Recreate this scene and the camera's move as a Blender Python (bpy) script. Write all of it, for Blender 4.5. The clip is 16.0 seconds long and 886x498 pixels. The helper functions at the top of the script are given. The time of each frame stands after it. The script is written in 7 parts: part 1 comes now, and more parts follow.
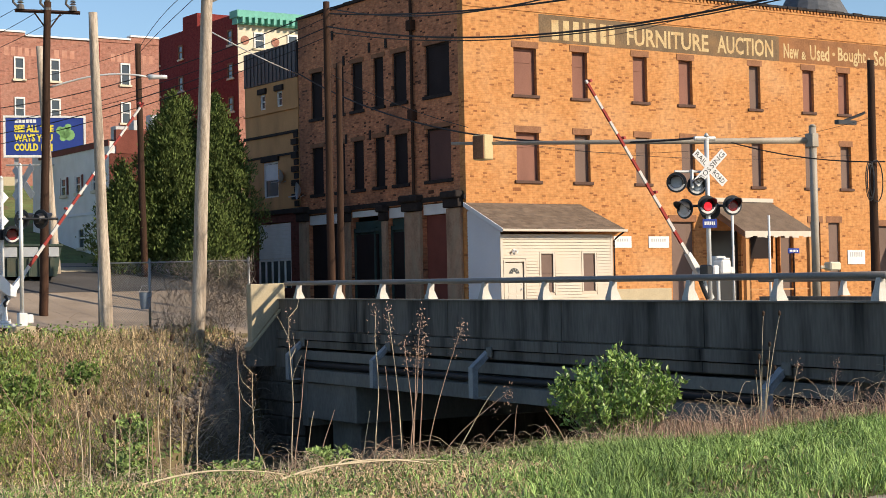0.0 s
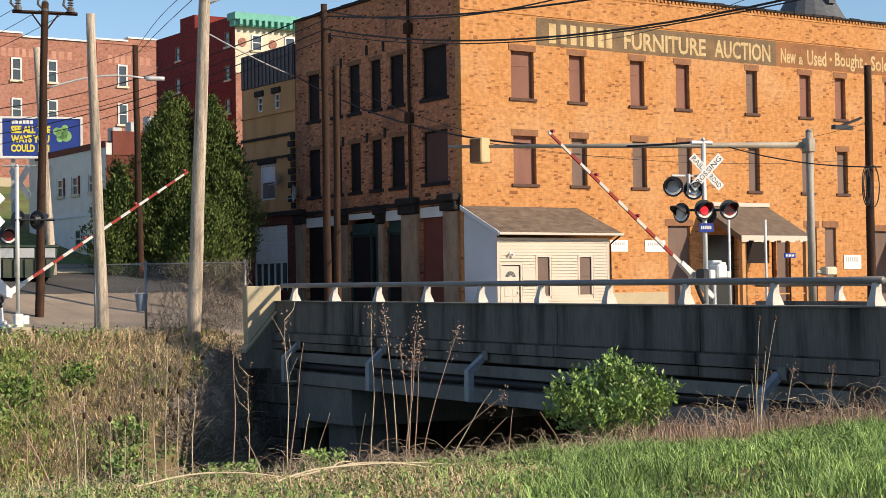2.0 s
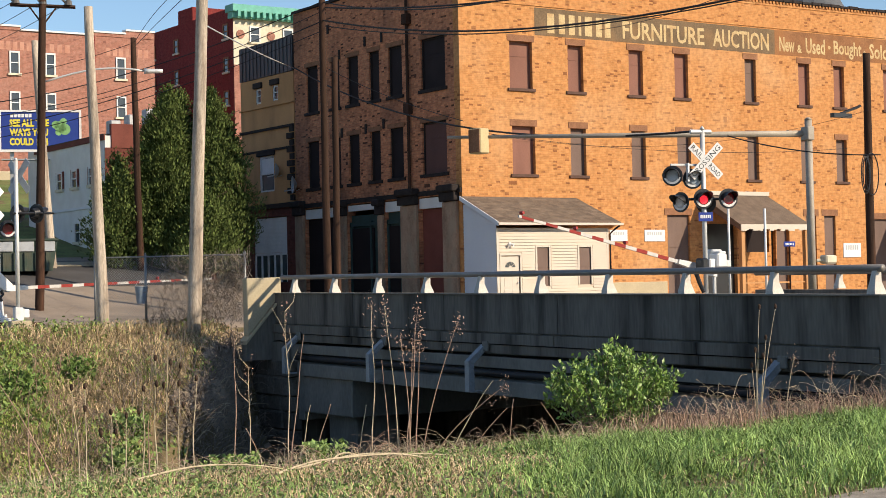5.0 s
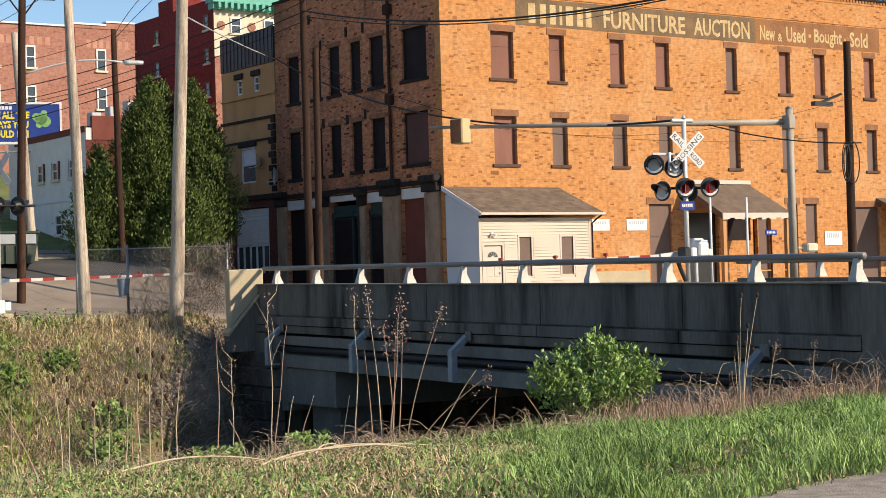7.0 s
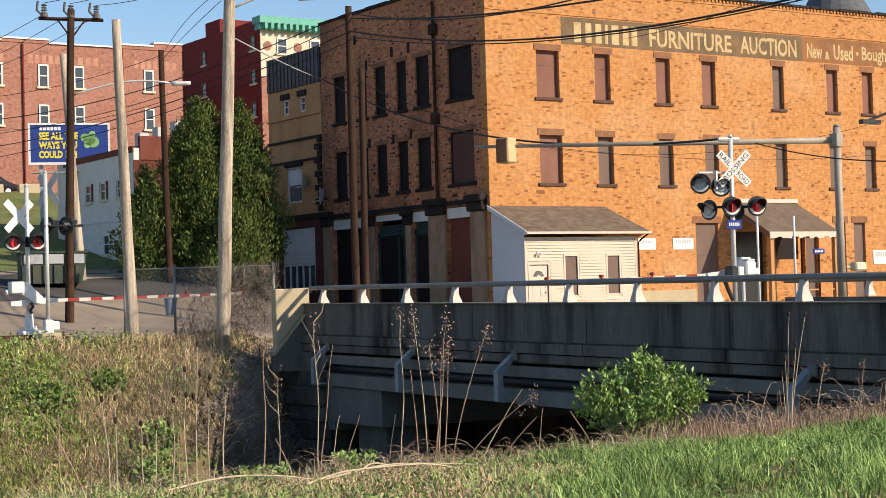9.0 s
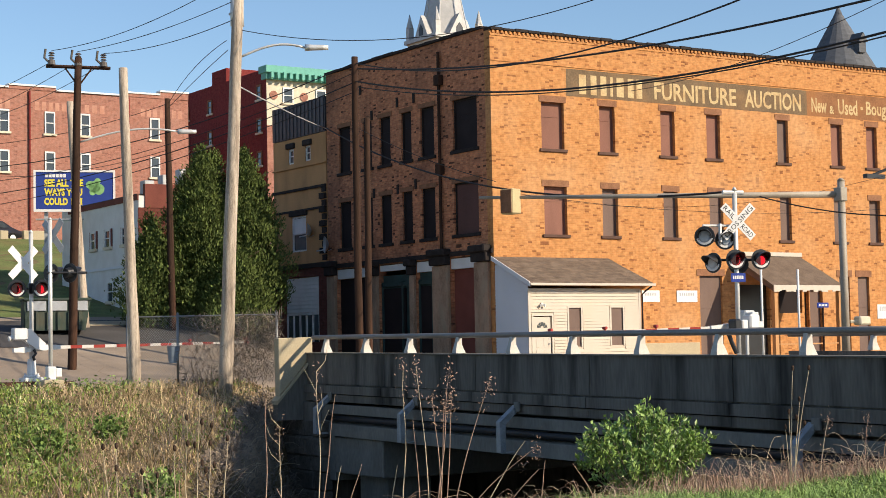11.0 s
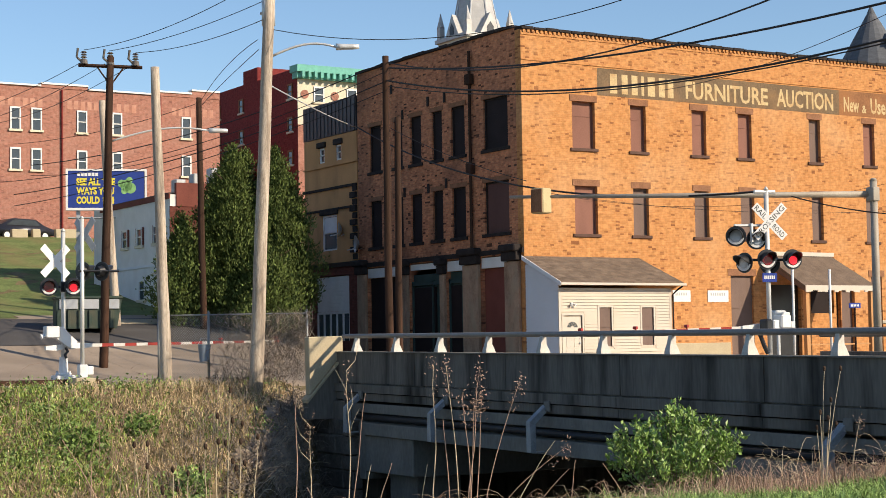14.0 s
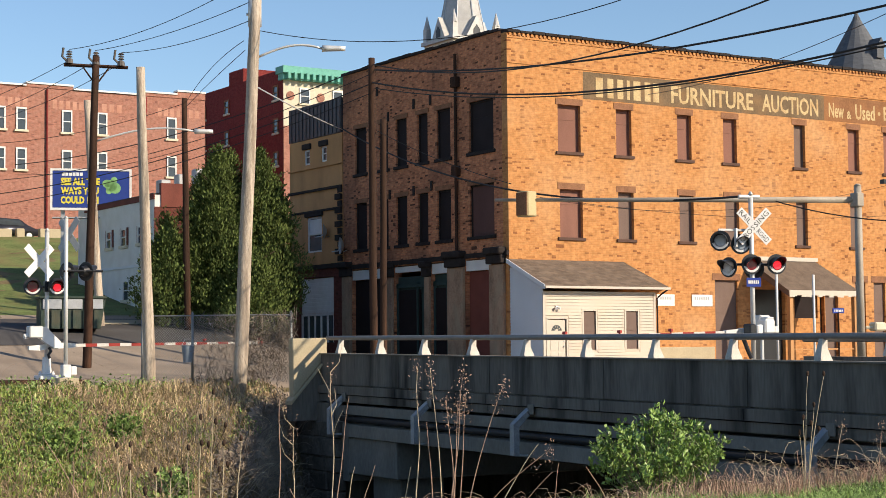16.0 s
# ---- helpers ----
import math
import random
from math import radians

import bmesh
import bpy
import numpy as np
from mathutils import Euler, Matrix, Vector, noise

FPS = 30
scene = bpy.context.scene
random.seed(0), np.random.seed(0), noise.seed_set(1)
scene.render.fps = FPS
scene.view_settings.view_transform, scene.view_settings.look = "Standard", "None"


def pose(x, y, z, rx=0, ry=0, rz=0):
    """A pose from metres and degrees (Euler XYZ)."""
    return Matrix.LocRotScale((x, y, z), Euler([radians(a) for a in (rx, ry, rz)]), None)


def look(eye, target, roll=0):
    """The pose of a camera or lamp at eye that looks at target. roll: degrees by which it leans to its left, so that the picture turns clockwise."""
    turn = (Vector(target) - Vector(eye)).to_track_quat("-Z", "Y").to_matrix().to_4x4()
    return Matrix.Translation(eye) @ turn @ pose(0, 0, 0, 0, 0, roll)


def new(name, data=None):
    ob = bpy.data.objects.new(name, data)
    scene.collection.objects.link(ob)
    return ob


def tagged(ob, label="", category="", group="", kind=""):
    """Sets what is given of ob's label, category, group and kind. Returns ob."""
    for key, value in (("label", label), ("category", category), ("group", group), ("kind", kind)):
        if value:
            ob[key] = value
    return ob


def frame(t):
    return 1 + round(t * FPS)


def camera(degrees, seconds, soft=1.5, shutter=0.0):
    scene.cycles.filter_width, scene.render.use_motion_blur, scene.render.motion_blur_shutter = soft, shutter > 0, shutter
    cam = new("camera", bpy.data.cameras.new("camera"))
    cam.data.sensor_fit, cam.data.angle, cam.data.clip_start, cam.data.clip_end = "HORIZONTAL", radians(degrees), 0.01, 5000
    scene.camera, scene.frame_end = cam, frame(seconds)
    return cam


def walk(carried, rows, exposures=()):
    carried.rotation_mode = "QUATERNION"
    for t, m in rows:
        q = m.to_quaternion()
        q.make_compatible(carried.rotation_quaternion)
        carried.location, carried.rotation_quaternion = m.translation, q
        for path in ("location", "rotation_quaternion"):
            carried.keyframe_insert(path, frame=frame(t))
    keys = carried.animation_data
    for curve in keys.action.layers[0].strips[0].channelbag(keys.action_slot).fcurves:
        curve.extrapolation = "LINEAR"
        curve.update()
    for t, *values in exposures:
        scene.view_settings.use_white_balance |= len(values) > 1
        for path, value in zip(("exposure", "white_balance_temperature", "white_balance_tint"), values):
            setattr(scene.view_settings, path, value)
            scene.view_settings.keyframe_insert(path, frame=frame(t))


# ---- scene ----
# ---------------------------------------------------------------- camera and path
EYE = Vector((-38.94, -56.37, 0.95))
cam = camera(29.56, 16.0, soft=0.5)


def aim(yaw, pitch, roll):
    """The camera's pose: yaw to the left from +y, pitch up, roll; degrees."""
    a, b = radians(yaw), radians(pitch)
    ahead = Vector((-math.sin(a) * math.cos(b), math.cos(a) * math.cos(b), math.sin(b)))
    return look(EYE, EYE + ahead * 10, roll)


PATH = [
    (0.0, -33.812, 1.468, -1.146), (0.5, -33.822, 1.53, -0.961), (1.0, -33.913, 1.54, -0.901), (1.5, -33.893, 1.507, -0.862),
    (2.0, -33.936, 1.568, -0.871), (2.5, -33.956, 1.486, -0.918), (3.0, -34.072, 1.408, -0.978), (5.5, -33.976, 1.213, -1.32),
    (6.0, -34.245, 1.093, -1.435), (6.5, -34.681, 0.873, -1.579), (7.0, -34.537, 0.907, -1.591), (7.5, -34.054, 1.019, -1.708),
    (8.0, -33.484, 1.176, -1.719), (8.5, -33.097, 1.412, -1.624), (9.0, -32.993, 1.608, -1.613), (9.5, -32.983, 2.173, -1.532),
    (10.0, -32.886, 2.948, -1.309), (12.5, -32.859, 3.449, -0.976), (13.0, -32.567, 3.341, -0.993), (13.5, -32.236, 3.312, -0.953),
    (14.0, -31.863, 3.321, -0.903), (14.5, -31.589, 3.352, -0.876), (15.0, -31.753, 3.337, -0.696), (15.5, -32.093, 3.396, -0.591),
    (16.0, -32.383, 3.4, -0.526)]
walk(cam, [(t, aim(*a)) for t, *a in PATH], exposures=[(0.0, 0.30), (16.0, 0.32)])

# ---------------------------------------------------------------- sky and sun
SUN_AZ, SUN_EL = radians(148), radians(29)      # clockwise from +y
world = bpy.data.worlds.new("sky")
scene.world = world
world.use_nodes = True
wn = world.node_tree
sky = wn.nodes.new("ShaderNodeTexSky")
sky.sky_type, sky.sun_disc, sky.sun_elevation, sky.sun_rotation = "NISHITA", False, SUN_EL, SUN_AZ
sky.air_density, sky.dust_density, sky.ozone_density = 1.0, 0.3, 3.5
wn.links.new(sky.outputs[0], wn.nodes["Background"].inputs[0])
wn.nodes["Background"].inputs[1].default_value = 0.12
sun = new("sun", bpy.data.lights.new("sun", "SUN"))
sun.data.energy, sun.data.angle, sun.data.color = 5.0, radians(0.55), (1.0, 0.845, 0.645)
sun_from = Vector((math.sin(SUN_AZ) * math.cos(SUN_EL), math.cos(SUN_AZ) * math.cos(SUN_EL), math.sin(SUN_EL)))
sun.matrix_world = look(sun_from * 60, (0, 0, 0))

# ---------------------------------------------------------------- materials


def mat(name, color, rough=0.8, metal=0.0, vary=0.12, scale=3.0, fine=40.0, bump=0.15, stain=None, stain_amount=0.35, stain_scale=0.6,
        random_amount=0.0, island=0.0, stretch=(1, 1, 1), emit=0.0, trans=0.0):
    """A procedural surface: base colour varied at two scales, stains of their own shape, fine relief."""
    m = bpy.data.materials.new(name)
    m.use_nodes = True
    nt = m.node_tree
    n, l = nt.nodes, nt.links
    b = n["Principled BSDF"]
    b.inputs["Roughness"].default_value, b.inputs["Metallic"].default_value = rough, metal
    if rough >= 0.5 and metal < 0.2:
        b.inputs["Specular IOR Level"].default_value = 0.12 if rough >= 0.65 else 0.25    # weathered, dusty surfaces
    co = n.new("ShaderNodeTexCoord")
    mp = n.new("ShaderNodeMapping")
    mp.inputs["Scale"].default_value = stretch
    l.new(co.outputs["Object"], mp.inputs[0])

    def tex(s, detail=4.0):
        t = n.new("ShaderNodeTexNoise")
        t.inputs["Scale"].default_value, t.inputs["Detail"].default_value = s, detail
        l.new(mp.outputs[0], t.inputs["Vector"])
        return t

    big, small = tex(scale), tex(fine)
    add = n.new("ShaderNodeMath")
    add.operation = "ADD"
    l.new(big.outputs["Fac"], add.inputs[0])
    l.new(small.outputs["Fac"], add.inputs[1])
    last = add.outputs[0]
    spread = vary
    rng = n.new("ShaderNodeMapRange")
    rng.inputs["From Min"].default_value, rng.inputs["From Max"].default_value = 0.6, 1.4
    rng.inputs["To Min"].default_value, rng.inputs["To Max"].default_value = 1 - spread * 1.6, 1 + spread * 1.6
    l.new(last, rng.inputs["Value"])
    value = rng.outputs[0]
    for amount, node, out in ((random_amount, "ShaderNodeObjectInfo", "Random"), (island, "ShaderNodeNewGeometry", "Random Per Island")):
        if amount:
            src = n.new(node)
            r2 = n.new("ShaderNodeMapRange")
            r2.inputs["To Min"].default_value, r2.inputs["To Max"].default_value = 1 - amount, 1 + amount
            l.new(src.outputs[out], r2.inputs["Value"])
            mul = n.new("ShaderNodeMath")
            mul.operation = "MULTIPLY"
            l.new(value, mul.inputs[0])
            l.new(r2.outputs[0], mul.inputs[1])
            value = mul.outputs[0]
    hsv = n.new("ShaderNodeHueSaturation")
    hsv.inputs["Color"].default_value = (*color, 1)
    l.new(value, hsv.inputs["Value"])
    color_out = hsv.outputs[0]
    if stain:
        st = tex(stain_scale, 6.0)
        ramp = n.new("ShaderNodeMapRange")
        ramp.inputs["From Min"].default_value, ramp.inputs["From Max"].default_value = 0.48, 0.68
        ramp.inputs["To Max"].default_value = stain_amount
        l.new(st.outputs["Fac"], ramp.inputs["Value"])
        mix = n.new("ShaderNodeMix")
        mix.data_type = "RGBA"
        l.new(ramp.outputs[0], mix.inputs["Factor"])
        l.new(color_out, mix.inputs["A"])
        mix.inputs["B"].default_value = (*stain, 1)
        color_out = mix.outputs["Result"]
    l.new(color_out, b.inputs["Base Color"])
    if bump:
        bp = n.new("ShaderNodeBump")
        bp.inputs["Strength"].default_value, bp.inputs["Distance"].default_value = bump, 0.02
        l.new(small.outputs["Fac"], bp.inputs["Height"])
        l.new(bp.outputs[0], b.inputs["Normal"])
    if emit:
        b.inputs["Emission Color"].default_value = (*color, 1)
        b.inputs["Emission Strength"].default_value = emit
    if trans:
        b.inputs["Transmission Weight"].default_value = trans
    return m


def brick_mat(name, c1, c2, mortar, dark, dark_amount=0.75, patch=None, patch_amount=0.4):
    """Brickwork at real size: courses 75 mm, bricks 215 mm, single burnt bricks and broad weathered patches."""
    m = bpy.data.materials.new(name)
    m.use_nodes = True
    nt = m.node_tree
    n, l = nt.nodes, nt.links
    b = n["Principled BSDF"]
    b.inputs["Roughness"].default_value, b.inputs["Specular IOR Level"].default_value = 0.9, 0.12
    co = n.new("ShaderNodeTexCoord")
    sep = n.new("ShaderNodeSeparateXYZ")
    com = n.new("ShaderNodeCombineXYZ")
    l.new(co.outputs["Object"], sep.inputs[0])
    along = n.new("ShaderNodeMath")
    along.operation = "ADD"
    l.new(sep.outputs["X"], along.inputs[0])
    l.new(sep.outputs["Y"], along.inputs[1])
    l.new(along.outputs[0], com.inputs["X"])
    l.new(sep.outputs["Z"], com.inputs["Y"])

    def bricks(a, c, mort, bias, w=0.215, h=0.075):
        t = n.new("ShaderNodeTexBrick")
        t.inputs["Scale"].default_value = 1.0
        t.inputs["Brick Width"].default_value, t.inputs["Row Height"].default_value = w, h
        t.inputs["Mortar Size"].default_value, t.inputs["Mortar Smooth"].default_value = 0.006, 0.3
        t.inputs["Bias"].default_value = bias
        t.inputs["Color1"].default_value, t.inputs["Color2"].default_value = (*a, 1), (*c, 1)
        t.inputs["Mortar"].default_value = (*mort, 1)
        l.new(com.outputs[0], t.inputs["Vector"])
        return t

    base = bricks(c1, c2, mortar, 0.0)
    # burnt bricks: one in a few, in loose groups
    cell = n.new("ShaderNodeTexWhiteNoise")
    cell.noise_dimensions = "2D"
    snap = n.new("ShaderNodeVectorMath")
    snap.operation = "SNAP"
    snap.inputs[1].default_value = (0.215, 0.075, 1.0)
    l.new(com.outputs[0], snap.inputs[0])
    l.new(snap.outputs[0], cell.inputs["Vector"])
    group = n.new("ShaderNodeTexNoise")
    group.inputs["Scale"].default_value, group.inputs["Detail"].default_value = 0.7, 3.0
    l.new(com.outputs[0], group.inputs["Vector"])
    sub = n.new("ShaderNodeMath")
    sub.operation = "MULTIPLY_ADD"
    l.new(group.outputs["Fac"], sub.inputs[0])
    sub.inputs[1].default_value = 0.35
    l.new(cell.outputs["Value"], sub.inputs[2])
    cut = n.new("ShaderNodeMapRange")
    cut.inputs["From Min"].default_value, cut.inputs["From Max"].default_value = 1.075, 1.16
    cut.inputs["To Max"].default_value = dark_amount
    l.new(sub.outputs[0], cut.inputs["Value"])
    mix = n.new("ShaderNodeMix")
    mix.data_type = "RGBA"
    l.new(cut.outputs[0], mix.inputs["Factor"])
    l.new(base.outputs["Color"], mix.inputs["A"])
    mix.inputs["B"].default_value = (*dark, 1)
    out = mix.outputs["Result"]
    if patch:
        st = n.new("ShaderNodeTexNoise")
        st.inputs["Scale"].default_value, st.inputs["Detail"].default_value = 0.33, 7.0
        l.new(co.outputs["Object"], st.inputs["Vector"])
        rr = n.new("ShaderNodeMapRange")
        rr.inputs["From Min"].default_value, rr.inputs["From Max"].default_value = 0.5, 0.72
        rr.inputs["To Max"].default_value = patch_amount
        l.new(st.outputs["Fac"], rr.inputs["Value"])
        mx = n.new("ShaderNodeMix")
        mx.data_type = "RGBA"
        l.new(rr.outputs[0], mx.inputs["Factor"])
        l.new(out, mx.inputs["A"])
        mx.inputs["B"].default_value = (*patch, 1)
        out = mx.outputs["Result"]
    fine = n.new("ShaderNodeTexNoise")
    fine.inputs["Scale"].default_value, fine.inputs["Detail"].default_value = 5.0, 6.0
    l.new(co.outputs["Object"], fine.inputs["Vector"])
    r3 = n.new("ShaderNodeMapRange")
    r3.inputs["From Min"].default_value, r3.inputs["From Max"].default_value = 0.3, 0.7
    r3.inputs["To Min"].default_value, r3.inputs["To Max"].default_value = 0.8, 1.2
    l.new(fine.outputs["Fac"], r3.inputs["Value"])
    hsv = n.new("ShaderNodeHueSaturation")
    l.new(out, hsv.inputs["Color"])
    l.new(r3.outputs[0], hsv.inputs["Value"])
    l.new(hsv.outputs[0], b.inputs["Base Color"])
    bp = n.new("ShaderNodeBump")
    bp.inputs["Strength"].default_value, bp.inputs["Distance"].default_value = 0.5, 0.01
    inv = n.new("ShaderNodeMath")
    inv.operation = "SUBTRACT"
    inv.inputs[0].default_value = 1.0
    l.new(base.outputs["Fac"], inv.inputs[1])
    l.new(inv.outputs[0], bp.inputs["Height"])
    l.new(bp.outputs[0], b.inputs["Normal"])
    return m


M = {
    "brick_gold": brick_mat("brick_gold", (0.53, 0.255, 0.095), (0.45, 0.20, 0.072), (0.50, 0.26, 0.11), (0.17, 0.06, 0.028), patch=(0.56, 0.33, 0.17), patch_amount=0.55),
    # the same golden brick for the street side: soot and shade in its colours
    "brick_gold_shade": brick_mat("brick_gold_west", (0.60, 0.25, 0.125), (0.36, 0.14, 0.075), (0.42, 0.24, 0.14), (0.05, 0.025, 0.018), dark_amount=0.9, patch=(0.13, 0.07, 0.05), patch_amount=0.75),
    "brick_red": brick_mat("brick_red", (0.37, 0.17, 0.125), (0.31, 0.14, 0.10), (0.38, 0.23, 0.18), (0.2, 0.09, 0.07), patch=(0.43, 0.25, 0.195)),
    "brick_maroon": brick_mat("brick_maroon", (0.22, 0.04, 0.035), (0.18, 0.03, 0.03), (0.2, 0.06, 0.05), (0.12, 0.025, 0.02), patch=(0.2, 0.04, 0.03)),
    "brick_maroon_w": brick_mat("brick_maroon_west", (0.22, 0.04, 0.035), (0.18, 0.03, 0.03), (0.2, 0.06, 0.05), (0.12, 0.025, 0.02), patch=(0.2, 0.04, 0.03)),
    "brick_dark": brick_mat("brick_dark", (0.16, 0.05, 0.04), (0.12, 0.04, 0.03), (0.12, 0.06, 0.05), (0.07, 0.03, 0.02)),
    "lintel": mat("lintel_brick", (0.25, 0.125, 0.07), 0.9, vary=0.2, fine=25),
    "board": mat("board_brown", (0.235, 0.115, 0.085), 0.75, vary=0.12, scale=1.2, stain=(0.16, 0.08, 0.06), stain_scale=1.5, stretch=(1, 1, 0.35)),
    "board_grey": mat("board_grey", (0.17, 0.118, 0.098), 0.75, vary=0.12, scale=1.2, stain=(0.15, 0.10, 0.075), stain_scale=1.5, stretch=(1, 1, 0.35)),
    "board_dark": mat("board_dark", (0.022, 0.016, 0.016), 0.7, vary=0.2, scale=1.2),
    "board_maroon": mat("board_maroon", (0.115, 0.06, 0.052), 0.75, vary=0.12, scale=1.2, stretch=(1, 1, 0.35)),
    "sill": mat("sill_stone", (0.11, 0.065, 0.05), 0.85, vary=0.2),
    "coping": mat("coping_tar", (0.032, 0.026, 0.024), 0.8, vary=0.3, scale=4),
    "sign_ground": mat("sign_paint", (0.165, 0.115, 0.07), 0.9, vary=0.22, scale=1.3, fine=12, stain=(0.30, 0.165, 0.07), stain_amount=0.5, stain_scale=0.9),
    "sign_red": mat("sign_paint_red", (0.25, 0.12, 0.058), 0.9, vary=0.22, scale=1.3, fine=12, stain=(0.36, 0.16, 0.06), stain_amount=0.5, stain_scale=0.9),
    "letter": mat("letter_cream", (0.52, 0.39, 0.21), 0.9, vary=0.2, fine=14, stain=(0.42, 0.24, 0.10), stain_amount=0.6, stain_scale=1.6),
    "siding": mat("siding_cream", (0.53, 0.455, 0.37), 0.55, vary=0.05, scale=0.8, stain=(0.56, 0.45, 0.32), stain_amount=0.3),
    # bluish tone of shade as a colour, for pale faces towards the street
    "siding_grey": mat("siding_grey", (0.66, 0.68, 0.71), 0.55, vary=0.05, scale=0.8),
    "trim": mat("trim_white", (0.55, 0.49, 0.41), 0.5, vary=0.05),
    "white": mat("white_paint", (0.72, 0.71, 0.69), 0.5, vary=0.07, stain=(0.5, 0.47, 0.42), stain_amount=0.3, stain_scale=1.5),
    "shingle": mat("shingle_brown", (0.165, 0.125, 0.095), 0.9, vary=0.22, scale=2.0, fine=30, island=0.18, bump=0.4),
    "concrete": mat("concrete_weathered", (0.155, 0.14, 0.12), 0.9, vary=0.2, scale=1.1, fine=18, stain=(0.024, 0.022, 0.020), stain_amount=0.92, stain_scale=1.6, stretch=(1, 1, 0.14), bump=0.3),
    "concrete_pale": mat("concrete_pale", (0.44, 0.37, 0.25), 0.9, vary=0.1, scale=1.5, fine=20, stain=(0.3, 0.25, 0.17), bump=0.3),
    "concrete_girder": mat("concrete_girder", (0.195, 0.183, 0.16), 0.9, vary=0.16, scale=1.0, fine=14, stain=(0.06, 0.055, 0.048), stain_scale=0.9, stretch=(1, 1, 0.5)),
    "stone": mat("stone_block", (0.115, 0.10, 0.083), 0.95, vary=0.3, scale=3, fine=14, random_amount=0.25, stain=(0.03, 0.027, 0.024), bump=0.6),
    "rail": mat("rail_galvanised", (0.22, 0.205, 0.19), 0.55, 0.4, vary=0.12, scale=2, fine=30, bump=0.05),
    "rail_post": mat("rail_post_aluminium", (0.52, 0.49, 0.44), 0.65, 0.15, vary=0.1, scale=5),
    "steel_blue": mat("steel_bracket", (0.30, 0.315, 0.33), 0.6, 0.25, vary=0.18, scale=4, stain=(0.16, 0.12, 0.09), stain_amount=0.3, stain_scale=3),
    "steel_grey": mat("steel_grey", (0.40, 0.41, 0.42), 0.55, 0.4, vary=0.1, scale=3),
    "steel_weathered": mat("steel_weathered", (0.36, 0.32, 0.265), 0.6, 0.15, vary=0.16, scale=2, stain=(0.2, 0.15, 0.1), stain_amount=0.4, stain_scale=1.2),
    "alu": mat("aluminium_mast", (0.62, 0.62, 0.60), 0.5, 0.35, vary=0.08, scale=4),
    "black": mat("black_enamel", (0.018, 0.018, 0.02), 0.35, vary=0.2, bump=0.03),
    "rubber": mat("black_cable", (0.02, 0.02, 0.022), 0.6, vary=0.1, bump=0.0),
    "wood_pole": mat("pole_weathered", (0.43, 0.36, 0.285), 0.9, vary=0.42, scale=3, fine=26, stretch=(4, 4, 0.25), stain=(0.13, 0.09, 0.065), stain_amount=0.6, stain_scale=1.2, bump=0.5),
    "wood_dark": mat("pole_creosote", (0.045, 0.026, 0.018), 0.9, vary=0.3, scale=3, fine=26, stretch=(4, 4, 0.25), stain=(0.13, 0.06, 0.035), stain_scale=0.7, bump=0.5),
    "asphalt": mat("asphalt", (0.30, 0.24, 0.185), 0.92, vary=0.2, scale=0.5, fine=30, stain=(0.21, 0.165, 0.125), stain_amount=0.5, stain_scale=0.35, bump=0.3),
    "asphalt_dark": mat("asphalt_dark", (0.085, 0.08, 0.078), 0.92, vary=0.2, scale=0.5, fine=30, stain=(0.05, 0.047, 0.045), stain_amount=0.5, stain_scale=0.35, bump=0.3),
    "gravel": mat("gravel", (0.33, 0.285, 0.23), 0.95, vary=0.3, scale=6, fine=60, stain=(0.2, 0.165, 0.12), bump=0.6),
    "grass_ground": mat("grass_soil", (0.15, 0.12, 0.062), 0.95, vary=0.4, scale=1.3, fine=22, stain=(0.26, 0.19, 0.11), stain_amount=0.7, stain_scale=0.45, bump=0.8),
    "turf": mat("hill_turf", (0.135, 0.17, 0.06), 0.95, vary=0.3, scale=0.9, fine=9, stain=(0.22, 0.17, 0.08), stain_amount=0.6, stain_scale=0.35, bump=0.8),
    "dirt": mat("creek_bank_dirt", (0.31, 0.245, 0.18), 0.95, vary=0.3, scale=2, fine=20, stain=(0.42, 0.33, 0.235), stain_amount=0.7, stain_scale=0.8, bump=0.8),
    "water": mat("creek_water", (0.02, 0.022, 0.018), 0.08, vary=0.1, bump=0.1, fine=8),
    "tan_wall": mat("tan_stucco", (0.52, 0.28, 0.125), 0.9, vary=0.12, scale=0.9, stain=(0.2, 0.11, 0.055), stain_scale=0.8, stretch=(1, 1, 0.4)),
    "dark_metal": mat("dark_cladding", (0.03, 0.033, 0.04), 0.5, 0.2, vary=0.2, stretch=(3, 3, 0.3)),
    "roof_tar": mat("flat_roof", (0.07, 0.065, 0.06), 0.9),
    "glass": mat("window_glass", (0.05, 0.06, 0.07), 0.08, vary=0.15, bump=0.0),
    "copper_green": mat("cornice_verdigris", (0.16, 0.42, 0.34), 0.7, vary=0.15, scale=3),
    "cream_stone": mat("cream_stone", (0.62, 0.55, 0.42), 0.85, vary=0.1),
    "slate": mat("turret_slate", (0.115, 0.12, 0.13), 0.75, vary=0.2, scale=2, fine=18, stretch=(1, 1, 3)),
    "spire": mat("spire_metal", (0.46, 0.45, 0.43), 0.6, 0.2, vary=0.12, stain=(0.3, 0.29, 0.28)),
    "red": mat("reflective_red", (0.34, 0.025, 0.018), 0.45, vary=0.06),
    "arm_white": mat("gate_arm_white", (0.52, 0.50, 0.47), 0.5, vary=0.12, scale=4, stain=(0.3, 0.27, 0.24), stain_amount=0.4, stain_scale=3),
    "arm_red": mat("gate_arm_red", (0.25, 0.025, 0.018), 0.5, vary=0.15, scale=4),
    "bucket": mat("bucket_grey", (0.20, 0.24, 0.29), 0.5, vary=0.12, scale=4),
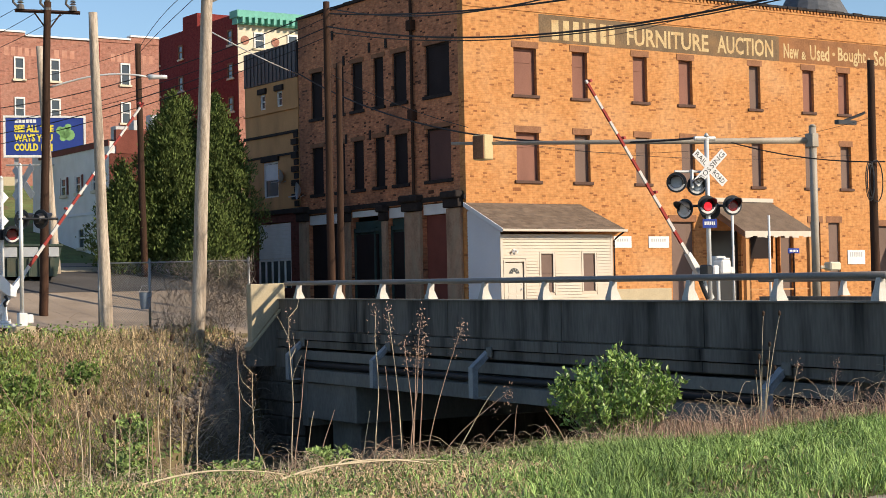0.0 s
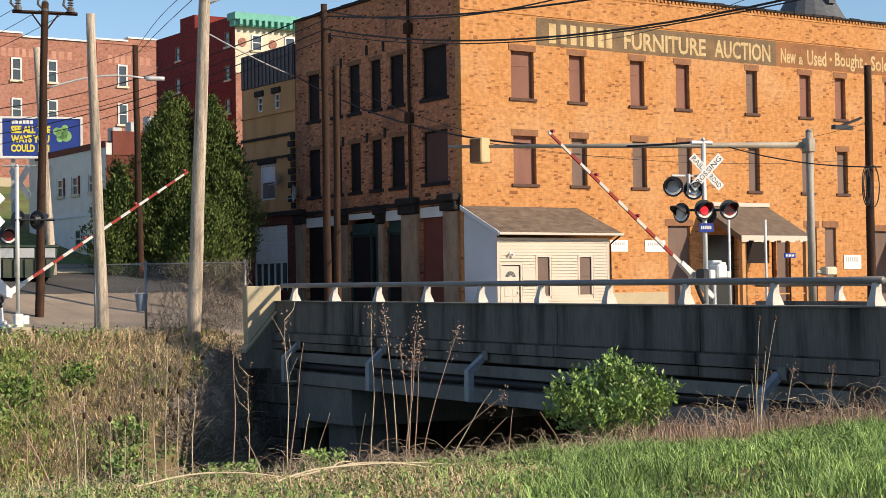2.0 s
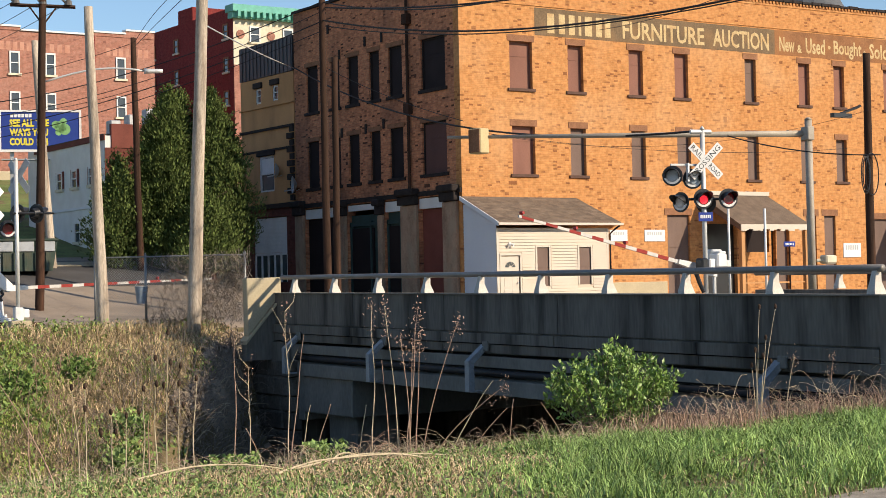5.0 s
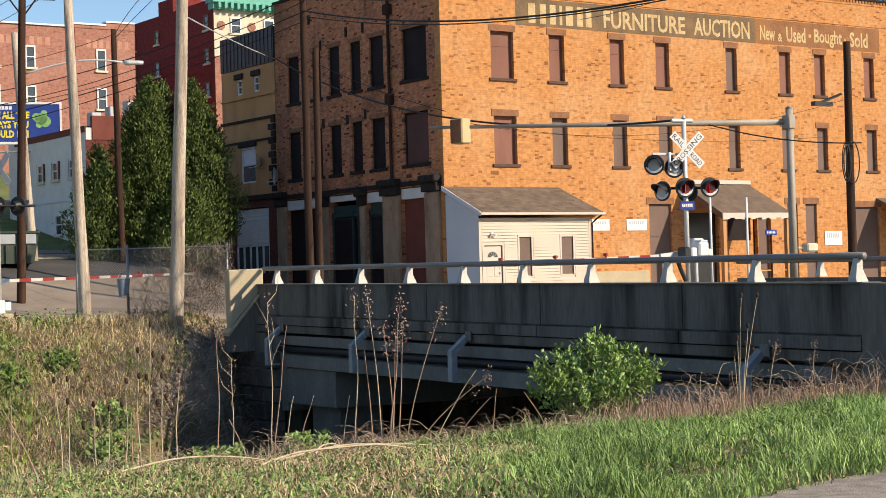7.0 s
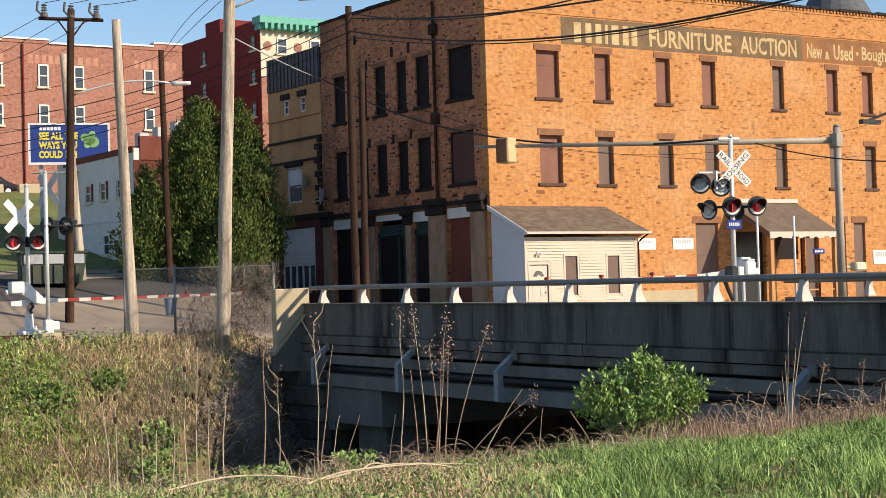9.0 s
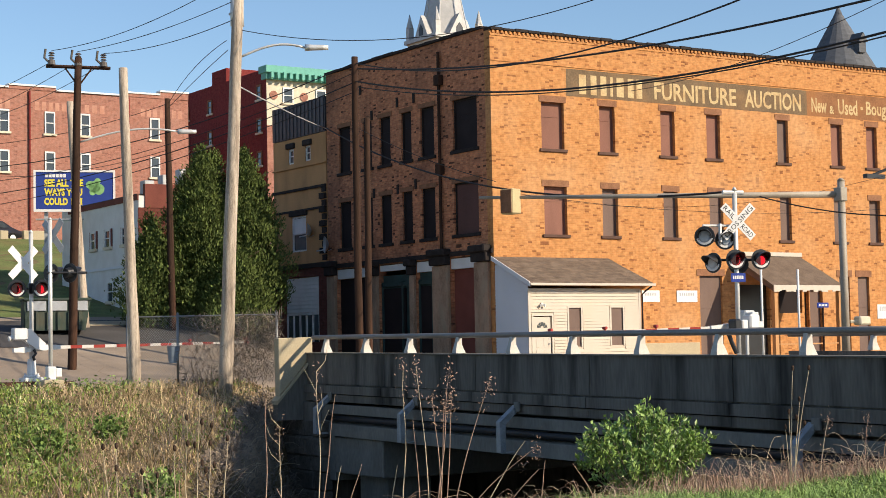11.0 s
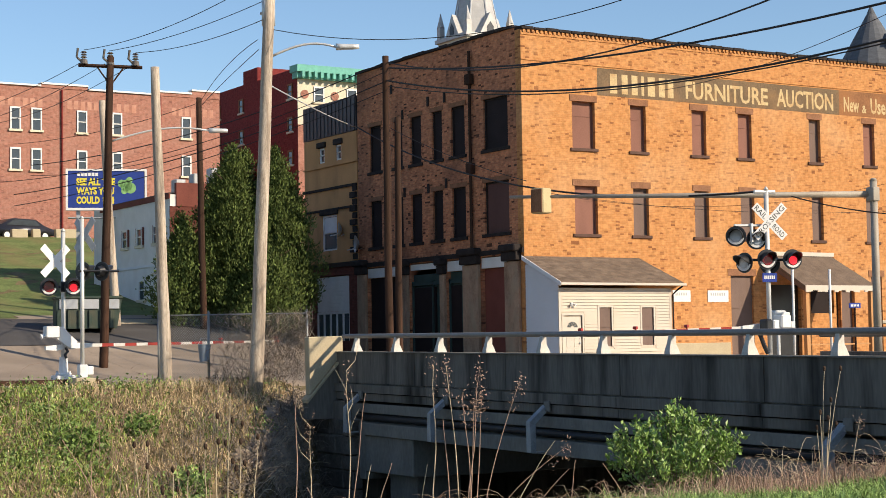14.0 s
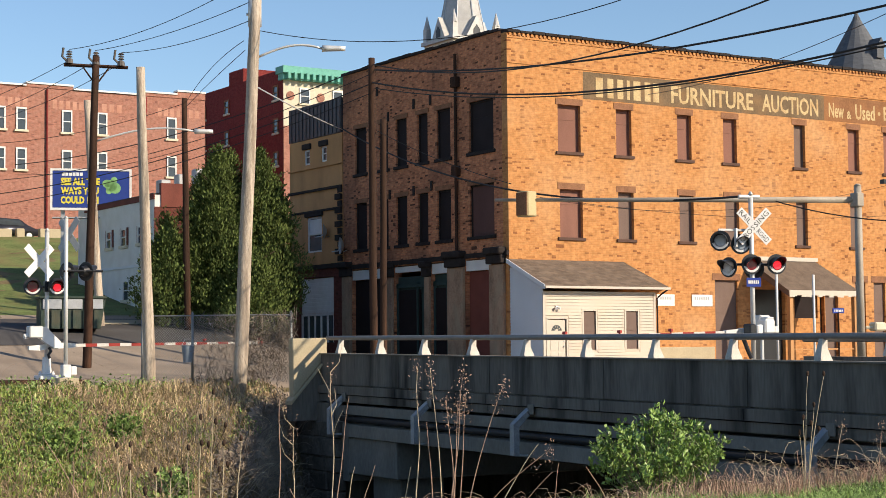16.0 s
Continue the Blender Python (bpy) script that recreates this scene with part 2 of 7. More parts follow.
    "red_lens": mat("red_lens", (0.20, 0.006, 0.008), 0.2, vary=0.05, bump=0.0),
    "lamp_glass": mat("lamp_glass", (0.30, 0.34, 0.40), 0.12, vary=0.1, bump=0.0),
    "signal_cream": mat("signal_cream", (0.50, 0.40, 0.22), 0.6, vary=0.12),
    "red_glow": mat("red_glow", (1.0, 0.02, 0.035), 0.4, vary=0.02, bump=0.0, emit=0.8),
    "hood_white": mat("lamp_back_pale", (0.55, 0.56, 0.56), 0.5, vary=0.08),
    "blue_sign": mat("blue_sign", (0.02, 0.045, 0.26), 0.5, vary=0.08),
    "yellow": mat("sign_yellow", (0.72, 0.60, 0.06), 0.6, vary=0.06),
    "billboard_blue": mat("billboard_blue", (0.025, 0.05, 0.24), 0.5, vary=0.1),
    "green_patch": mat("billboard_green", (0.22, 0.42, 0.16), 0.6, vary=0.2),
    "faded_letter": mat("faded_letter", (0.47, 0.25, 0.18), 0.9, vary=0.2, scale=1.5, stain=(0.40, 0.17, 0.11), stain_amount=0.8, stain_scale=1.0),
    "dumpster": mat("dumpster_green", (0.045, 0.065, 0.05), 0.6, 0.1, vary=0.25, scale=2, stain=(0.12, 0.08, 0.05), stain_scale=2),
    "teal": mat("teal_paint", (0.035, 0.062, 0.058), 0.6, vary=0.15),
    "maroon_board": mat("maroon_board", (0.17, 0.055, 0.042), 0.7, vary=0.15, scale=1.5),
    "pilaster": mat("pilaster_worn", (0.33, 0.22, 0.15), 0.85, vary=0.3, scale=2.5, stain=(0.33, 0.27, 0.19), stain_amount=0.6, stain_scale=2, stretch=(1, 1, 0.5)),
    "fence": mat("fence_wire", (0.24, 0.25, 0.25), 0.5, 0.6, vary=0.1),
    "leaf_dark": mat("conifer_leaf", (0.085, 0.115, 0.032), 0.7, vary=0.35, scale=1.1, island=0.5, bump=0.0),
    "leaf_bright": mat("shrub_leaf", (0.19, 0.29, 0.065), 0.45, vary=0.2, scale=2, island=0.35, bump=0.0),
    "grass": mat("grass_blade", (0.24, 0.35, 0.10), 0.5, vary=0.45, scale=0.7, island=0.4, bump=0.0),
    "grass_dry": mat("grass_dry", (0.52, 0.40, 0.24), 0.8, vary=0.25, scale=0.7, island=0.4, bump=0.0),
    "grass_far": mat("grass_blade_olive", (0.26, 0.32, 0.08), 0.7, vary=0.25, scale=0.7, island=0.45, bump=0.0),
    "weed": mat("weed_leaf", (0.20, 0.28, 0.085), 0.6, vary=0.25, scale=0.7, island=0.4, bump=0.0),
    "weed_dark": mat("weed_leaf_dark", (0.13, 0.20, 0.045), 0.6, vary=0.25, scale=0.7, island=0.4, bump=0.0),
    "litter": mat("dead_leaf", (0.37, 0.27, 0.17), 0.85, vary=0.25, scale=0.7, island=0.45, bump=0.0),
    "stalk": mat("dry_stalk", (0.37, 0.25, 0.185), 0.85, vary=0.25, scale=6, bump=0.0),
    "stalk_pale": mat("dry_stalk_pale", (0.50, 0.41, 0.28), 0.85, vary=0.2, scale=6, bump=0.0),
    "seedhead": mat("teasel_head", (0.055, 0.035, 0.025), 0.9, vary=0.3, scale=20),
    "twig": mat("grey_twig", (0.22, 0.18, 0.145), 0.9, vary=0.3, scale=5, bump=0.0),
    "bark": mat("bark", (0.10, 0.07, 0.05), 0.95, vary=0.3, stretch=(3, 3, 0.4)),
    "car_paint": mat("car_paint_dark", (0.035, 0.035, 0.045), 0.3, 0.3, vary=0.05, bump=0.0),
    "tyre": mat("tyre", (0.02, 0.02, 0.02), 0.9),
    "insulator": mat("insulator_brown", (0.10, 0.085, 0.07), 0.35, vary=0.15),
}

# ---------------------------------------------------------------- mesh tools


def box(bm, x0, x1, y0, y1, z0, z1, bevel=0.0):
    g = bmesh.ops.create_cube(bm, size=1.0, matrix=Matrix.Translation(((x0 + x1) / 2, (y0 + y1) / 2, (z0 + z1) / 2)) @ Matrix.Diagonal((abs(x1 - x0), abs(y1 - y0), abs(z1 - z0), 1)))
    if bevel:
        edges = {e for v in g["verts"] for e in v.link_edges}
        bmesh.ops.bevel(bm, geom=list(edges), offset=bevel, segments=1, affect="EDGES")
    return bm


def cyl(bm, p0, p1, r0, r1=None, seg=10, cap=True):
    p0, p1 = Vector(p0), Vector(p1)
    d = p1 - p0
    m = Matrix.Translation((p0 + p1) / 2) @ d.to_track_quat("Z", "Y").to_matrix().to_4x4()
    bmesh.ops.create_cone(bm, cap_ends=cap, segments=seg, radius1=r0, radius2=r0 if r1 is None else r1, depth=d.length, matrix=m)
    return bm


def tube(bm, pts, r, seg=6):
    """A round bar along a line of points, tapered if r is a pair."""
    pts = [Vector(p) for p in pts]
    r0, r1 = r if isinstance(r, tuple) else (r, r)
    rings = []
    whole = (pts[-1] - pts[0]).normalized()
    ref = Vector((0.13, 1, 0.05)) if abs(whole.y) < 0.8 else Vector((1, 0.13, 0.05))
    for i, p in enumerate(pts):
        d = (pts[min(i + 1, len(pts) - 1)] - pts[max(i - 1, 0)]).normalized()
        side = d.cross(ref).normalized()
        up = side.cross(d)
        rr = r0 + (r1 - r0) * i / (len(pts) - 1)
        rings.append([bm.verts.new(p + side * math.cos(a) * rr + up * math.sin(a) * rr) for a in [k * math.tau / seg for k in range(seg)]])
    for a, b in zip(rings, rings[1:]):
        for k in range(seg):
            bm.faces.new((a[k], a[(k + 1) % seg], b[(k + 1) % seg], b[k]))
    bm.faces.new(rings[0][::-1])
    bm.faces.new(rings[-1])
    return bm


def prism(bm, poly, axis, lo, hi):
    """A polygon pulled along an axis: poly in the two other axes, in xyz order."""
    def v(p, h):
        c = list(p)
        c.insert("xyz".index(axis), h)
        return bm.verts.new(c)
    a, b = [v(p, lo) for p in poly], [v(p, hi) for p in poly]
    n = len(poly)
    bm.faces.new(a)
    bm.faces.new(b[::-1])
    for i in range(n):
        bm.faces.new((a[i], b[i], b[(i + 1) % n], a[(i + 1) % n]))
    return bm


def mesh_of(name, bm, material, smooth=False):
    bmesh.ops.recalc_face_normals(bm, faces=bm.faces)
    me = bpy.data.meshes.new(name)
    bm.to_mesh(me)
    bm.free()
    me.materials.append(M[material])
    if smooth:
        me.polygons.foreach_set("use_smooth", [True] * len(me.polygons))
    return me


def part(name, bm, material, parent=None, label="", smooth=False):
    ob = new(name, mesh_of(name, bm, material, smooth))
    ob.parent = parent
    return tagged(ob, label)


def again(ob, x=0.0, y=0.0, z=0.0, rz=0.0, parent=None):
    """A further piece on the mesh of ob."""
    o = new(ob.name.split(".")[0], ob.data)
    o.parent = parent or ob.parent
    o.matrix_basis = pose(x, y, z, 0, 0, rz)
    return o


def thing(name, x, y, z, label, category, group="", rz=0.0, kind=""):
    ob = new(name)
    ob.matrix_basis = pose(x, y, z, 0, 0, rz)
    ob.empty_display_size = 0.2
    return tagged(ob, label, category, group, kind)


def numpy_mesh(name, verts, faces, material, smooth=False):
    me = bpy.data.meshes.new(name)
    me.from_pydata([tuple(v) for v in verts], [], [tuple(f) for f in faces])
    me.materials.append(M[material])
    if smooth:
        me.polygons.foreach_set("use_smooth", [True] * len(me.polygons))
    return me


def holed_wall(bm, axis, at, thick, a0, a1, z0, z1, holes):
    """A wall along axis (x: faces -y at y = at; y: faces -x at x = at) with openings (a0, a1, z0, z1) through it."""
    aa = sorted({a0, a1, *[h[0] for h in holes], *[h[1] for h in holes]})
    zz = sorted({z0, z1, *[h[2] for h in holes], *[h[3] for h in holes]})

    def v(a, d, z):
        return bm.verts.new((a, at + d, z) if axis == "x" else (at + d, a, z))

    for p, q in zip(aa, aa[1:]):
        for r, s in zip(zz, zz[1:]):
            if any(h[0] < (p + q) / 2 < h[1] and h[2] < (r + s) / 2 < h[3] for h in holes):
                continue
            for d in (0, thick):
                bm.faces.new([v(p, d, r), v(q, d, r), v(q, d, s), v(p, d, s)])
    for b0, b1, c0, c1 in [(a0, a1, z0, z1), *holes]:
        for (p, r), (q, s) in (((b0, c0), (b1, c0)), ((b1, c0), (b1, c1)), ((b1, c1), (b0, c1)), ((b0, c1), (b0, c0))):
            bm.faces.new([v(p, 0, r), v(q, 0, s), v(q, thick, s), v(p, thick, r)])
    return bm


def text_mesh(bm, words, x, y, z, height, width=None, depth=0.006, bold=0.0):
    """Letters of the built-in font as real, slightly raised geometry; x, z: the lower left corner."""
    cu = bpy.data.curves.new("letters", "FONT")
    cu.body, cu.size, cu.offset, cu.resolution_u = words, 1.0, bold, 2
    ob = bpy.data.objects.new("letters", cu)
    me = ob.to_mesh()
    co = np.array([v.co[:] for v in me.vertices])
    lo, hi = co.min(0), co.max(0)
    sy = height / (hi[1] - lo[1])
    sx = width / (hi[0] - lo[0]) if width else sy
    vs = [bm.verts.new((x + (c[0] - lo[0]) * sx, y - depth, z + (c[1] - lo[1]) * sy)) for c in co]
    for p in me.polygons:
        try:
            bm.faces.new([vs[i] for i in p.vertices])
        except ValueError:
            pass
    ob.to_mesh_clear()
    bpy.data.objects.remove(ob)
    bpy.data.curves.remove(cu)
    return bm


def bars(bm, x0, x1, z0, z1, y, n, fill=0.7, d=0.004):
    """Writing that cannot be read: upright bars."""
    w = (x1 - x0) / n
    for i in range(n):
        box(bm, x0 + i * w, x0 + (i + fill) * w, y - d, y, z0, z1)
    return bm

# ---------------------------------------------------------------- ground


def steps(x, table):
    return float(np.interp(x, [p[0] for p in table], [p[1] for p in table]))


def ease(a, b, x):
    t = min(max((x - a) / (b - a), 0), 1)
    return t * t * (3 - 2 * t)


HILL = [(-60, -0.65), (-45, -0.74), (-42, -0.95), (-40, -1.12), (-38.5, -1.3), (-36.5, -1.8), (-32, -3.1), (-29, -3.6), (-20, -3.6), (-17.5, -2.5), (-12, -0.14), (-10.6, 0), (-5, 0), (0, 0.12), (4, 0.7),
        (9, 1.75), (16, 2.75), (20, 3.3), (30, 5.3), (44, 8.0), (48, 8.3), (70, 8.6)]
CUT = [(-60, -0.65), (-45, -0.74), (-42, -0.92), (-40, -1.08), (-38.5, -1.28), (-37.2, -1.65), (-33, -3.0), (-30, -3.6), (-15, -3.5), (-13.3, -2.7), (-12.6, -1.2), (-12.3, -0.1), (-10.6, 0)]


def height(x, y):
    """The lie of the land: near bank, creek bed, far bank, level crossing, street climbing to the hill."""
    z = steps(y, HILL)
    if y < -10.6:
        edge = -17.1 + 0.92 * (y + 14)                    # the undercut edge runs out towards the creek
        k = ease(edge - 0.5, edge + 0.6, x)
        z = z * (1 - k) + steps(y, CUT) * k
        # built-up street beyond the far bridge rail, and the approach south of the bridge
        street = -0.30 if y < -38 else -0.12
        k = ease(-6.0, -4.5, x) if y > -38 else ease(-18.7, -17.9, x)
        z = z * (1 - k) + street * k
    elif y > 0 and x <= 3:
        z *= 1 - 0.7 * ease(-9, -4, x) * (1 - ease(20, 30, y))
    elif x > 3 and y > 0:
        z *= 1 - 0.9 * ease(3, 12, x) * (1 - ease(18, 30, y))
    rough = 0.16 if -38 < y < -12 and x < -18 else (0.05 if y < -10.6 and x < -19 else (0.0 if y < 20 else 0.12))
    if rough:
        z += rough * (noise.noise((x * 0.45, y * 0.45, 0.3)) + 0.6 * noise.noise((x * 1.3, y * 1.3, 4.0)))
    return z


def sheet(name, xs, ys, lift, material, keep=None):
    vs = [(x, y, height(x, y) + lift) for y in ys for x in xs]
    n = len(xs)
    fs = [(j * n + i, j * n + i + 1, (j + 1) * n + i + 1, (j + 1) * n + i) for j in range(len(ys) - 1) for i in range(n - 1)
          if keep is None or keep((xs[i] + xs[i + 1]) / 2, (ys[j] + ys[j + 1]) / 2)]
    return new(name, numpy_mesh(name, vs, fs, material, True))


def span(*stops):
    """Coordinates through stops (value, step after it)."""
    out = []
    for (a, s), (b, _) in zip(stops, stops[1:]):
        k = max(1, round((b - a) / s))
        out += [a + (b - a) * i / k for i in range(k)]
    return out + [stops[-1][0]]


GX = span((-1500, 250), (-250, 30), (-70, 2.0), (-46, 0.4), (-17, 1.0), (30, 5), (90, 40), (250, 250), (1500, 1))
GY = span((-1500, 250), (-250, 30), (-70, 1.0), (-50, 0.45), (-8, 1.0), (60, 6), (130, 40), (330, 250), (1800, 1))
ground = tagged(sheet("ground", GX, GY, 0.0, "grass_ground"), "grassy creek banks with bare soil and dry thatch", "ground", kind="structure")

road_main = sheet("road", span((-16.6, 1), (-1.6, 1)), span((-14.2, 0.8), (26, 1)), 0.02, "asphalt", lambda x, y: y < 15 or x > -7)
tagged(road_main, "worn tan-grey asphalt street climbing to the hill", "road", kind="structure")
road_side = sheet("road", span((-60, 1), (-16.6, 1)), span((-8.8, 0.8), (17.0, 1)), 0.016, "asphalt", lambda x, y: y < 13.5)
tagged(road_side, "sunlit worn asphalt of the side street", "road", kind="structure")
# darker band laid over the tan asphalt
cross = sheet("road", span((-60, 1), (-3.0, 1)), span((6.4, 0.8), (13.2, 1)), 0.034, "asphalt_dark")
tagged(cross, "dark asphalt band along the cross street", "road", kind="structure")
walk_way = sheet("pavement", span((-13.2, 0.6), (-9.6, 1)), span((11.2, 0.4), (12.8, 1)), 0.05, "concrete_pale")
tagged(walk_way, "pale concrete pavement along the cross street", "pavement", kind="structure")
lot = sheet("pavement", span((-1.6, 1), (40, 1)), span((-34, 1), (0, 1)), 0.02, "asphalt")
tagged(lot, "asphalt lot in front of the brick store", "pavement", kind="structure")
ballast = sheet("track_ballast", span((-60, 0.5), (-17.2, 1)), span((-11.4, 0.3), (-8.8, 1)), 0.03, "gravel")
tagged(ballast, "pale gravel beside the level crossing", "gravel", kind="structure")
turf = sheet("hillside", span((-60, 2), (-1.0, 1)), span((13.5, 1), (48, 1)), 0.024, "turf", lambda x, y: y > 15 or x < -16.6)
tagged(turf, "sunlit olive turf on the hillside below the brick building", "grass", kind="structure")
soil = sheet("bank_soil", span((-23.0, 0.2), (-16.6, 1)), span((-16.6, 0.2), (-12.2, 1)), 0.03, "dirt", lambda x, y: -1.5 < x - (-17.1 + 0.92 * (y + 14)) + 0.5 * noise.noise((x, y, 1.0)) < 1.1)
tagged(soil, "bare pale earth of the undercut creek bank", "soil", kind="structure")
bm = bmesh.new()
path_pts = [(-34.0, -49.6), (-30.5, -48.45), (-27.0, -47.6), (-23.0, -46.9), (-14, -45.8)]
rows_ = []
for x, y in path_pts:
    rows_.append([bm.verts.new((x, y + d, height(x, y + d) + 0.02)) for d in (-1.1, -0.55, 0.0, 0.5, 0.75)])
for a, b in zip(rows_, rows_[1:]):
    for i in range(4):
        bm.faces.new((a[i], b[i], b[i + 1], a[i + 1]))
tagged(part("gravel_path", bm, "gravel"), "pale grey gravel path edged by grass", "path", kind="structure")
bm = bmesh.new()
box(bm, -70, -4, -30, -19, -3.75, -3.38)
tagged(part("water", bm, "water"), "dark shallow creek water under the bridge", "water", kind="structure")

# rails of the crossing
for k, y in enumerate((-9.9, -8.5)):
    bm = bmesh.new()
    box(bm, -60, -21.6, y - 0.035, y + 0.035, 0.02, 0.16, 0.01)
    tagged(part("track_rail", bm, "wood_dark"), "rusty steel railway rail in gravel", "rail", "rails of the crossing")

# ---------------------------------------------------------------- bridge
BRIDGE = pose(-16.59, -15.88, 0, 0, 0, -3.72)      # along its own -y, outward face towards -x
GRADE = 0.0085
bridge = tagged(new("bridge"), "dark weathered concrete road bridge with a metal rail", "bridge")
bridge.matrix_basis = BRIDGE


def slope_bar(bm, s0, s1, x0, x1, z0, z1, seg=1):
    """A bar along the bridge from s0 to s1 that follows its grade."""
    for i in range(seg):
        a, b = s0 + (s1 - s0) * i / seg, s0 + (s1 - s0) * (i + 1) / seg
        va = [bm.verts.new(p) for p in ((x0, -a, z0 - GRADE * a), (x1, -a, z0 - GRADE * a), (x1, -a, z1 - GRADE * a), (x0, -a, z1 - GRADE * a))]
        vb = [bm.verts.new(p) for p in ((x0, -b, z0 - GRADE * b), (x1, -b, z0 - GRADE * b), (x1, -b, z1 - GRADE * b), (x0, -b, z1 - GRADE * b))]
        bm.faces.new(va)
        bm.faces.new(vb[::-1])
        for k in range(4):
            bm.faces.new((va[k], vb[k], vb[(k + 1) % 4], va[(k + 1) % 4]))
    return bm


JOINTS = [-1.1, 3.72, 8.33, 13.0, 17.64, 22.25]
for a, b in zip(JOINTS, JOINTS[1:]):
    bm = bmesh.new()
    slope_bar(bm, a + 0.014, b - 0.014, -0.16, 0.16, 0.0, 0.82)
    slope_bar(bm, a + 0.014, b - 0.014, -0.10, 0.16, -0.06, 0.0)
    panel = part("parapet_panel", bm, "concrete", bridge, "dark stained concrete parapet panel")
    bm = bmesh.new()
    slope_bar(bm, a, b, -0.21, 0.21, 0.822, 0.85)
    part("parapet_cap", bm, "concrete_girder", bridge)
    bm = bmesh.new()
    slope_bar(bm, a + 0.012, b - 0.012, -0.27, 0.3, -0.25, -0.03)
    part("slab_edge", bm, "concrete", bridge)
for a, b in zip(JOINTS, JOINTS[1:]):
    bm = bmesh.new()
    slope_bar(bm, a + 0.008, b - 0.008, -0.215, 0.1, -0.46, -0.275)
    part("fascia_panel", bm, "concrete", bridge, "grey concrete fascia panel")
bm = bmesh.new()
slope_bar(bm, -1.1, 22.25, 0.11, 10.6, -0.5, -0.1)
part("deck", bm, "concrete_girder", bridge)
bm = bmesh.new()
slope_bar(bm, -1.1, 22.25, 0.3, 10.5, -0.098, -0.06)
part("deck_surface", bm, "asphalt", bridge)
for k, x in enumerate((0.05, 2.6, 5.2, 7.8, 10.2)):
    bm = bmesh.new()
    prism(bm, [(x - 0.24, -0.54), (x + 0.24, -0.54), (x + 0.24, -0.78), (x + 0.06, -0.84), (x + 0.06, -0.98), (x + 0.3, -1.05), (x + 0.3, -1.37), (x - 0.3, -1.37), (x - 0.3, -1.05), (x + 0.0, -0.98), (x + 0.0, -0.84), (x - 0.24, -0.78)], "y", -21.5, -0.55)
    for v in bm.verts:
        v.co.z += GRADE * v.co.y
    part("girder", bm, "concrete_girder", bridge, "grey concrete bridge girder")
bm = bmesh.new()
cyl(bm, (-0.19, -0.4, -0.91), (-0.19, -22, -1.09), 0.075, seg=10)
cyl(bm, (-0.14, -0.4, -0.78), (-0.14, -22, -0.96), 0.04, seg=8)
part("utility_pipe", bm, "rubber", bridge, "black pipe slung under the bridge edge", True)
for s in (0.62, 5.5, 10.2, 19.85):
    bm = bmesh.new()
    z = -0.33 - GRADE * s
    run = [(-0.27, z + 0.05), (-0.27, z - 0.1), (-0.56, z - 0.36), (-0.56, z - 0.98), (-0.70, z - 0.98), (-0.70, z - 0.30)]
    prism(bm, run, "y", -s - 0.09, -s - 0.065)
    prism(bm, run, "y", -s + 0.065, -s + 0.09)
    prism(bm, [(-0.27, z + 0.05), (-0.27, z + 0.02), (-0.68, z - 0.3), (-0.68, z - 0.98), (-0.70, z - 0.98), (-0.70, z - 0.30)], "y", -s - 0.064, -s + 0.064)
    br = part("pipe_bracket", bm, "steel_blue", bridge, "blue-grey steel hanger bracket")
    bm = bmesh.new()
    box(bm, -0.31, -0.262, -s - 0.24, -s - 0.02, z - 0.09, z + 0.13, 0.01)
    part("bracket_plate", bm, "concrete_girder", br)
    bm = bmesh.new()
    cyl(bm, (-0.62, -s, z - 0.98), (-0.3, -s, z - 0.98), 0.025, seg=6)
    part("bracket_bolt", bm, "steel_grey", br)
# abutment ledge, pier cap and stone wall
bm = bmesh.new()
box(bm, -0.1, 10.5, -0.62, 1.2, -2.6, -0.56, 0.02)
part("abutment_seat", bm, "concrete_girder", bridge)
bm = bmesh.new()
box(bm, -0.12, 10.3, -3.5, -0.64, -2.38, -1.41, 0.03)
part("bearing_ledge", bm, "concrete_girder", bridge)
bm = bmesh.new()
box(bm, 0.3, 1.6, -2.9, -1.3, -4.2, -2.39, 0.03)
part("pier", bm, "concrete_girder", bridge)
bm = bmesh.new()
box(bm, -0.3, 10.5, 0.2, 4.0, -4.2, -0.5)
part("abutment_core", bm, "concrete", bridge)
bm = bmesh.new()
box(bm, 0.0, 10.5, -23.4, -21.3, -4.2, -0.5)
part("abutment_core", bm, "concrete", bridge)
# wing wall with the pale end block
bm = bmesh.new()
prism(bm, [(-1.02, 1.27), (0.02, 1.29), (0.02, 0.80), (-1.0, -0.34)], "y", 1.0, 1.3)
bmesh.ops.bevel(bm, geom=list(bm.edges), offset=0.02, segments=1, affect="EDGES")
part("end_block", bm, "concrete_pale", bridge, "sunlit pale concrete end block")
bm = bmesh.new()
prism(bm, [(0.0, 0.70), (0.0, -1.0), (-1.06, -1.0), (-1.06, -0.46)], "y", 0.98, 1.32)
part("wing_wall", bm, "concrete", bridge)
bm = bmesh.new()
prism(bm, [(0.03, 0.78), (0.03, 0.72), (-1.1, -0.56), (-1.1, -0.46)], "y", 0.9, 1.34)
part("wing_coping", bm, "concrete_pale", bridge)
bm = bmesh.new()
prism(bm, [(-22.3, 0.65), (-24.2, 0.6), (-24.2, -1.2), (-22.3, -1.2)], "x", -0.3, 0.3)
part("end_block", bm, "concrete", bridge)
random.seed(5)
z = -1.0
course = 0
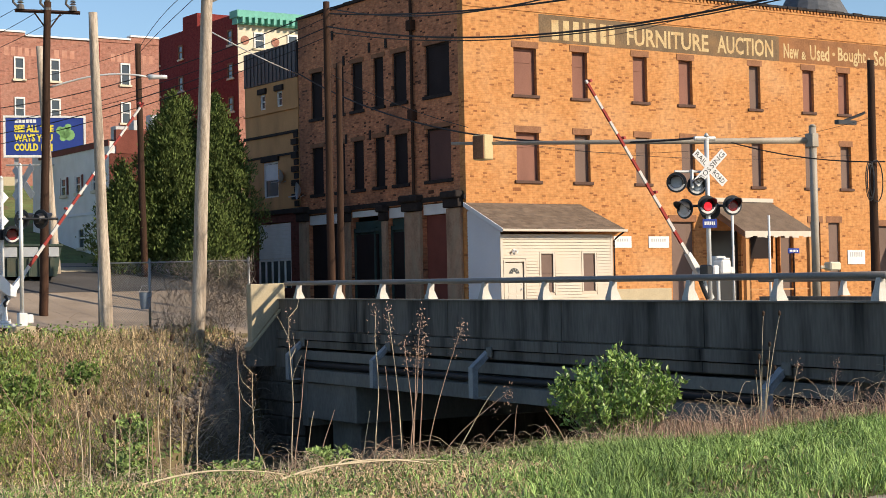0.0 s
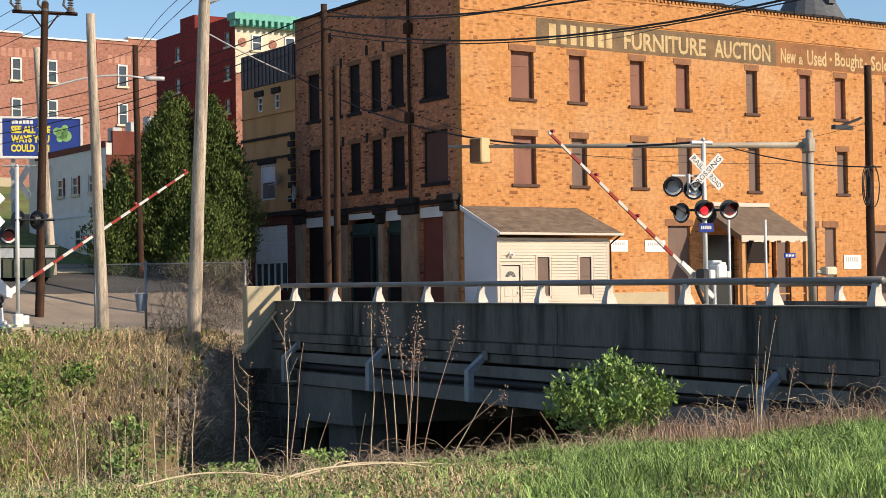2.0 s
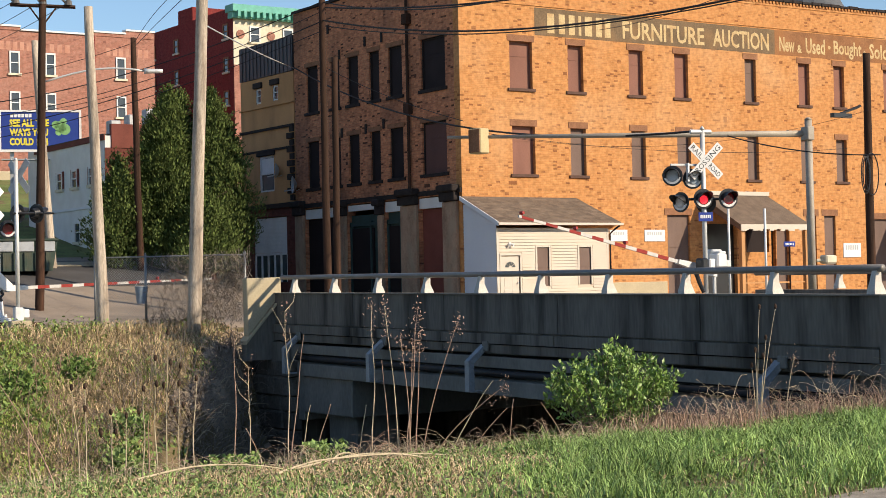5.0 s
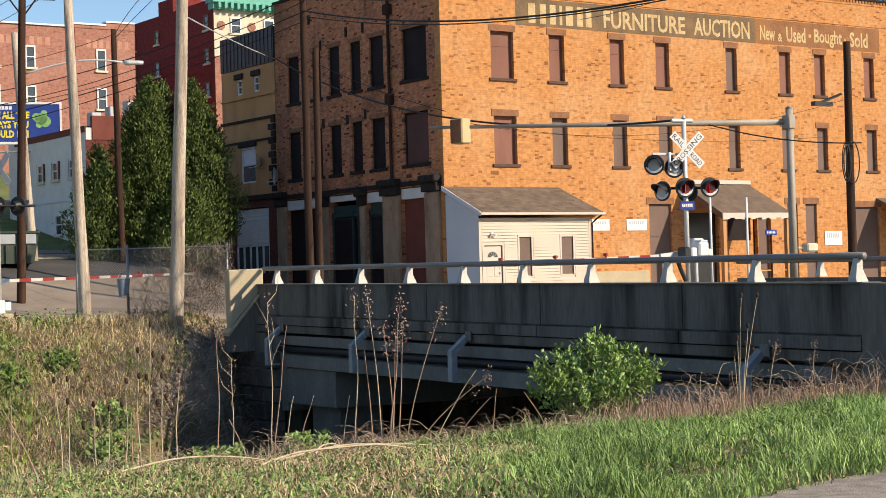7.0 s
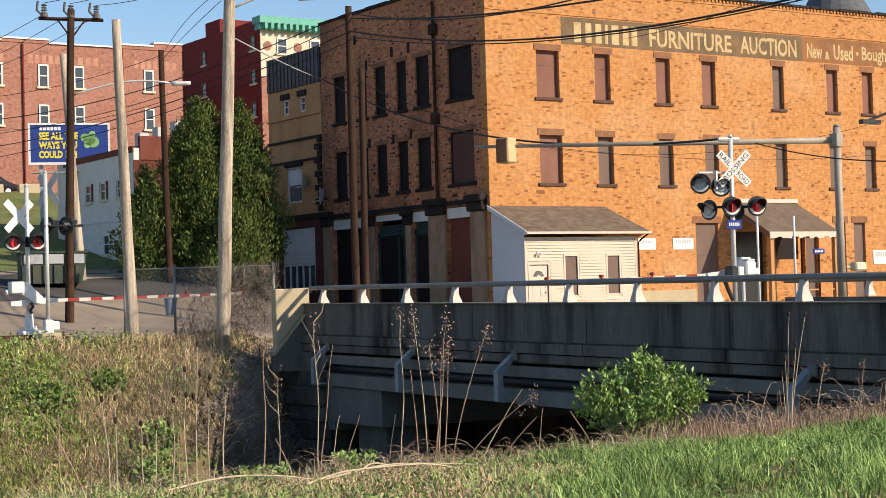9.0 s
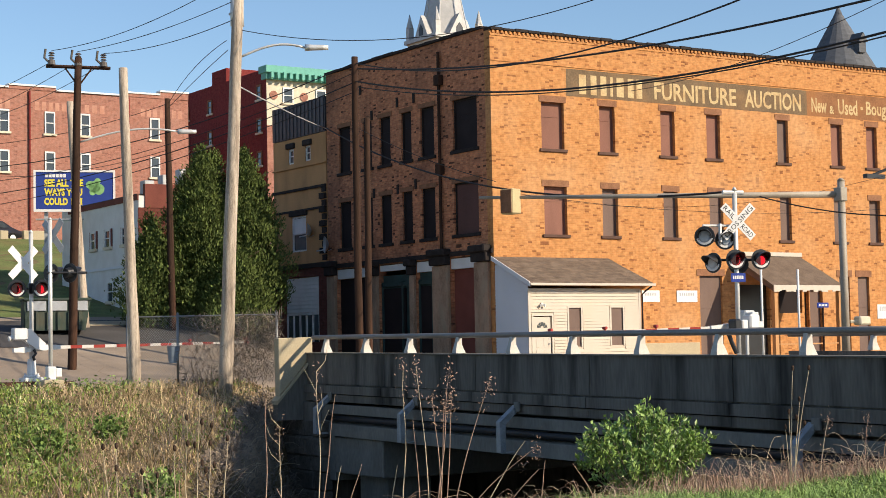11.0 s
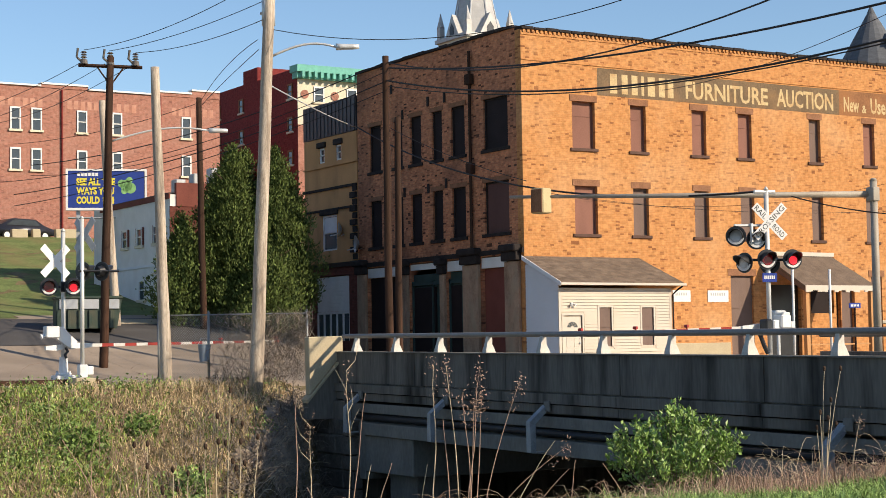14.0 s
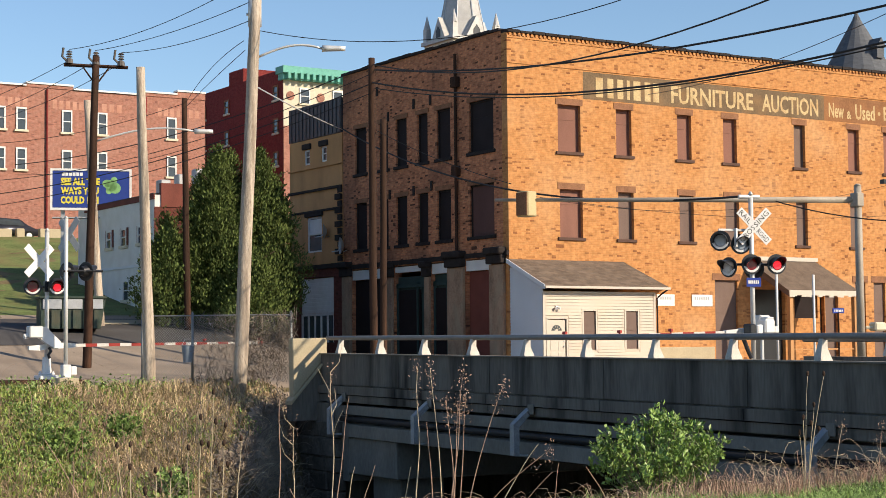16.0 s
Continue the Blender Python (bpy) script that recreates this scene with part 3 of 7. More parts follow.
while z > -3.5:
    h = (0.46, 0.52, 0.42, 0.5, 0.46)[course % 5]
    y = 3.35 - (0.4 if course % 2 else 0)
    while y > -0.25:
        w = random.uniform(0.75, 1.15)
        y0 = max(y - w, -0.3)
        if y - y0 > 0.15:
            bm = bmesh.new()
            out = random.uniform(-0.40, -0.32)
            box(bm, out, 0.0, y0 + 0.012, min(y, 3.35) - 0.012, z - h + 0.012, z - 0.012, 0.035)
            part("stone_block", bm, "stone", bridge)
        y = y0
    z -= h
    course += 1
# rail and posts
bm = bmesh.new()
tube(bm, [(0.0, 0.9 - 23.0 * i / 12, 1.27 - GRADE * (23.0 * i / 12 - 0.9)) for i in range(13)], 0.062, 12)
part("hand_rail", bm, "rail", bridge, "grey round aluminium bridge rail", True)
bm = bmesh.new()
prism(bm, [(-0.14, 0.0), (0.12, 0.0), (0.10, 0.05), (0.04, 0.2), (0.05, 0.38), (-0.06, 0.38), (-0.10, 0.2), (-0.14, 0.06)], "y", -0.16, 0.16)
for v in bm.verts:
    v.co.y *= 0.62 * (1.0 - 1.7 * min(v.co.z, 0.3))
post = part("rail_post", bm, "rail_post", bridge, "pale cast aluminium rail post")
post.matrix_basis = pose(0, 0, 0.85, 0, 0, 0)
for i in range(1, 10):
    again(post, 0, -2.44 * i, 0.85 - GRADE * 2.44 * i)
# far parapet
bm = bmesh.new()
slope_bar(bm, 6.8, 22.25, 10.5, 10.85, -0.3, 0.72)
part("parapet_panel", bm, "concrete", bridge)
bm = bmesh.new()
cyl(bm, (10.7, -6.6, 1.1), (10.7, -22.3, 1.0), 0.06, seg=10)
part("hand_rail", bm, "rail", bridge, "", True)
for i in range(7):
    again(post, 10.7, -7.4 - 2.44 * i, 0.66)

# ---------------------------------------------------------------- brick store
store = thing("brick_store", 0, 0, 0, "three-storey golden brick store with boarded windows and a painted sign", "building")
UP = [(2.55, 3.74), (5.64, 6.48), (9.04, 9.85), (11.71, 12.52), (16.03, 16.74), (19.51, 20.25), (21.9, 22.63), (25.41, 26.14), (29.2, 29.95), (32.6, 33.3), (36.5, 37.2)]
SOUTH = []
for i, (a, b) in enumerate(UP):
    SOUTH += [(a, b, 9.15, 11.13, 1), (a + 0.06, b + 0.06, 5.55, 7.57, 0)]
DOORS = [(11.06, 12.39, 0.1, 3.88), (21.0, 21.77, 0.1, 3.9), (19.75, 20.45, 0.1, 3.9), (24.2, 26.2, 0.1, 3.75), (13.4, 15.25, 0.1, 3.5), (15.85, 17.3, 2.2, 3.3), (17.45, 17.75, 0.1, 3.25), (17.8, 18.65, 0.1, 3.3)]
WEST = []
for a, b in ((1.03, 2.88), (4.35, 5.46), (6.21, 7.07), (8.0, 8.95), (9.66, 10.44), (11.65, 12.73)):
    WEST += [(a, b, 9.22, 11.37), (a, b, 5.65, 7.83)]
FRONTS = [(1.28, 3.25), (4.55, 6.0), (6.4, 9.15), (10.0, 13.1)]
TOP = 13.95
bm = bmesh.new()
holed_wall(bm, "x", 0.0, 0.4, 0.0, 42.0, -0.3, TOP, [h[:4] for h in SOUTH] + DOORS)
part("wall", bm, "brick_gold", store, "golden yellow brick side wall in sun")
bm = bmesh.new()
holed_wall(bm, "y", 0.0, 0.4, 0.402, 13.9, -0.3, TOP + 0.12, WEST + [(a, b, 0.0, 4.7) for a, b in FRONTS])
part("wall", bm, "brick_gold_shade", store, "sooty golden brick street front, shade partly put into its colour")
bm = bmesh.new()
box(bm, 0.4, 41.6, 13.5, 13.9, 0, TOP)
box(bm, 41.6, 42.0, 0.4, 13.9, 0, TOP)
part("wall", bm, "brick_gold", store)
bm = bmesh.new()
box(bm, 0.4, 41.6, 0.4, 13.5, TOP - 0.7, TOP - 0.5)
part("roof", bm, "roof_tar", store)
# coping in short stepped tiles
bm = bmesh.new()
x = 0.0
while x < 42:
    box(bm, x, x + 0.62, -0.1, 0.45, TOP + 0.0, TOP + 0.13 + random.uniform(-0.02, 0.025), 0.02)
    x += 0.64
part("coping", bm, "coping", store, "dark clay coping tiles")
bm = bmesh.new()
y = 0.5
while y < 13.9:
    box(bm, -0.1, 0.45, y, y + 0.62, TOP + 0.12, TOP + 0.25 + random.uniform(-0.02, 0.03), 0.02)
    y += 0.64
part("coping", bm, "coping", store)
# corbelled brick course below the coping
bm = bmesh.new()
box(bm, 0.0, 42, -0.03, 0.0, TOP - 0.22, TOP - 0.12)
x = 0.1
while x < 42:
    box(bm, x, x + 0.11, -0.06, -0.002, TOP - 0.12, TOP - 0.0)
    x += 0.22
box(bm, 0.0, 42, -0.035, 0.0, TOP - 1.27, TOP - 1.22)
part("corbel_course", bm, "brick_gold", store)


def boarded(a, b, z0, z1, face, material, wide=0.11):
    """A boarded window: recessed panel with batten, rough lintel, projecting sill."""
    bm = bmesh.new()
    if face == "s":
        box(bm, a, b, 0.2, 0.24, z0, z1)
        if material != "board_dark":
            box(bm, a, b, 0.185, 0.201, z1 - 0.62, z1 - 0.585)
        p = part("window", bm, material, store)
        bm = bmesh.new()
        box(bm, a - wide, b + wide, -0.022, 0.1, z1, z1 + 0.27)
        part("lintel", bm, "lintel", p)
        bm = bmesh.new()
        box(bm, a - 0.12, b + 0.12, -0.075, 0.16, z0 - 0.13, z0, 0.012)
        part("sill", bm, "sill", p)
        for u0, u1 in ((a, a + 0.05), (b - 0.05, b)):
            bm = bmesh.new()
            box(bm, u0, u1, 0.16, 0.199, z0, z1)
            part("frame", bm, material, p)
    else:
        box(bm, 0.13, 0.17, a, b, z0, z1)
        box(bm, 0.115, 0.131, a, b, z1 - 0.7, z1 - 0.66)
        p = part("window", bm, material, store)
        bm = bmesh.new()
        box(bm, -0.03, 0.1, a - 0.13, b + 0.13, z1, z1 + 0.2)
        part("lintel", bm, "lintel", p)
        bm = bmesh.new()
        box(bm, -0.08, 0.16, a - 0.14, b + 0.14, z0 - 0.14, z0, 0.012)
        part("sill", bm, "coping", p)
        bm = bmesh.new()
        for u0, u1 in ((a, a + 0.07), (b - 0.07, b)):
            box(bm, 0.08, 0.129, u0, u1, z0, z1)
        box(bm, 0.08, 0.129, a, b, z1 - 0.07, z1)
        part("frame", bm, "coping", p)


for i, (a, b, z0, z1, up) in enumerate(SOUTH):
    k = i // 2
    boarded(a, b, z0, z1, "s", "board" if (up and k != 4) or k == 0 else "board_grey")
for a, b, z0, z1 in WEST:
    boarded(a, b, z0, z1, "w", "board_maroon" if a < 2 and z0 < 7 else "board_dark")
for a, b, z0, z1 in DOORS[:4]:
    bm = bmesh.new()
    box(bm, a, b, 0.12, 0.18, z0, z1)
    box(bm, a, b, 0.1, 0.121, (z0 + z1) / 2 + 0.45, (z0 + z1) / 2 + 0.5)
    d = part("door", bm, "board_grey", store, "brown boarded-up doorway")
    bm = bmesh.new()
    box(bm, a - 0.16, b + 0.16, -0.025, 0.1, z1, z1 + 0.3)
    part("lintel", bm, "lintel", d)
# stone footing
bm = bmesh.new()
box(bm, 5.9, 10.9, -0.12, 0.0, -0.3, 0.93, 0.02)
part("footing", bm, "concrete_pale", store, "pale rendered footing")
# painted sign band
bm = bmesh.new()
box(bm, 3.9, 18.0, -0.006, 0.0, 11.45, 12.62)
band = part("sign_band", bm, "sign_ground", store, "faded brown painted sign band")
bm = bmesh.new()
box(bm, 18.002, 26.6, -0.006, 0.0, 11.45, 12.62)
part("sign_band", bm, "sign_red", store)
bm = bmesh.new()
for k, (a, b) in enumerate(((4.58, 5.02), (5.2, 5.58), (5.74, 6.12), (6.27, 6.44), (6.62, 7.08), (7.24, 7.62), (7.72, 8.1))):
    box(bm, a, a + (b - a) * 0.85, -0.011, -0.0065, 11.58, 12.42)
part("sign_letters", bm, "letter", band)
for words, a, b, z0, z1 in (("FURNITURE", 8.73, 13.55, 11.6, 12.38), ("AUCTION", 14.08, 17.62, 11.6, 12.42), ("New", 18.3, 19.3, 11.62, 12.32), ("&", 19.48, 19.78, 11.62, 12.0),
                            ("Used", 20.05, 21.35, 11.62, 12.36), ("Bought", 21.95, 23.9, 11.5, 12.36), ("&", 24.0, 24.25, 11.68, 12.0), ("Sold", 24.45, 25.75, 11.62, 12.36)):
    bm = bmesh.new()
    text_mesh(bm, words, a, -0.006, z0, z1 - z0, b - a, bold=0.022)
    part("sign_letters", bm, "letter", band)
bm = bmesh.new()
cyl(bm, (21.65, -0.006, 12.0), (21.65, -0.011, 12.0), 0.09, seg=10)
part("sign_letters", bm, "letter", band)
# small white notices
for a, b, z0, z1 in ((7.72, 8.71, 2.72, 3.22), (9.7, 10.88, 2.71, 3.22), (22.25, 23.45, 1.9, 2.58)):
    bm = bmesh.new()
    box(bm, a, b, -0.03, -0.002, z0, z1)
    nt_ = part("notice_board", bm, "white", store, "white painted notice with faded writing")
    bm = bmesh.new()
    bars(bm, a + 0.15, b - 0.15, (z0 + z1) / 2 + 0.02, z1 - 0.1, -0.031, 7, 0.6)
    part("notice_writing", bm, "steel_grey", nt_)
# shop front: pilasters, white transom panels, dark infill
for a, b, z1 in ((0.25, 1.27, 5.1), (3.28, 4.5, 5.1), (6.02, 6.38, 4.8), (9.2, 9.7, 4.9), (13.1, 13.85, 5.1)):
    bm = bmesh.new()
    box(bm, -0.16, 0.0, a, b, 0, z1 - 0.7, 0.02)
    box(bm, -0.22, 0.0, a - 0.04, b + 0.04, 0, 0.4, 0.02)
    p = part("pilaster", bm, "pilaster", store, "worn painted shop front pilaster")
    bm = bmesh.new()
    box(bm, -0.3, 0.0, a - 0.05, b + 0.05, z1 - 0.68, z1 - 0.3, 0.03)
    box(bm, -0.42, 0.0, a - 0.1, b + 0.1, z1 - 0.3, z1, 0.05)
    part("bracket", bm, "coping", p)
for (a, b), infill in zip(FRONTS, ("maroon_board", "teal", "teal", "board_dark")):
    bm = bmesh.new()
    box(bm, 0.2, 0.28, a, b, 0, 4.2)
    sf = part("shop_front", bm, infill, store)
    bm = bmesh.new()
    box(bm, 0.02, 0.2, a + 0.02, b - 0.02, 4.22 if infill != "teal" or a < 6 else 4.4, 4.66)
    part("transom_panel", bm, "white", sf, "white transom panel")
    if infill == "teal":
        bm = bmesh.new()
        box(bm, 0.12, 0.199, a + 0.75 if a > 6 else a + 0.2, b - 0.15, 0.0, 3.6)
        part("shop_board", bm, "board_dark", sf)
        bm = bmesh.new()
        for u in (a + 0.05, b - 0.17, (a + b) / 2 - 0.5):
            box(bm, 0.06, 0.195, u, u + 0.1, 0.0, 3.9)
        box(bm, 0.06, 0.195, a + 0.05, b - 0.05, 3.7, 3.85)
        part("frame", bm, "teal", sf)
bm = bmesh.new()
box(bm, -0.1, 0.0, 0.02, 13.88, 4.75, 4.95)
part("shop_cornice", bm, "coping", store)
# iron tie plates and a drain pipe on the street front
bm = bmesh.new()
cyl(bm, (-0.12, 3.75, 4.9), (-0.12, 3.75, 13.6), 0.07, seg=8)
box(bm, -0.26, 0.0, 3.55, 3.95, 12.15, 12.6, 0.02)
box(bm, -0.26, 0.0, 3.55, 3.95, 8.3, 8.75, 0.02)
part("drain_pipe", bm, "wood_dark", store, "rusty iron drain pipe")
for y, z in ((7.35, 11.9), (5.95, 11.9), (9.6, 11.6), (7.4, 8.0), (9.5, 8.0), (5.9, 8.1), (10.6, 12.9)):
    bm = bmesh.new()
    box(bm, -0.05, 0.0, y - 0.09, y + 0.09, z - 0.22, z + 0.22, 0.02)
    part("tie_plate", bm, "coping", store)
# porch canopy over the side door
bm = bmesh.new()
prism(bm, [(0.0, 4.82), (-2.55, 3.36), (-2.55, 3.24), (0.0, 4.68)], "x", 13.05, 17.4)
for v in bm.verts:
    if v.co.y > -1 and v.co.x > 15:
        v.co.x = 17.2
canopy = part("canopy", bm, "shingle", store, "brown shingled porch canopy")
bm = bmesh.new()
random.seed(4)
x = 13.05
while x < 17.4:
    w = random.uniform(0.1, 0.3)
    box(bm, x, min(x + w, 17.4), -2.6, -2.555, 3.12 + random.uniform(-0.06, 0.05), 3.37)
    x += w
part("fascia", bm, "trim", canopy, "peeling white fascia")
bm = bmesh.new()
box(bm, 13.05, 17.3, -0.1, 0.0, 4.8, 4.98)
part("flashing", bm, "trim", canopy)
for x in (13.25, 17.2):
    bm = bmesh.new()
    box(bm, x - 0.1, x + 0.1, -2.5, -2.3, 0, 3.2)
    part("canopy_post", bm, "tan_wall", canopy, "brown wooden post")
bm = bmesh.new()
prism(bm, [(-0.02, 4.66), (-2.5, 3.24), (-2.5, 3.1), (-0.02, 4.4)], "x", 13.1, 13.2)
part("rafter", bm, "board_grey", canopy)
for z in (0.75, 1.35):
    bm = bmesh.new()
    box(bm, 13.35, 17.1, -2.44, -2.38, z, z + 0.06)
    part("porch_rail", bm, "tan_wall", canopy)
for a, b, z0, z1, mm in ((13.4, 15.25, 0.1, 3.5, "black"), (15.85, 17.3, 2.2, 3.3, "board_dark"), (17.45, 17.75, 0.1, 3.25, "black"), (17.8, 18.65, 0.1, 3.3, "board_grey")):
    bm = bmesh.new()
    box(bm, a, b, 0.2, 0.26, z0, z1)
    part("door" if z0 < 1 else "window", bm, mm, store)
# garage wing lean-to at the far end
bm = bmesh.new()
prism(bm, [(0.0, 4.2), (-3.0, 2.9), (-3.0, 2.75), (0.0, 4.05)], "x", 26.0, 30.0)
part("canopy", bm, "shingle", store)

# ---------------------------------------------------------------- siding shed against the store
shed = thing("lean_to_shed", 0, 0, 0, "cream vinyl-sided lean-to with a brown shingle roof", "shed")
SD = -2.27


def clapboards(bm, axis, at, a0, a1, z0, z1, step, out, cut=()):
    """Lapped boards facing -y (axis x) or -x (axis y); cut: openings left free."""
    z = z0
    while z < z1 - 0.01:
        runs = [(a0, a1)]
        for c0, c1, w0, w1 in cut:
            if w0 < z + step / 2 < w1:
                runs = [r for a, b in runs for r in ((a, min(b, c0)), (max(a, c1), b)) if r[1] - r[0] > 0.02]
        t = min(z + step, z1)
        for a, b in runs:
            if axis == "x":
                prism(bm, [(at, z), (at - out, z), (at - 0.004, t), (at, t)], "x", a, b)
            else:
                prism(bm, [(at, z), (at - out, z), (at - 0.004, t), (at, t)], "y", a, b)
        z += step
    return bm


SHED_OPEN = [(0.25, 1.17, 0.0, 2.1), (2.03, 2.64, 0.85, 2.42), (4.2, 4.81, 0.88, 2.42)]
bm = bmesh.new()
holed_wall(bm, "x", SD, 0.12, 0.05, 5.75, 0.0, 3.2, SHED_OPEN)
box(bm, 5.63, 5.75, SD + 0.12, -0.01, 0, 3.2)
prism(bm, [(SD + 0.12, 0), (-0.01, 0), (-0.01, 4.3), (SD + 0.12, 3.2)], "x", 0.05, 0.15)
part("wall", bm, "siding", shed)
bm = bmesh.new()
clapboards(bm, "x", SD - 0.002, 0.14, 5.66, 0.25, 3.1, 0.125, 0.034, [(a - 0.1, b + 0.1, z0 - 0.1, z1 + 0.1) for a, b, z0, z1 in SHED_OPEN])
part("siding", bm, "siding", shed, "cream horizontal vinyl siding")
# west side of the cream shed, its shade tone in the colour
bm = bmesh.new()
z = 0.1
while z < 4.2:
    far = -0.01
    near = max(SD, (z + 0.15 - 3.3) / 0.435 - 2.62)
    if far - near > 0.1:
        prism(bm, [(0.048, z), (0.012, z), (0.044, z + 0.125), (0.048, z + 0.125)], "y", near, far)
    z += 0.125
part("siding", bm, "siding_grey", shed, "cream horizontal vinyl siding, bluish shade put into its colour")
bm = bmesh.new()
box(bm, 0.02, 0.14, SD - 0.03, SD + 0.02, 0, 3.15)
part("corner_trim", bm, "trim", shed)
bm = bmesh.new()
box(bm, 5.66, 5.78, SD - 0.03, SD + 0.02, 0, 3.15)
part("corner_trim", bm, "trim", shed)
bm = bmesh.new()
prism(bm, [(0.0, 4.58), (-2.62, 3.42), (-2.62, 3.30), (0.0, 4.44)], "x", -0.12, 6.2)
for v in bm.verts:
    if v.co.y > -1 and v.co.x > 3:
        v.co.x = 5.9
roof_ob = part("roof", bm, "shingle", shed, "brown asphalt shingle roof")
bm = bmesh.new()
random.seed(3)
for r in range(16):
    y1, y0 = -r * 0.164, -(r + 1) * 0.164
    x = -0.12 + random.uniform(-0.2, 0)
    while x < 6.15 - 0.3 * (1 - r / 16):
        w = random.uniform(0.22, 0.34)
        lim = 5.9 + 0.3 * (r / 16)
        a, b = max(x, -0.12), min(x + w - 0.008, lim)
        if b > a + 0.03:
            zt, zb = 4.585 + y1 * 0.4427, 4.585 + y0 * 0.4427
            prism(bm, [(y1, zt), (y0, zb + 0.012), (y0, zb - 0.004), (y1, zt - 0.006)], "x", a, b)
        x += w
part("shingles", bm, "shingle", roof_ob)
bm = bmesh.new()
prism(bm, [(5.9, 0.0), (8.1, 0.0), (6.2, -2.6)], "z", 0, 0.05)
for v in bm.verts:
    v.co.z += 4.55 if v.co.x < 6 else (3.35 if v.co.x < 7 else 3.42)
part("hip", bm, "shingle", roof_ob)
bm = bmesh.new()
box(bm, -0.14, 6.25, -2.72, -2.6, 3.30, 3.40, 0.01)
part("gutter", bm, "trim", roof_ob, "white eaves gutter")
bm = bmesh.new()
prism(bm, [(0.0, 4.6), (-2.66, 3.44), (-2.66, 3.26), (0.0, 4.42)], "x", -0.16, -0.122)
part("bargeboard", bm, "siding_grey", roof_ob)
bm = bmesh.new()
tube(bm, [(6.1, -2.66, 3.3), (5.95, -2.4, 3.1), (5.82, -2.33, 2.95), (5.82, -2.33, 0.1)], 0.04)
part("downpipe", bm, "board_dark", shed)
bm = bmesh.new()
box(bm, 0.29, 1.13, SD + 0.03, SD + 0.08, 0.02, 2.06)
for u in (0.4, 0.78):
    for w0, w1 in ((0.2, 0.75), (0.85, 1.35)):
        box(bm, u, u + 0.25, SD + 0.02, SD + 0.031, w0, w1, 0.006)
door = part("door_leaf", bm, "trim", shed, "cream panel door with a fan light")
bm = bmesh.new()
for k in range(5):
    a0, a1 = math.pi * (k + 0.08) / 5, math.pi * (k + 0.92) / 5
    prism(bm, [(0.71 + 0.08 * math.cos(a0), 1.62 + 0.08 * math.sin(a0)), (0.71 + 0.26 * math.cos(a0), 1.62 + 0.24 * math.sin(a0)), (0.71 + 0.26 * math.cos(a1), 1.62 + 0.24 * math.sin(a1)), (0.71 + 0.08 * math.cos(a1), 1.62 + 0.08 * math.sin(a1))], "y", SD + 0.022, SD + 0.032)
part("fan_light", bm, "glass", door)
bm = bmesh.new()
cyl(bm, (1.05, SD + 0.03, 1.0), (1.05, SD - 0.04, 1.0), 0.035, seg=8)
cyl(bm, (1.05, SD + 0.03, 1.2), (1.05, SD - 0.0, 1.2), 0.03, seg=8)
part("handle", bm, "steel_grey", door)
for a, b, z0, z1 in SHED_OPEN:
    bm = bmesh.new()
    for u0, u1, w0, w1 in ((a - 0.08, a, z0, z1 + 0.08), (b, b + 0.08, z0, z1 + 0.08), (a, b, z1, z1 + 0.08)):
        box(bm, u0, u1, SD - 0.03, SD + 0.03, w0, w1)
    part("trim", bm, "trim", shed)
for a, b, z0, z1 in SHED_OPEN[1:]:
    bm = bmesh.new()
    box(bm, a, b, SD + 0.03, SD + 0.07, z0, z1)
    box(bm, a, b, SD + 0.015, SD + 0.031, (z0 + z1) / 2 - 0.02, (z0 + z1) / 2 + 0.02)
    part("window_board", bm, "board_grey", shed, "brown boarded window")
bm = bmesh.new()
box(bm, 0.62, 0.72, SD - 0.06, SD - 0.02, 2.5, 2.62, 0.01)
cyl(bm, (0.62, SD - 0.06, 2.55), (0.57, SD - 0.16, 2.5), 0.04, 0.06, 8)
cyl(bm, (0.72, SD - 0.06, 2.55), (0.77, SD - 0.16, 2.5), 0.04, 0.06, 8)
part("flood_light", bm, "white", shed)

# ---------------------------------------------------------------- tan neighbour on the street
tan = thing("tan_house", 0, 14, 0, "tan stucco house with a dark clad top floor", "building")
bm = bmesh.new()
holed_wall(bm, "y", 0.0, 0.3, 0.0, 5.5, 4.95, 11.4, [(1.55, 2.1, 10.15, 10.9), (3.3, 3.85, 10.15, 10.9), (2.1, 3.6, 5.75, 7.5)])
part("wall", bm, "tan_wall", tan)
bm = bmesh.new()
holed_wall(bm, "y", -0.01, 0.3, 0.0, 5.5, 0.0, 4.95, [(0.9, 4.4, 1.3, 4.5)])
part("wall", bm, "brick_dark", tan, "dark brick ground floor")
bm = bmesh.new()
box(bm, 0.3, 12, 5.2, 5.5, 0, 12.9)
box(bm, 0.3, 12, 0.0, 0.3, 0, 12.9)
part("wall", bm, "tan_wall", tan)
bm = bmesh.new()
box(bm, -0.04, 0.3, 0.0, 5.5, 11.42, 13.1)
top = part("top_floor", bm, "dark_metal", tan, "dark ribbed metal top floor")
for k in range(14):
    bm = bmesh.new()
    box(bm, -0.07, -0.041, 0.1 + k * 0.39, 0.2 + k * 0.39, 11.45, 13.05)
    part("rib", bm, "dark_metal", top)
bm = bmesh.new()
box(bm, 0.3, 12, 0.0, 5.5, 12.9, 13.05)
part("roof", bm, "roof_tar", tan)
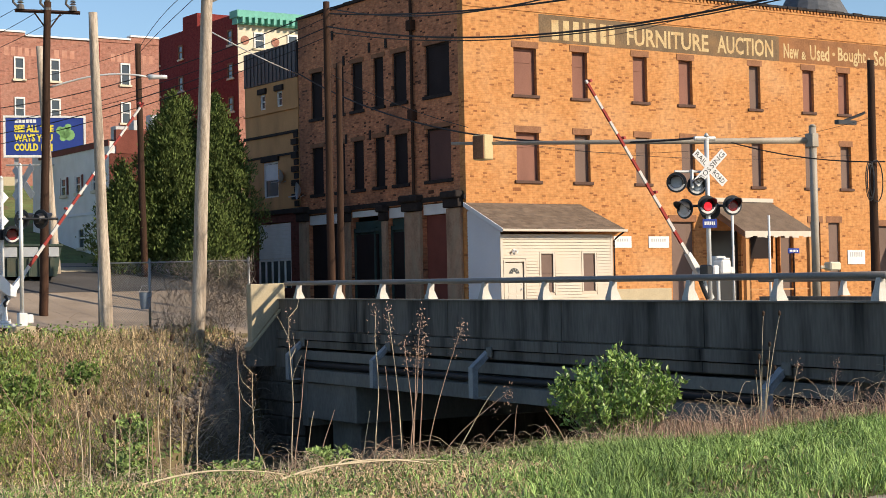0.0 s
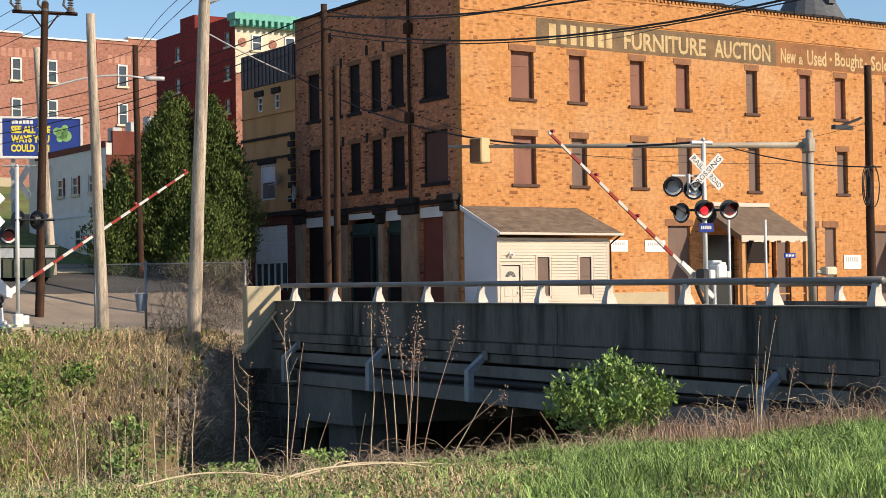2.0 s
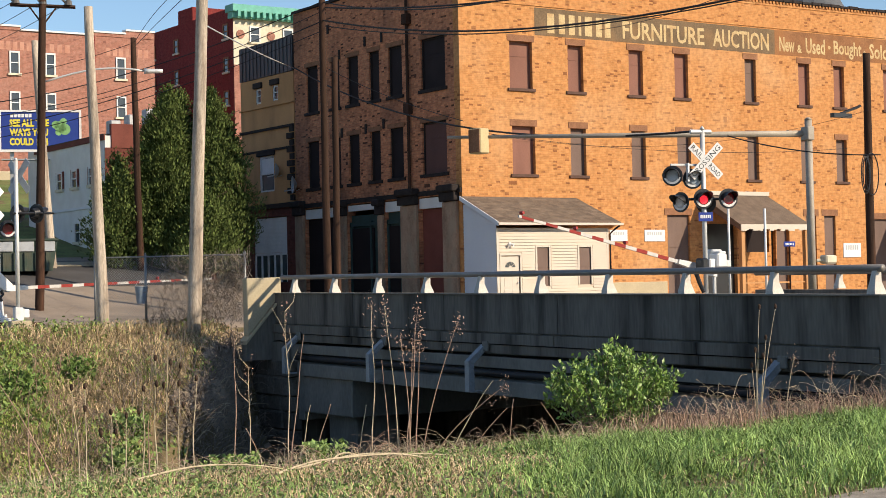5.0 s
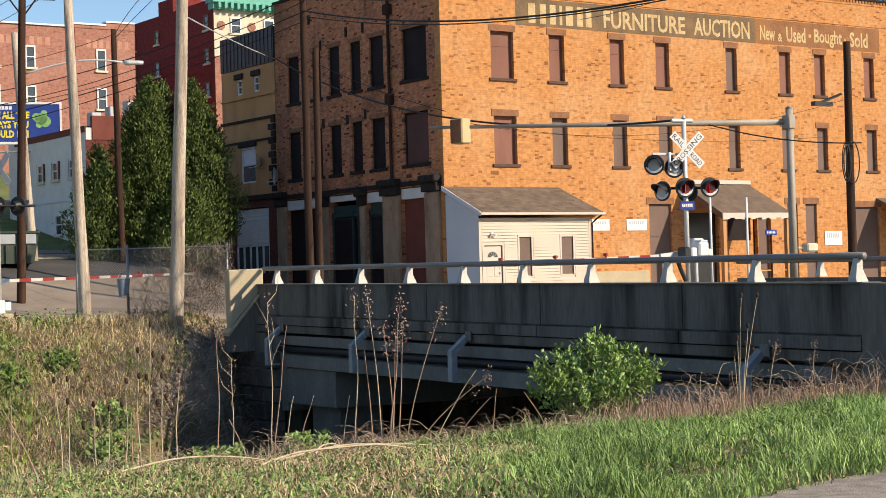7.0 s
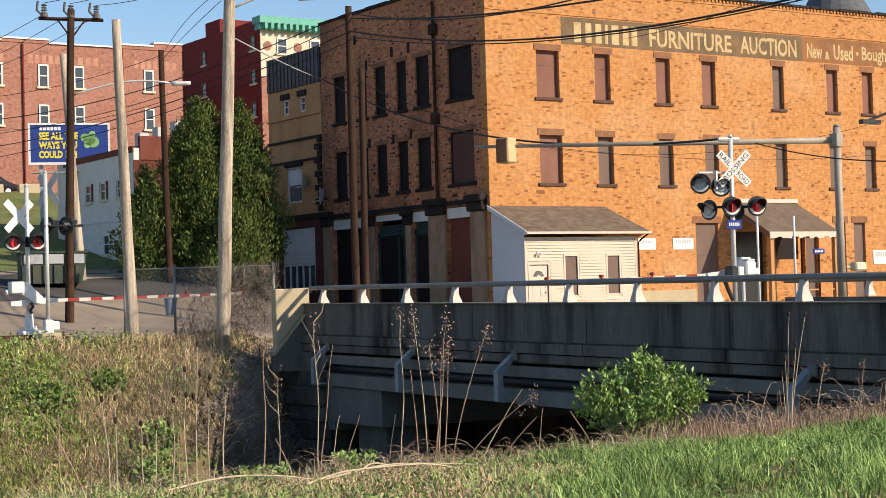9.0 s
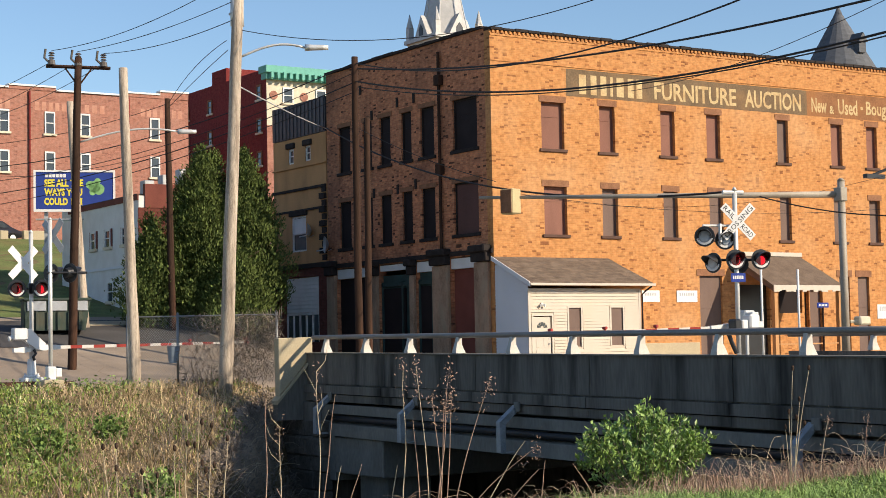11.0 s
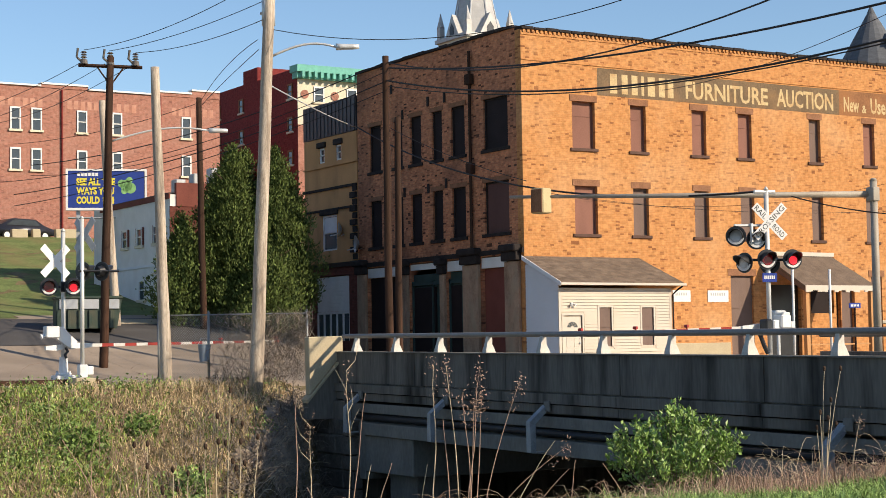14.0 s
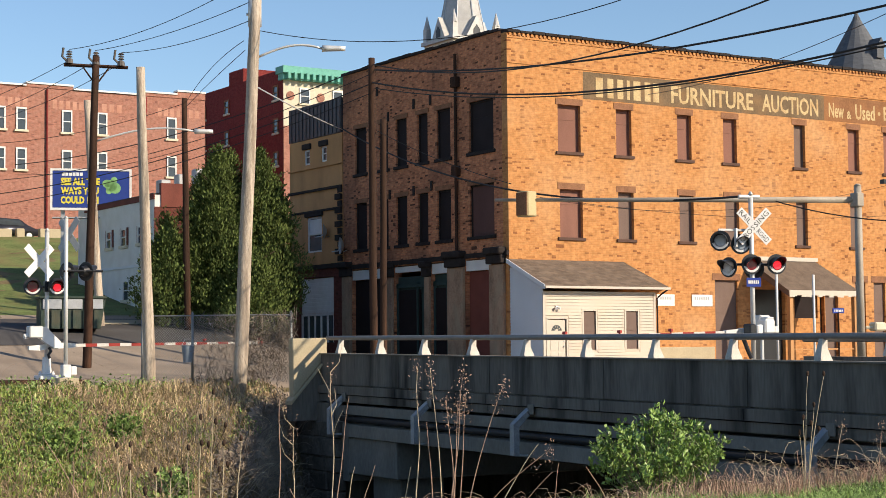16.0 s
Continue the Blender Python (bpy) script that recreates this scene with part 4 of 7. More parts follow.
for z, h in ((8.75, 0.12), (7.72, 0.1), (4.9, 0.22), (9.9, 0.06)):
    bm = bmesh.new()
    box(bm, -0.1, 0.0, 0.0, 5.5, z, z + h)
    part("string_course", bm, "coping" if z < 9 else "tan_wall", tan)
for k in range(11):
    bm = bmesh.new()
    box(bm, -0.14 if k % 2 else -0.08, 0.0, 0.0, 0.55 if k % 2 else 0.38, 5.2 + k * 0.33, 5.47 + k * 0.33)
    part("quoin", bm, "coping", tan)
for a, b, z0, z1 in ((1.55, 2.1, 10.15, 10.9), (3.3, 3.85, 10.15, 10.9), (2.1, 3.6, 5.75, 7.5)):
    bm = bmesh.new()
    box(bm, 0.1, 0.12, a, b, z0, z1)
    w = part("window", bm, "glass", tan)
    bm = bmesh.new()
    for u0, u1, w0, w1 in ((a, a + 0.08, z0, z1), (b - 0.08, b, z0, z1), (a, b, z0, z0 + 0.08), (a, b, z1 - 0.08, z1), (a, b, (z0 + z1) / 2, (z0 + z1) / 2 + 0.05)):
        box(bm, 0.03, 0.1, u0, u1, w0, w1)
    part("frame", bm, "white", w, "white window frame")
    bm = bmesh.new()
    box(bm, -0.12, 0.05, a - 0.15, b + 0.15, z1 + 0.02, z1 + 0.3, 0.03)
    part("hood", bm, "coping", w)
bm = bmesh.new()
box(bm, 0.08, 0.11, 2.2, 3.5, 6.6, 7.4)
part("blind", bm, "white", tan)
bm = bmesh.new()
box(bm, 0.121, 0.15, 0.95, 4.35, 2.75, 4.46)
shutter = part("garage_shutter", bm, "white", tan, "white slatted roller shutter")
for k in range(9):
    bm = bmesh.new()
    box(bm, 0.06, 0.12, 0.95, 4.35, 2.75 + k * 0.19, 2.925 + k * 0.19, 0.012)
    part("slat", bm, "white", shutter)
bm = bmesh.new()
box(bm, 0.1, 0.14, 0.95, 4.35, 1.3, 2.74)
gl = part("garage_window", bm, "glass", tan)
bm = bmesh.new()
for k in range(6):
    box(bm, 0.04, 0.1, 0.95 + k * 0.66, 1.05 + k * 0.66, 1.3, 2.74)
box(bm, 0.04, 0.1, 0.95, 4.35, 2.62, 2.74)
part("frame", bm, "white", gl)


def dish(x, y, z, aim_rz, r=0.38):
    d = thing("satellite_dish", x, y, z, "grey satellite dish on a wall arm", "satellite dish", "satellite dishes", aim_rz)
    bm = bmesh.new()
    rings = []
    for k in range(5):
        q = r * k / 4
        rings.append([bm.verts.new((math.cos(a) * q, 0.5 * q * q / r - 0.3, math.sin(a) * q)) for a in [i * math.tau / 14 for i in range(14)]] if k else [bm.verts.new((0, -0.3, 0))])
    for i in range(14):
        bm.faces.new((rings[0][0], rings[1][i], rings[1][(i + 1) % 14]))
        for a, b in zip(rings[1:], rings[2:]):
            bm.faces.new((a[i], b[i], b[(i + 1) % 14], a[(i + 1) % 14]))
    part("reflector", bm, "steel_grey", d, "", True)
    bm = bmesh.new()
    tube(bm, [(0, 0.3, -0.3), (0, 0, -0.25), (0, -0.28, 0)], 0.03)
    tube(bm, [(0, -0.25, -0.3), (0, -0.75, -0.05)], 0.015)
    box(bm, -0.04, 0.04, -0.8, -0.7, -0.1, 0.0)
    part("arm", bm, "steel_grey", d)
    return d


dish(-0.35, 15.55, 6.7, 60)
dish(-0.4, 13.75, 5.9, 70, 0.42)
dish(-0.3, 19.6, 6.6, -60, 0.3)

# ---------------------------------------------------------------- buildings on the hill


def sash(parent, x, y, z0, z1, w, axis="x", paint="white"):
    """A far sash window: dark glass, pale frame and sill."""
    bm = bmesh.new()
    box(bm, -w / 2, w / 2, -0.02, 0.05, 0, z1 - z0)
    p = part("window", bm, "glass", parent)
    bm = bmesh.new()
    h = z1 - z0
    for a, b, c, d in ((-w / 2 - 0.05, -w / 2 + 0.04, 0, h + 0.06), (w / 2 - 0.04, w / 2 + 0.05, 0, h + 0.06), (-w / 2 + 0.04, w / 2 - 0.04, h - 0.05, h + 0.06), (-w / 2 + 0.04, w / 2 - 0.04, h / 2 - 0.03, h / 2 + 0.03)):
        box(bm, a, b, -0.07, -0.015, c, d)
    part("frame", bm, paint, p)
    bm = bmesh.new()
    box(bm, -w / 2 - 0.16, w / 2 + 0.16, -0.12, 0, -0.14, 0)
    part("sill", bm, "cream_stone", p)
    p.matrix_basis = pose(x, y, z0, 0, 0, 0 if axis == "x" else -90)
    return p


red = thing("red_warehouse", 0, 50, 8, "long weathered red brick building with faded wall lettering", "building")
bm = bmesh.new()
box(bm, -30, 9.1, 0, 14, -3, 10.3)
part("wall", bm, "brick_red", red)
bm = bmesh.new()
for a, b, z in ((-30, -3.6, 10.45), (-3.6, -0.4, 10.62), (-0.4, 4.6, 10.4), (4.6, 7.0, 10.62), (7.0, 9.1, 10.85)):
    box(bm, a, b, -0.05, 0.5, 10.28, z - 0.12)
part("parapet", bm, "brick_red", red)
bm = bmesh.new()
for a, b, z in ((-30, -3.6, 10.45), (-3.6, -0.4, 10.62), (-0.4, 4.6, 10.4), (4.6, 7.0, 10.62), (7.0, 9.1, 10.85)):
    box(bm, a, b, -0.12, 0.6, z - 0.118, z)
part("coping", bm, "white", red, "white painted coping")
for x in (-20, -17, -14, -11, -8.2, -5.3, -3.9, -0.82, 1.62, 6.6):
    sash(red, x, -0.01, 7.45, 8.85, 0.6)
    sash(red, x, -0.01, 4.85, 6.2, 0.6)
for a, b in ((-7.3, -3.3), (-1.8, 1.4), (1.6, 3.2), (5.6, 8.8)):
    bm = bmesh.new()
    bars(bm, a, b, 8.98, 9.52, -0.002, max(3, int((b - a) / 0.45)), 0.62)
    part("wall_lettering", bm, "faded_letter", red, "faded painted wall lettering")
for x in (-2.2, 4.7):
    bm = bmesh.new()
    cyl(bm, (x, -0.1, 0), (x, -0.1, 10.2), 0.07, seg=8)
    part("drain_pipe", bm, "brick_maroon", red)
for k, (x0, x1, h) in enumerate(((-6.0, -4.6, 0.9), (-2.6, -1.6, 0.7))):
    bm = bmesh.new()
    box(bm, x0, x1, 5, 6, 10.2, 10.3 + h, 0.03)
    part("roof_vent", bm, "steel_grey", red)

hotel = thing("maroon_hotel", 15.45, 50.6, 8, "tall dark red brick building with a green cornice", "building")
bm = bmesh.new()
box(bm, 0, 10, 0.0, 24, -6, 13.1)
part("wall", bm, "brick_maroon_w", hotel)
bm = bmesh.new()
box(bm, -0.02, 4.0, 6.5, 9.0, 13.0, 14.1)
part("parapet", bm, "brick_maroon_w", hotel)
for y in (1.1, 5.0, 9.4, 13.6):
    for z in (11.0, 8.6, 6.2, 3.8):
        sash(hotel, -0.01, y, z, z + 1.0, 0.7, "y", "lintel")
bm = bmesh.new()
box(bm, 0.0, 10.0, -0.06, 0.0, 9.0, 12.3)
front = part("stone_front", bm, "cream_stone", hotel, "cream stone upper front")
bm = bmesh.new()
box(bm, 0.0, 10.0, -0.07, 0.0, -2, 8.99)
part("wall", bm, "brick_red", hotel)
for x in (1.7, 4.4, 7.1, 9.2):
    sash(front, x, -0.07, 10.7, 11.75, 0.75)
for x in (0.55, 3.0, 5.8, 8.2):
    bm = bmesh.new()
    cyl(bm, (x, -0.06, 11.2), (x, -0.12, 11.2), 0.32, seg=14)
    part("medallion", bm, "brick_red", front)
bm = bmesh.new()
box(bm, -0.3, 10.2, -0.65, 0.6, 12.75, 13.25)
box(bm, -0.2, 10.1, -0.4, 0.4, 12.3, 12.75)
cor = part("cornice", bm, "copper_green", hotel, "green copper cornice")
for k in range(20):
    bm = bmesh.new()
    box(bm, 0.05 + k * 0.5, 0.27 + k * 0.5, -0.75, -0.3, 12.35, 12.8)
    part("bracket", bm, "copper_green", cor)

white_house = thing("white_house", -8.9, 15.7, 2.4, "pale painted brick house with a maroon parapet", "building")
bm = bmesh.new()
box(bm, 0, 4.6, 0.02, 10, -1, 5.75)
part("wall", bm, "white", white_house)
bm = bmesh.new()
box(bm, 0.3, 4.7, -0.04, 0.2, 5.2, 6.3)
box(bm, -0.06, 0.0, 0.0, 9, 5.55, 5.8)
part("parapet", bm, "maroon_board", white_house, "maroon painted parapet")
bm = bmesh.new()
box(bm, 0, 4.6, 0.2, 10, 5.75, 5.85)
part("roof", bm, "roof_tar", white_house)
for y in (1.6, 3.7, 5.6):
    w = sash(white_house, -0.01, y, 3.6, 4.4, 0.6, "y")
    for d in (-0.48, 0.34):
        bm = bmesh.new()
        box(bm, d, d + 0.16, -0.04, 0.0, 0.0, 0.85)
        part("shutter", bm, "maroon_board", w)
sash(white_house, -0.01, 3.4, 1.0, 1.9, 0.7, "y")
bm = bmesh.new()
box(bm, -0.05, 0.0, 0.0, 9, 2.5, 2.62)
part("string_course", bm, "siding_grey", white_house)
for k in range(4):
    bm = bmesh.new()
    box(bm, 0.8 + k * 0.9, 1.3 + k * 0.9, 1.2, 1.8, 5.85, 6.6 + 0.3 * (k % 3), 0.04)
    part("roof_unit", bm, "steel_grey", white_house)
bm = bmesh.new()
box(bm, -0.02, 2.2, 0.0, 0.04, -1, 5.2)
part("brick_return", bm, "brick_dark", white_house)

billboard = thing("billboard", -10.9, 23.9, 3.6, "blue billboard with yellow lettering and a white edge", "billboard", rz=-20)
bm = bmesh.new()
box(bm, 0, 3.75, 0, 0.18, 4.5, 6.35, 0.02)
part("panel", bm, "billboard_blue", billboard)
bm = bmesh.new()
for a, b, c, d in ((-0.11, 3.86, 4.38, 4.5), (-0.11, 3.86, 6.35, 6.45), (-0.11, 0.0, 4.5, 6.35), (3.75, 3.86, 4.5, 6.35)):
    box(bm, a, b, -0.03, 0.2, c, d)
part("frame", bm, "white", billboard)
bm = bmesh.new()
for words, a, b, z in (("SEE ALL THE", 0.4, 2.3, 5.62), ("WAYS YOU", 0.4, 2.25, 5.16), ("COULD", 0.4, 1.55, 4.7)):
    text_mesh(bm, words, a, -0.002, z, 0.38, b - a, bold=0.05)
bars(bm, 1.7, 2.3, 4.7, 5.06, -0.002, 3, 0.7)
part("lettering", bm, "yellow", billboard, "yellow lettering")
bm = bmesh.new()
bars(bm, 0.45, 1.5, 6.09, 6.26, -0.002, 6, 0.8)
part("lettering", bm, "white", billboard)
bm = bmesh.new()
for x, z, r in ((2.62, 5.72, 0.2), (2.85, 5.62, 0.3), (3.05, 5.5, 0.28), (3.0, 5.9, 0.16), (2.75, 5.35, 0.16)):
    cyl(bm, (x, -0.004, z), (x, 0.02, z), r, seg=14)
part("picture", bm, "green_patch", billboard, "green rounded picture")
bm = bmesh.new()
for x in (0.5, 1.9, 3.3):
    box(bm, x - 0.1, x + 0.1, 0.2, 0.4, -0.5, 5.8)
part("support", bm, "steel_grey", billboard)
bm = bmesh.new()
box(bm, 0.0, 3.75, -0.5, 0.0, 3.95, 4.0)
for k in range(4):
    cyl(bm, (0.4 + k, -0.5, 3.98), (0.4 + k, 0.0, 3.98), 0.03, seg=6)
part("walkway", bm, "steel_grey", billboard)

# church tower and turret behind the store
tower = thing("church_spire", 32.0, 52.5, 0, "grey metal church spire with corner pinnacles", "spire")
bm = bmesh.new()
box(bm, -2.1, 2.1, -2.1, 2.1, 4, 24.6)
part("tower", bm, "cream_stone", tower)
bm = bmesh.new()
box(bm, -2.3, 2.3, -2.3, 2.3, 24.6, 24.9)
part("tower_cornice", bm, "spire", tower)
bm = bmesh.new()
cyl(bm, (0, 0, 24.9), (0, 0, 34.5), 1.95, 0.05, 8)
part("spire", bm, "spire", tower, "ribbed pale metal spire")
for k in range(8):
    bm = bmesh.new()
    a = k * math.tau / 8
    cyl(bm, (1.95 * math.cos(a), 1.95 * math.sin(a), 24.9), (0.05 * math.cos(a), 0.05 * math.sin(a), 34.5), 0.07, 0.03, 6)
    part("rib", bm, "steel_grey", tower)
for x in (-1.95, 1.95):
    for y in (-1.95, 1.95):
        bm = bmesh.new()
        box(bm, x - 0.22, x + 0.22, y - 0.22, y + 0.22, 24.6, 25.9)
        cyl(bm, (x, y, 25.9), (x, y, 27.0), 0.3, 0.02, 8)
        part("pinnacle", bm, "spire", tower)
for rz in (0, 90, 180, 270):
    bm = bmesh.new()
    prism(bm, [(-0.95, 24.9), (0.95, 24.9), (0, 26.6)], "y", -2.15, -1.2)
    o = part("gable", bm, "spire", tower)
    o.matrix_basis = pose(0, 0, 0, 0, 0, rz)
    bm = bmesh.new()
    prism(bm, [(-0.3, 25.0), (0.3, 25.0), (0.3, 25.5), (0, 25.9), (-0.3, 25.5)], "y", -2.18, -2.152)
    part("louvre", bm, "dark_metal", o)
turret = thing("slate_turret", 41.5, 20.2, 0, "grey slate conical turret roof", "turret")
bm = bmesh.new()
cyl(bm, (0, 0, -0.5), (0, 0, 17.4), 2.5, seg=20)
part("wall", bm, "brick_red", turret)
bm = bmesh.new()
cyl(bm, (0, 0, 17.2), (0, 0, 22.0), 2.95, 0.25, 20)
cyl(bm, (0, 0, 22.0), (0, 0, 22.5), 0.27, 0.05, 10)
part("cone", bm, "slate", turret)
bm = bmesh.new()
box(bm, -0.3, 0.3, -2.0, -1.0, 19.2, 19.9)
prism(bm, [(-0.42, 19.9), (0.42, 19.9), (0, 20.5)], "y", -2.1, -0.9)
part("dormer", bm, "slate", turret)

# ---------------------------------------------------------------- poles


def pole(x, y, z0, x1, y1, z1, r0, r1, material, label, group="utility poles"):
    p = thing("utility_pole", x, y, z0 - 0.4, label, "utility pole", group)
    bm = bmesh.new()
    n = 12
    pts = [((x1 - x) * k / n + 0.012 * math.sin(k * 1.1), (y1 - y) * k / n + 0.012 * math.cos(k * 0.9), (z1 - z0 + 0.4) * k / n) for k in range(n + 1)]
    tube(bm, pts, (r0, r1), 12)
    part("shaft", bm, material, p, "", True)
    return p


pole_near = pole(-18.05, -12.45, 0.0, -17.62, -12.75, 11.4, 0.21, 0.16, "wood_pole", "tall weathered grey-brown wooden utility pole behind a fence")
pole_bare = pole(-19.98, -10.55, 0.0, -20.26, -10.45, 9.26, 0.185, 0.13, "wood_pole", "leaning bare weathered wooden pole beside the fence")
pole_arm = pole(-17.35, 1.75, 0.1, -17.06, 1.64, 11.7, 0.17, 0.13, "wood_dark", "dark brown wooden pole with a crossarm of insulators")
pole_tan = pole(-13.31, 10.91, 1.9, -13.87, 11.12, 11.56, 0.2, 0.14, "wood_pole", "leaning tan wooden pole on the slope")
pole_tree = pole(-9.97, 9.55, 1.8, -10.11, 9.6, 11.72, 0.16, 0.12, "wood_dark", "dark wooden pole beside the conifers")
pole_corner = pole(-8.94, -4.41, -0.2, -8.96, -4.4, 11.42, 0.15, 0.115, "wood_dark", "dark wooden pole in front of the shop")
pole_corner2 = pole(-7.64, -2.85, 0.0, -7.59, -2.88, 9.48, 0.135, 0.115, "wood_dark", "short dark wooden pole in front of the shop")
pole_right = pole(7.3, -15.07, 0.0, 7.32, -15.09, 8.95, 0.17, 0.13, "wood_dark", "reddish-brown wooden pole with a cable coil")

# crossarm with insulators
bm = bmesh.new()
c = Vector((-17.06 + 17.35, 1.64 - 1.75, 11.85))
d = Vector((2.14, -0.8, -0.05)).normalized()
o = c + Vector((0, 0, -0.2))
tube(bm, [o - d * 1.15, o + d * 1.15], 0.065, 4)
arm_ = part("crossarm", bm, "wood_dark", pole_arm)
bm = bmesh.new()
tube(bm, [o - d * 0.5, o + Vector((0, 0, -0.7))], 0.03, 4)
tube(bm, [o + d * 0.5, o + Vector((0, 0, -0.7))], 0.03, 4)
part("brace", bm, "wood_dark", pole_arm)
INS = []
for k in (-0.95, 0.0, 0.9):
    q = o + d * k
    bm = bmesh.new()
    cyl(bm, q + Vector((0, 0, 0.05)), q + Vector((0, 0, 0.22)), 0.15, 0.12, 10)
    for s in range(4):
        cyl(bm, q + Vector((0, 0, 0.2 + s * 0.09)), q + Vector((0, 0, 0.25 + s * 0.09)), 0.12, 0.07, 10)
    tube(bm, [q + Vector((-0.05, 0, 0.1)), q + Vector((-0.25, 0.05, 0.3)), q + Vector((-0.22, 0, 0.62))], 0.045, 6)
    part("insulator", bm, "insulator", arm_)
    INS.append(Vector((-17.35, 1.75, -0.3)) + q + Vector((0, 0, 0.5)))

# transformer can and street-lamp arm on the near pole
bm = bmesh.new()
cyl(bm, (0.42, -0.22, 10.75), (0.42, -0.22, 11.6), 0.2, seg=14)
cyl(bm, (0.42, -0.22, 11.6), (0.42, -0.22, 11.68), 0.22, 0.12, 14)
tube(bm, [(0.2, -0.12, 11.1), (0.42, -0.22, 11.1)], 0.04)
part("transformer", bm, "alu", pole_near, "pale grey transformer can", True)


def lamp_arm(parent, base, end, rise):
    bm = bmesh.new()
    b, e = Vector(base), Vector(end)
    pts = [b + (e - b) * t + Vector((0, 0, rise * math.sin(t * math.pi * 0.75))) for t in [k / 10 for k in range(11)]]
    tube(bm, pts, 0.035, 8)
    a = part("lamp_arm", bm, "alu", parent, "curved aluminium lamp arm", True)
    bm = bmesh.new()
    q = (pts[-1] - pts[-2])
    q.z = 0
    q.normalize()
    p = pts[-1]
    tube(bm, [p, p + q * 0.18, p + q * 0.5, p + q * 0.68], (0.10, 0.07), 10)
    part("lamp_head", bm, "alu", a, "cobra-head street lamp", True)
    return p + q * 0.4


lamp_arm(pole_near, (0.5, -0.3, 9.85), (2.1, -1.2, 9.85), 0.35)
lamp_arm(pole_arm, (0.3, 0.0, 8.9), (3.6, -1.4, 9.0), 0.45)
bm = bmesh.new()
box(bm, -0.55, -0.2, -0.25, -0.1, 1.0, 1.6, 0.02)
part("meter_box", bm, "white", pole_tan)
# cable coil on the right-hand pole
bm = bmesh.new()
for rr, h, off in ((0.16, 0.62, -0.4), (0.22, 0.7, -0.42), (0.34, 0.75, -0.1), (0.19, 0.6, -0.38)):
    tube(bm, [(off + rr * math.cos(a), -0.25, 5.0 + h * math.sin(a)) for a in [k * math.tau / 20 for k in range(21)]], 0.022, 5)
part("cable_coil", bm, "rubber", pole_right, "coiled black cable")
bm = bmesh.new()
tube(bm, [(-1.9, -0.2, 7.0), (-0.9, -0.4, 7.35), (-0.8, -0.42, 7.4)], 0.05, 6)
box(bm, -2.1, -1.2, -0.4, -0.2, 6.95, 7.1)
part("bracket", bm, "black", pole_right)

# ---------------------------------------------------------------- conifers


def conifer(x, y, z, h, r, n, label, lean=0.0):
    t = thing("conifer", x, y, z - 0.2, label, "tree", "conifers behind the fence")
    bm = bmesh.new()
    tube(bm, [(0, 0, 0), (0.05, 0, h * 0.5), (lean, 0, h * 0.95)], (0.16, 0.03), 8)
    for k in range(14):
        a, zz = k * 2.4, h * (0.12 + 0.055 * k)
        tube(bm, [(0, 0, zz), (math.cos(a) * r * 0.7, math.sin(a) * r * 0.7, zz + 0.6)], (0.04, 0.01), 5)
    part("trunk", bm, "bark", t)
    rs = np.random.RandomState(int(abs(x * 100)))
    verts, faces = [], []
    leaders = [(0.0, 0.0, 1.0)] + [(math.cos(g) * 0.5, math.sin(g) * 0.5, 0.78 + 0.17 * rs.rand()) for g in (0.4, 1.6, 2.7, 3.9, 5.2)]
    per = 42
    for k in range(n // per):
        # boughs: tight sprays set apart, with gaps of shade between them
        lx, ly, lh = leaders[rs.randint(len(leaders))]
        f = rs.rand() ** 0.8
        a = rs.rand() * math.tau
        prof = min(1.0, 0.6 + 2.0 * f) * (1 - f ** 2.6) ** 0.75 * r
        core = prof * (0.62 + 0.16 * math.sin(5 * a + 9 * f + x) + 0.14 * rs.randn())
        cx, cy = lx * prof + math.cos(a) * core * 0.85, ly * prof + math.sin(a) * core * 0.85
        cz = 0.3 + f * lh * (h - 0.3)
        size = (0.16 + 0.16 * rs.rand()) * (1.15 - 0.45 * f)
        away = math.atan2(cy, cx) if abs(cx) + abs(cy) > 0.05 else a
        out = np.array([math.cos(away), math.sin(away), 0.0])
        for i_ in range(per):
            w = rs.randn(3) * [0.55, 0.55, 0.95] * size
            c = np.array([cx + lean * f, cy, cz]) + w + out * 0.1 * rs.rand()
            L, W = 0.07 + 0.09 * rs.rand(), 0.024 + 0.026 * rs.rand()
            up = np.array([0, 0, 1.0]) * (0.5 + 0.6 * rs.rand()) + out * (0.1 + 0.8 * rs.rand()) + (rs.rand(3) - 0.5) * 0.9
            up /= np.linalg.norm(up)
            sd = np.cross(up, out + (rs.rand(3) - 0.5) * 1.6)
            sd /= np.linalg.norm(sd) + 1e-9
            i = len(verts)
            verts += [c - up * L * 0.3, c + sd * W + up * L * 0.2, c + up * L, c - sd * W + up * L * 0.25]
            faces += [(i, i + 1, i + 2), (i, i + 2, i + 3)]
    o = new("crown", numpy_mesh("crown", verts, faces, "leaf_dark"))
    o.parent = t
    return t


conifer(-7.9, 11.0, 2.0, 8.0, 1.9, 62000, "tall dense dark green columnar conifer")
conifer(-6.2, 10.2, 1.9, 7.9, 1.8, 56000, "tall dense dark green columnar conifer")
conifer(-10.5, 10.7, 2.0, 4.9, 1.2, 19000, "smaller lighter green conifer beside the pole")
conifer(-7.0, 11.6, 2.1, 7.7, 1.7, 34000, "tall dense dark green columnar conifer")
conifer(-7.4, 8.6, 1.8, 3.6, 1.4, 16000, "low bushy conifer at the foot of the others")

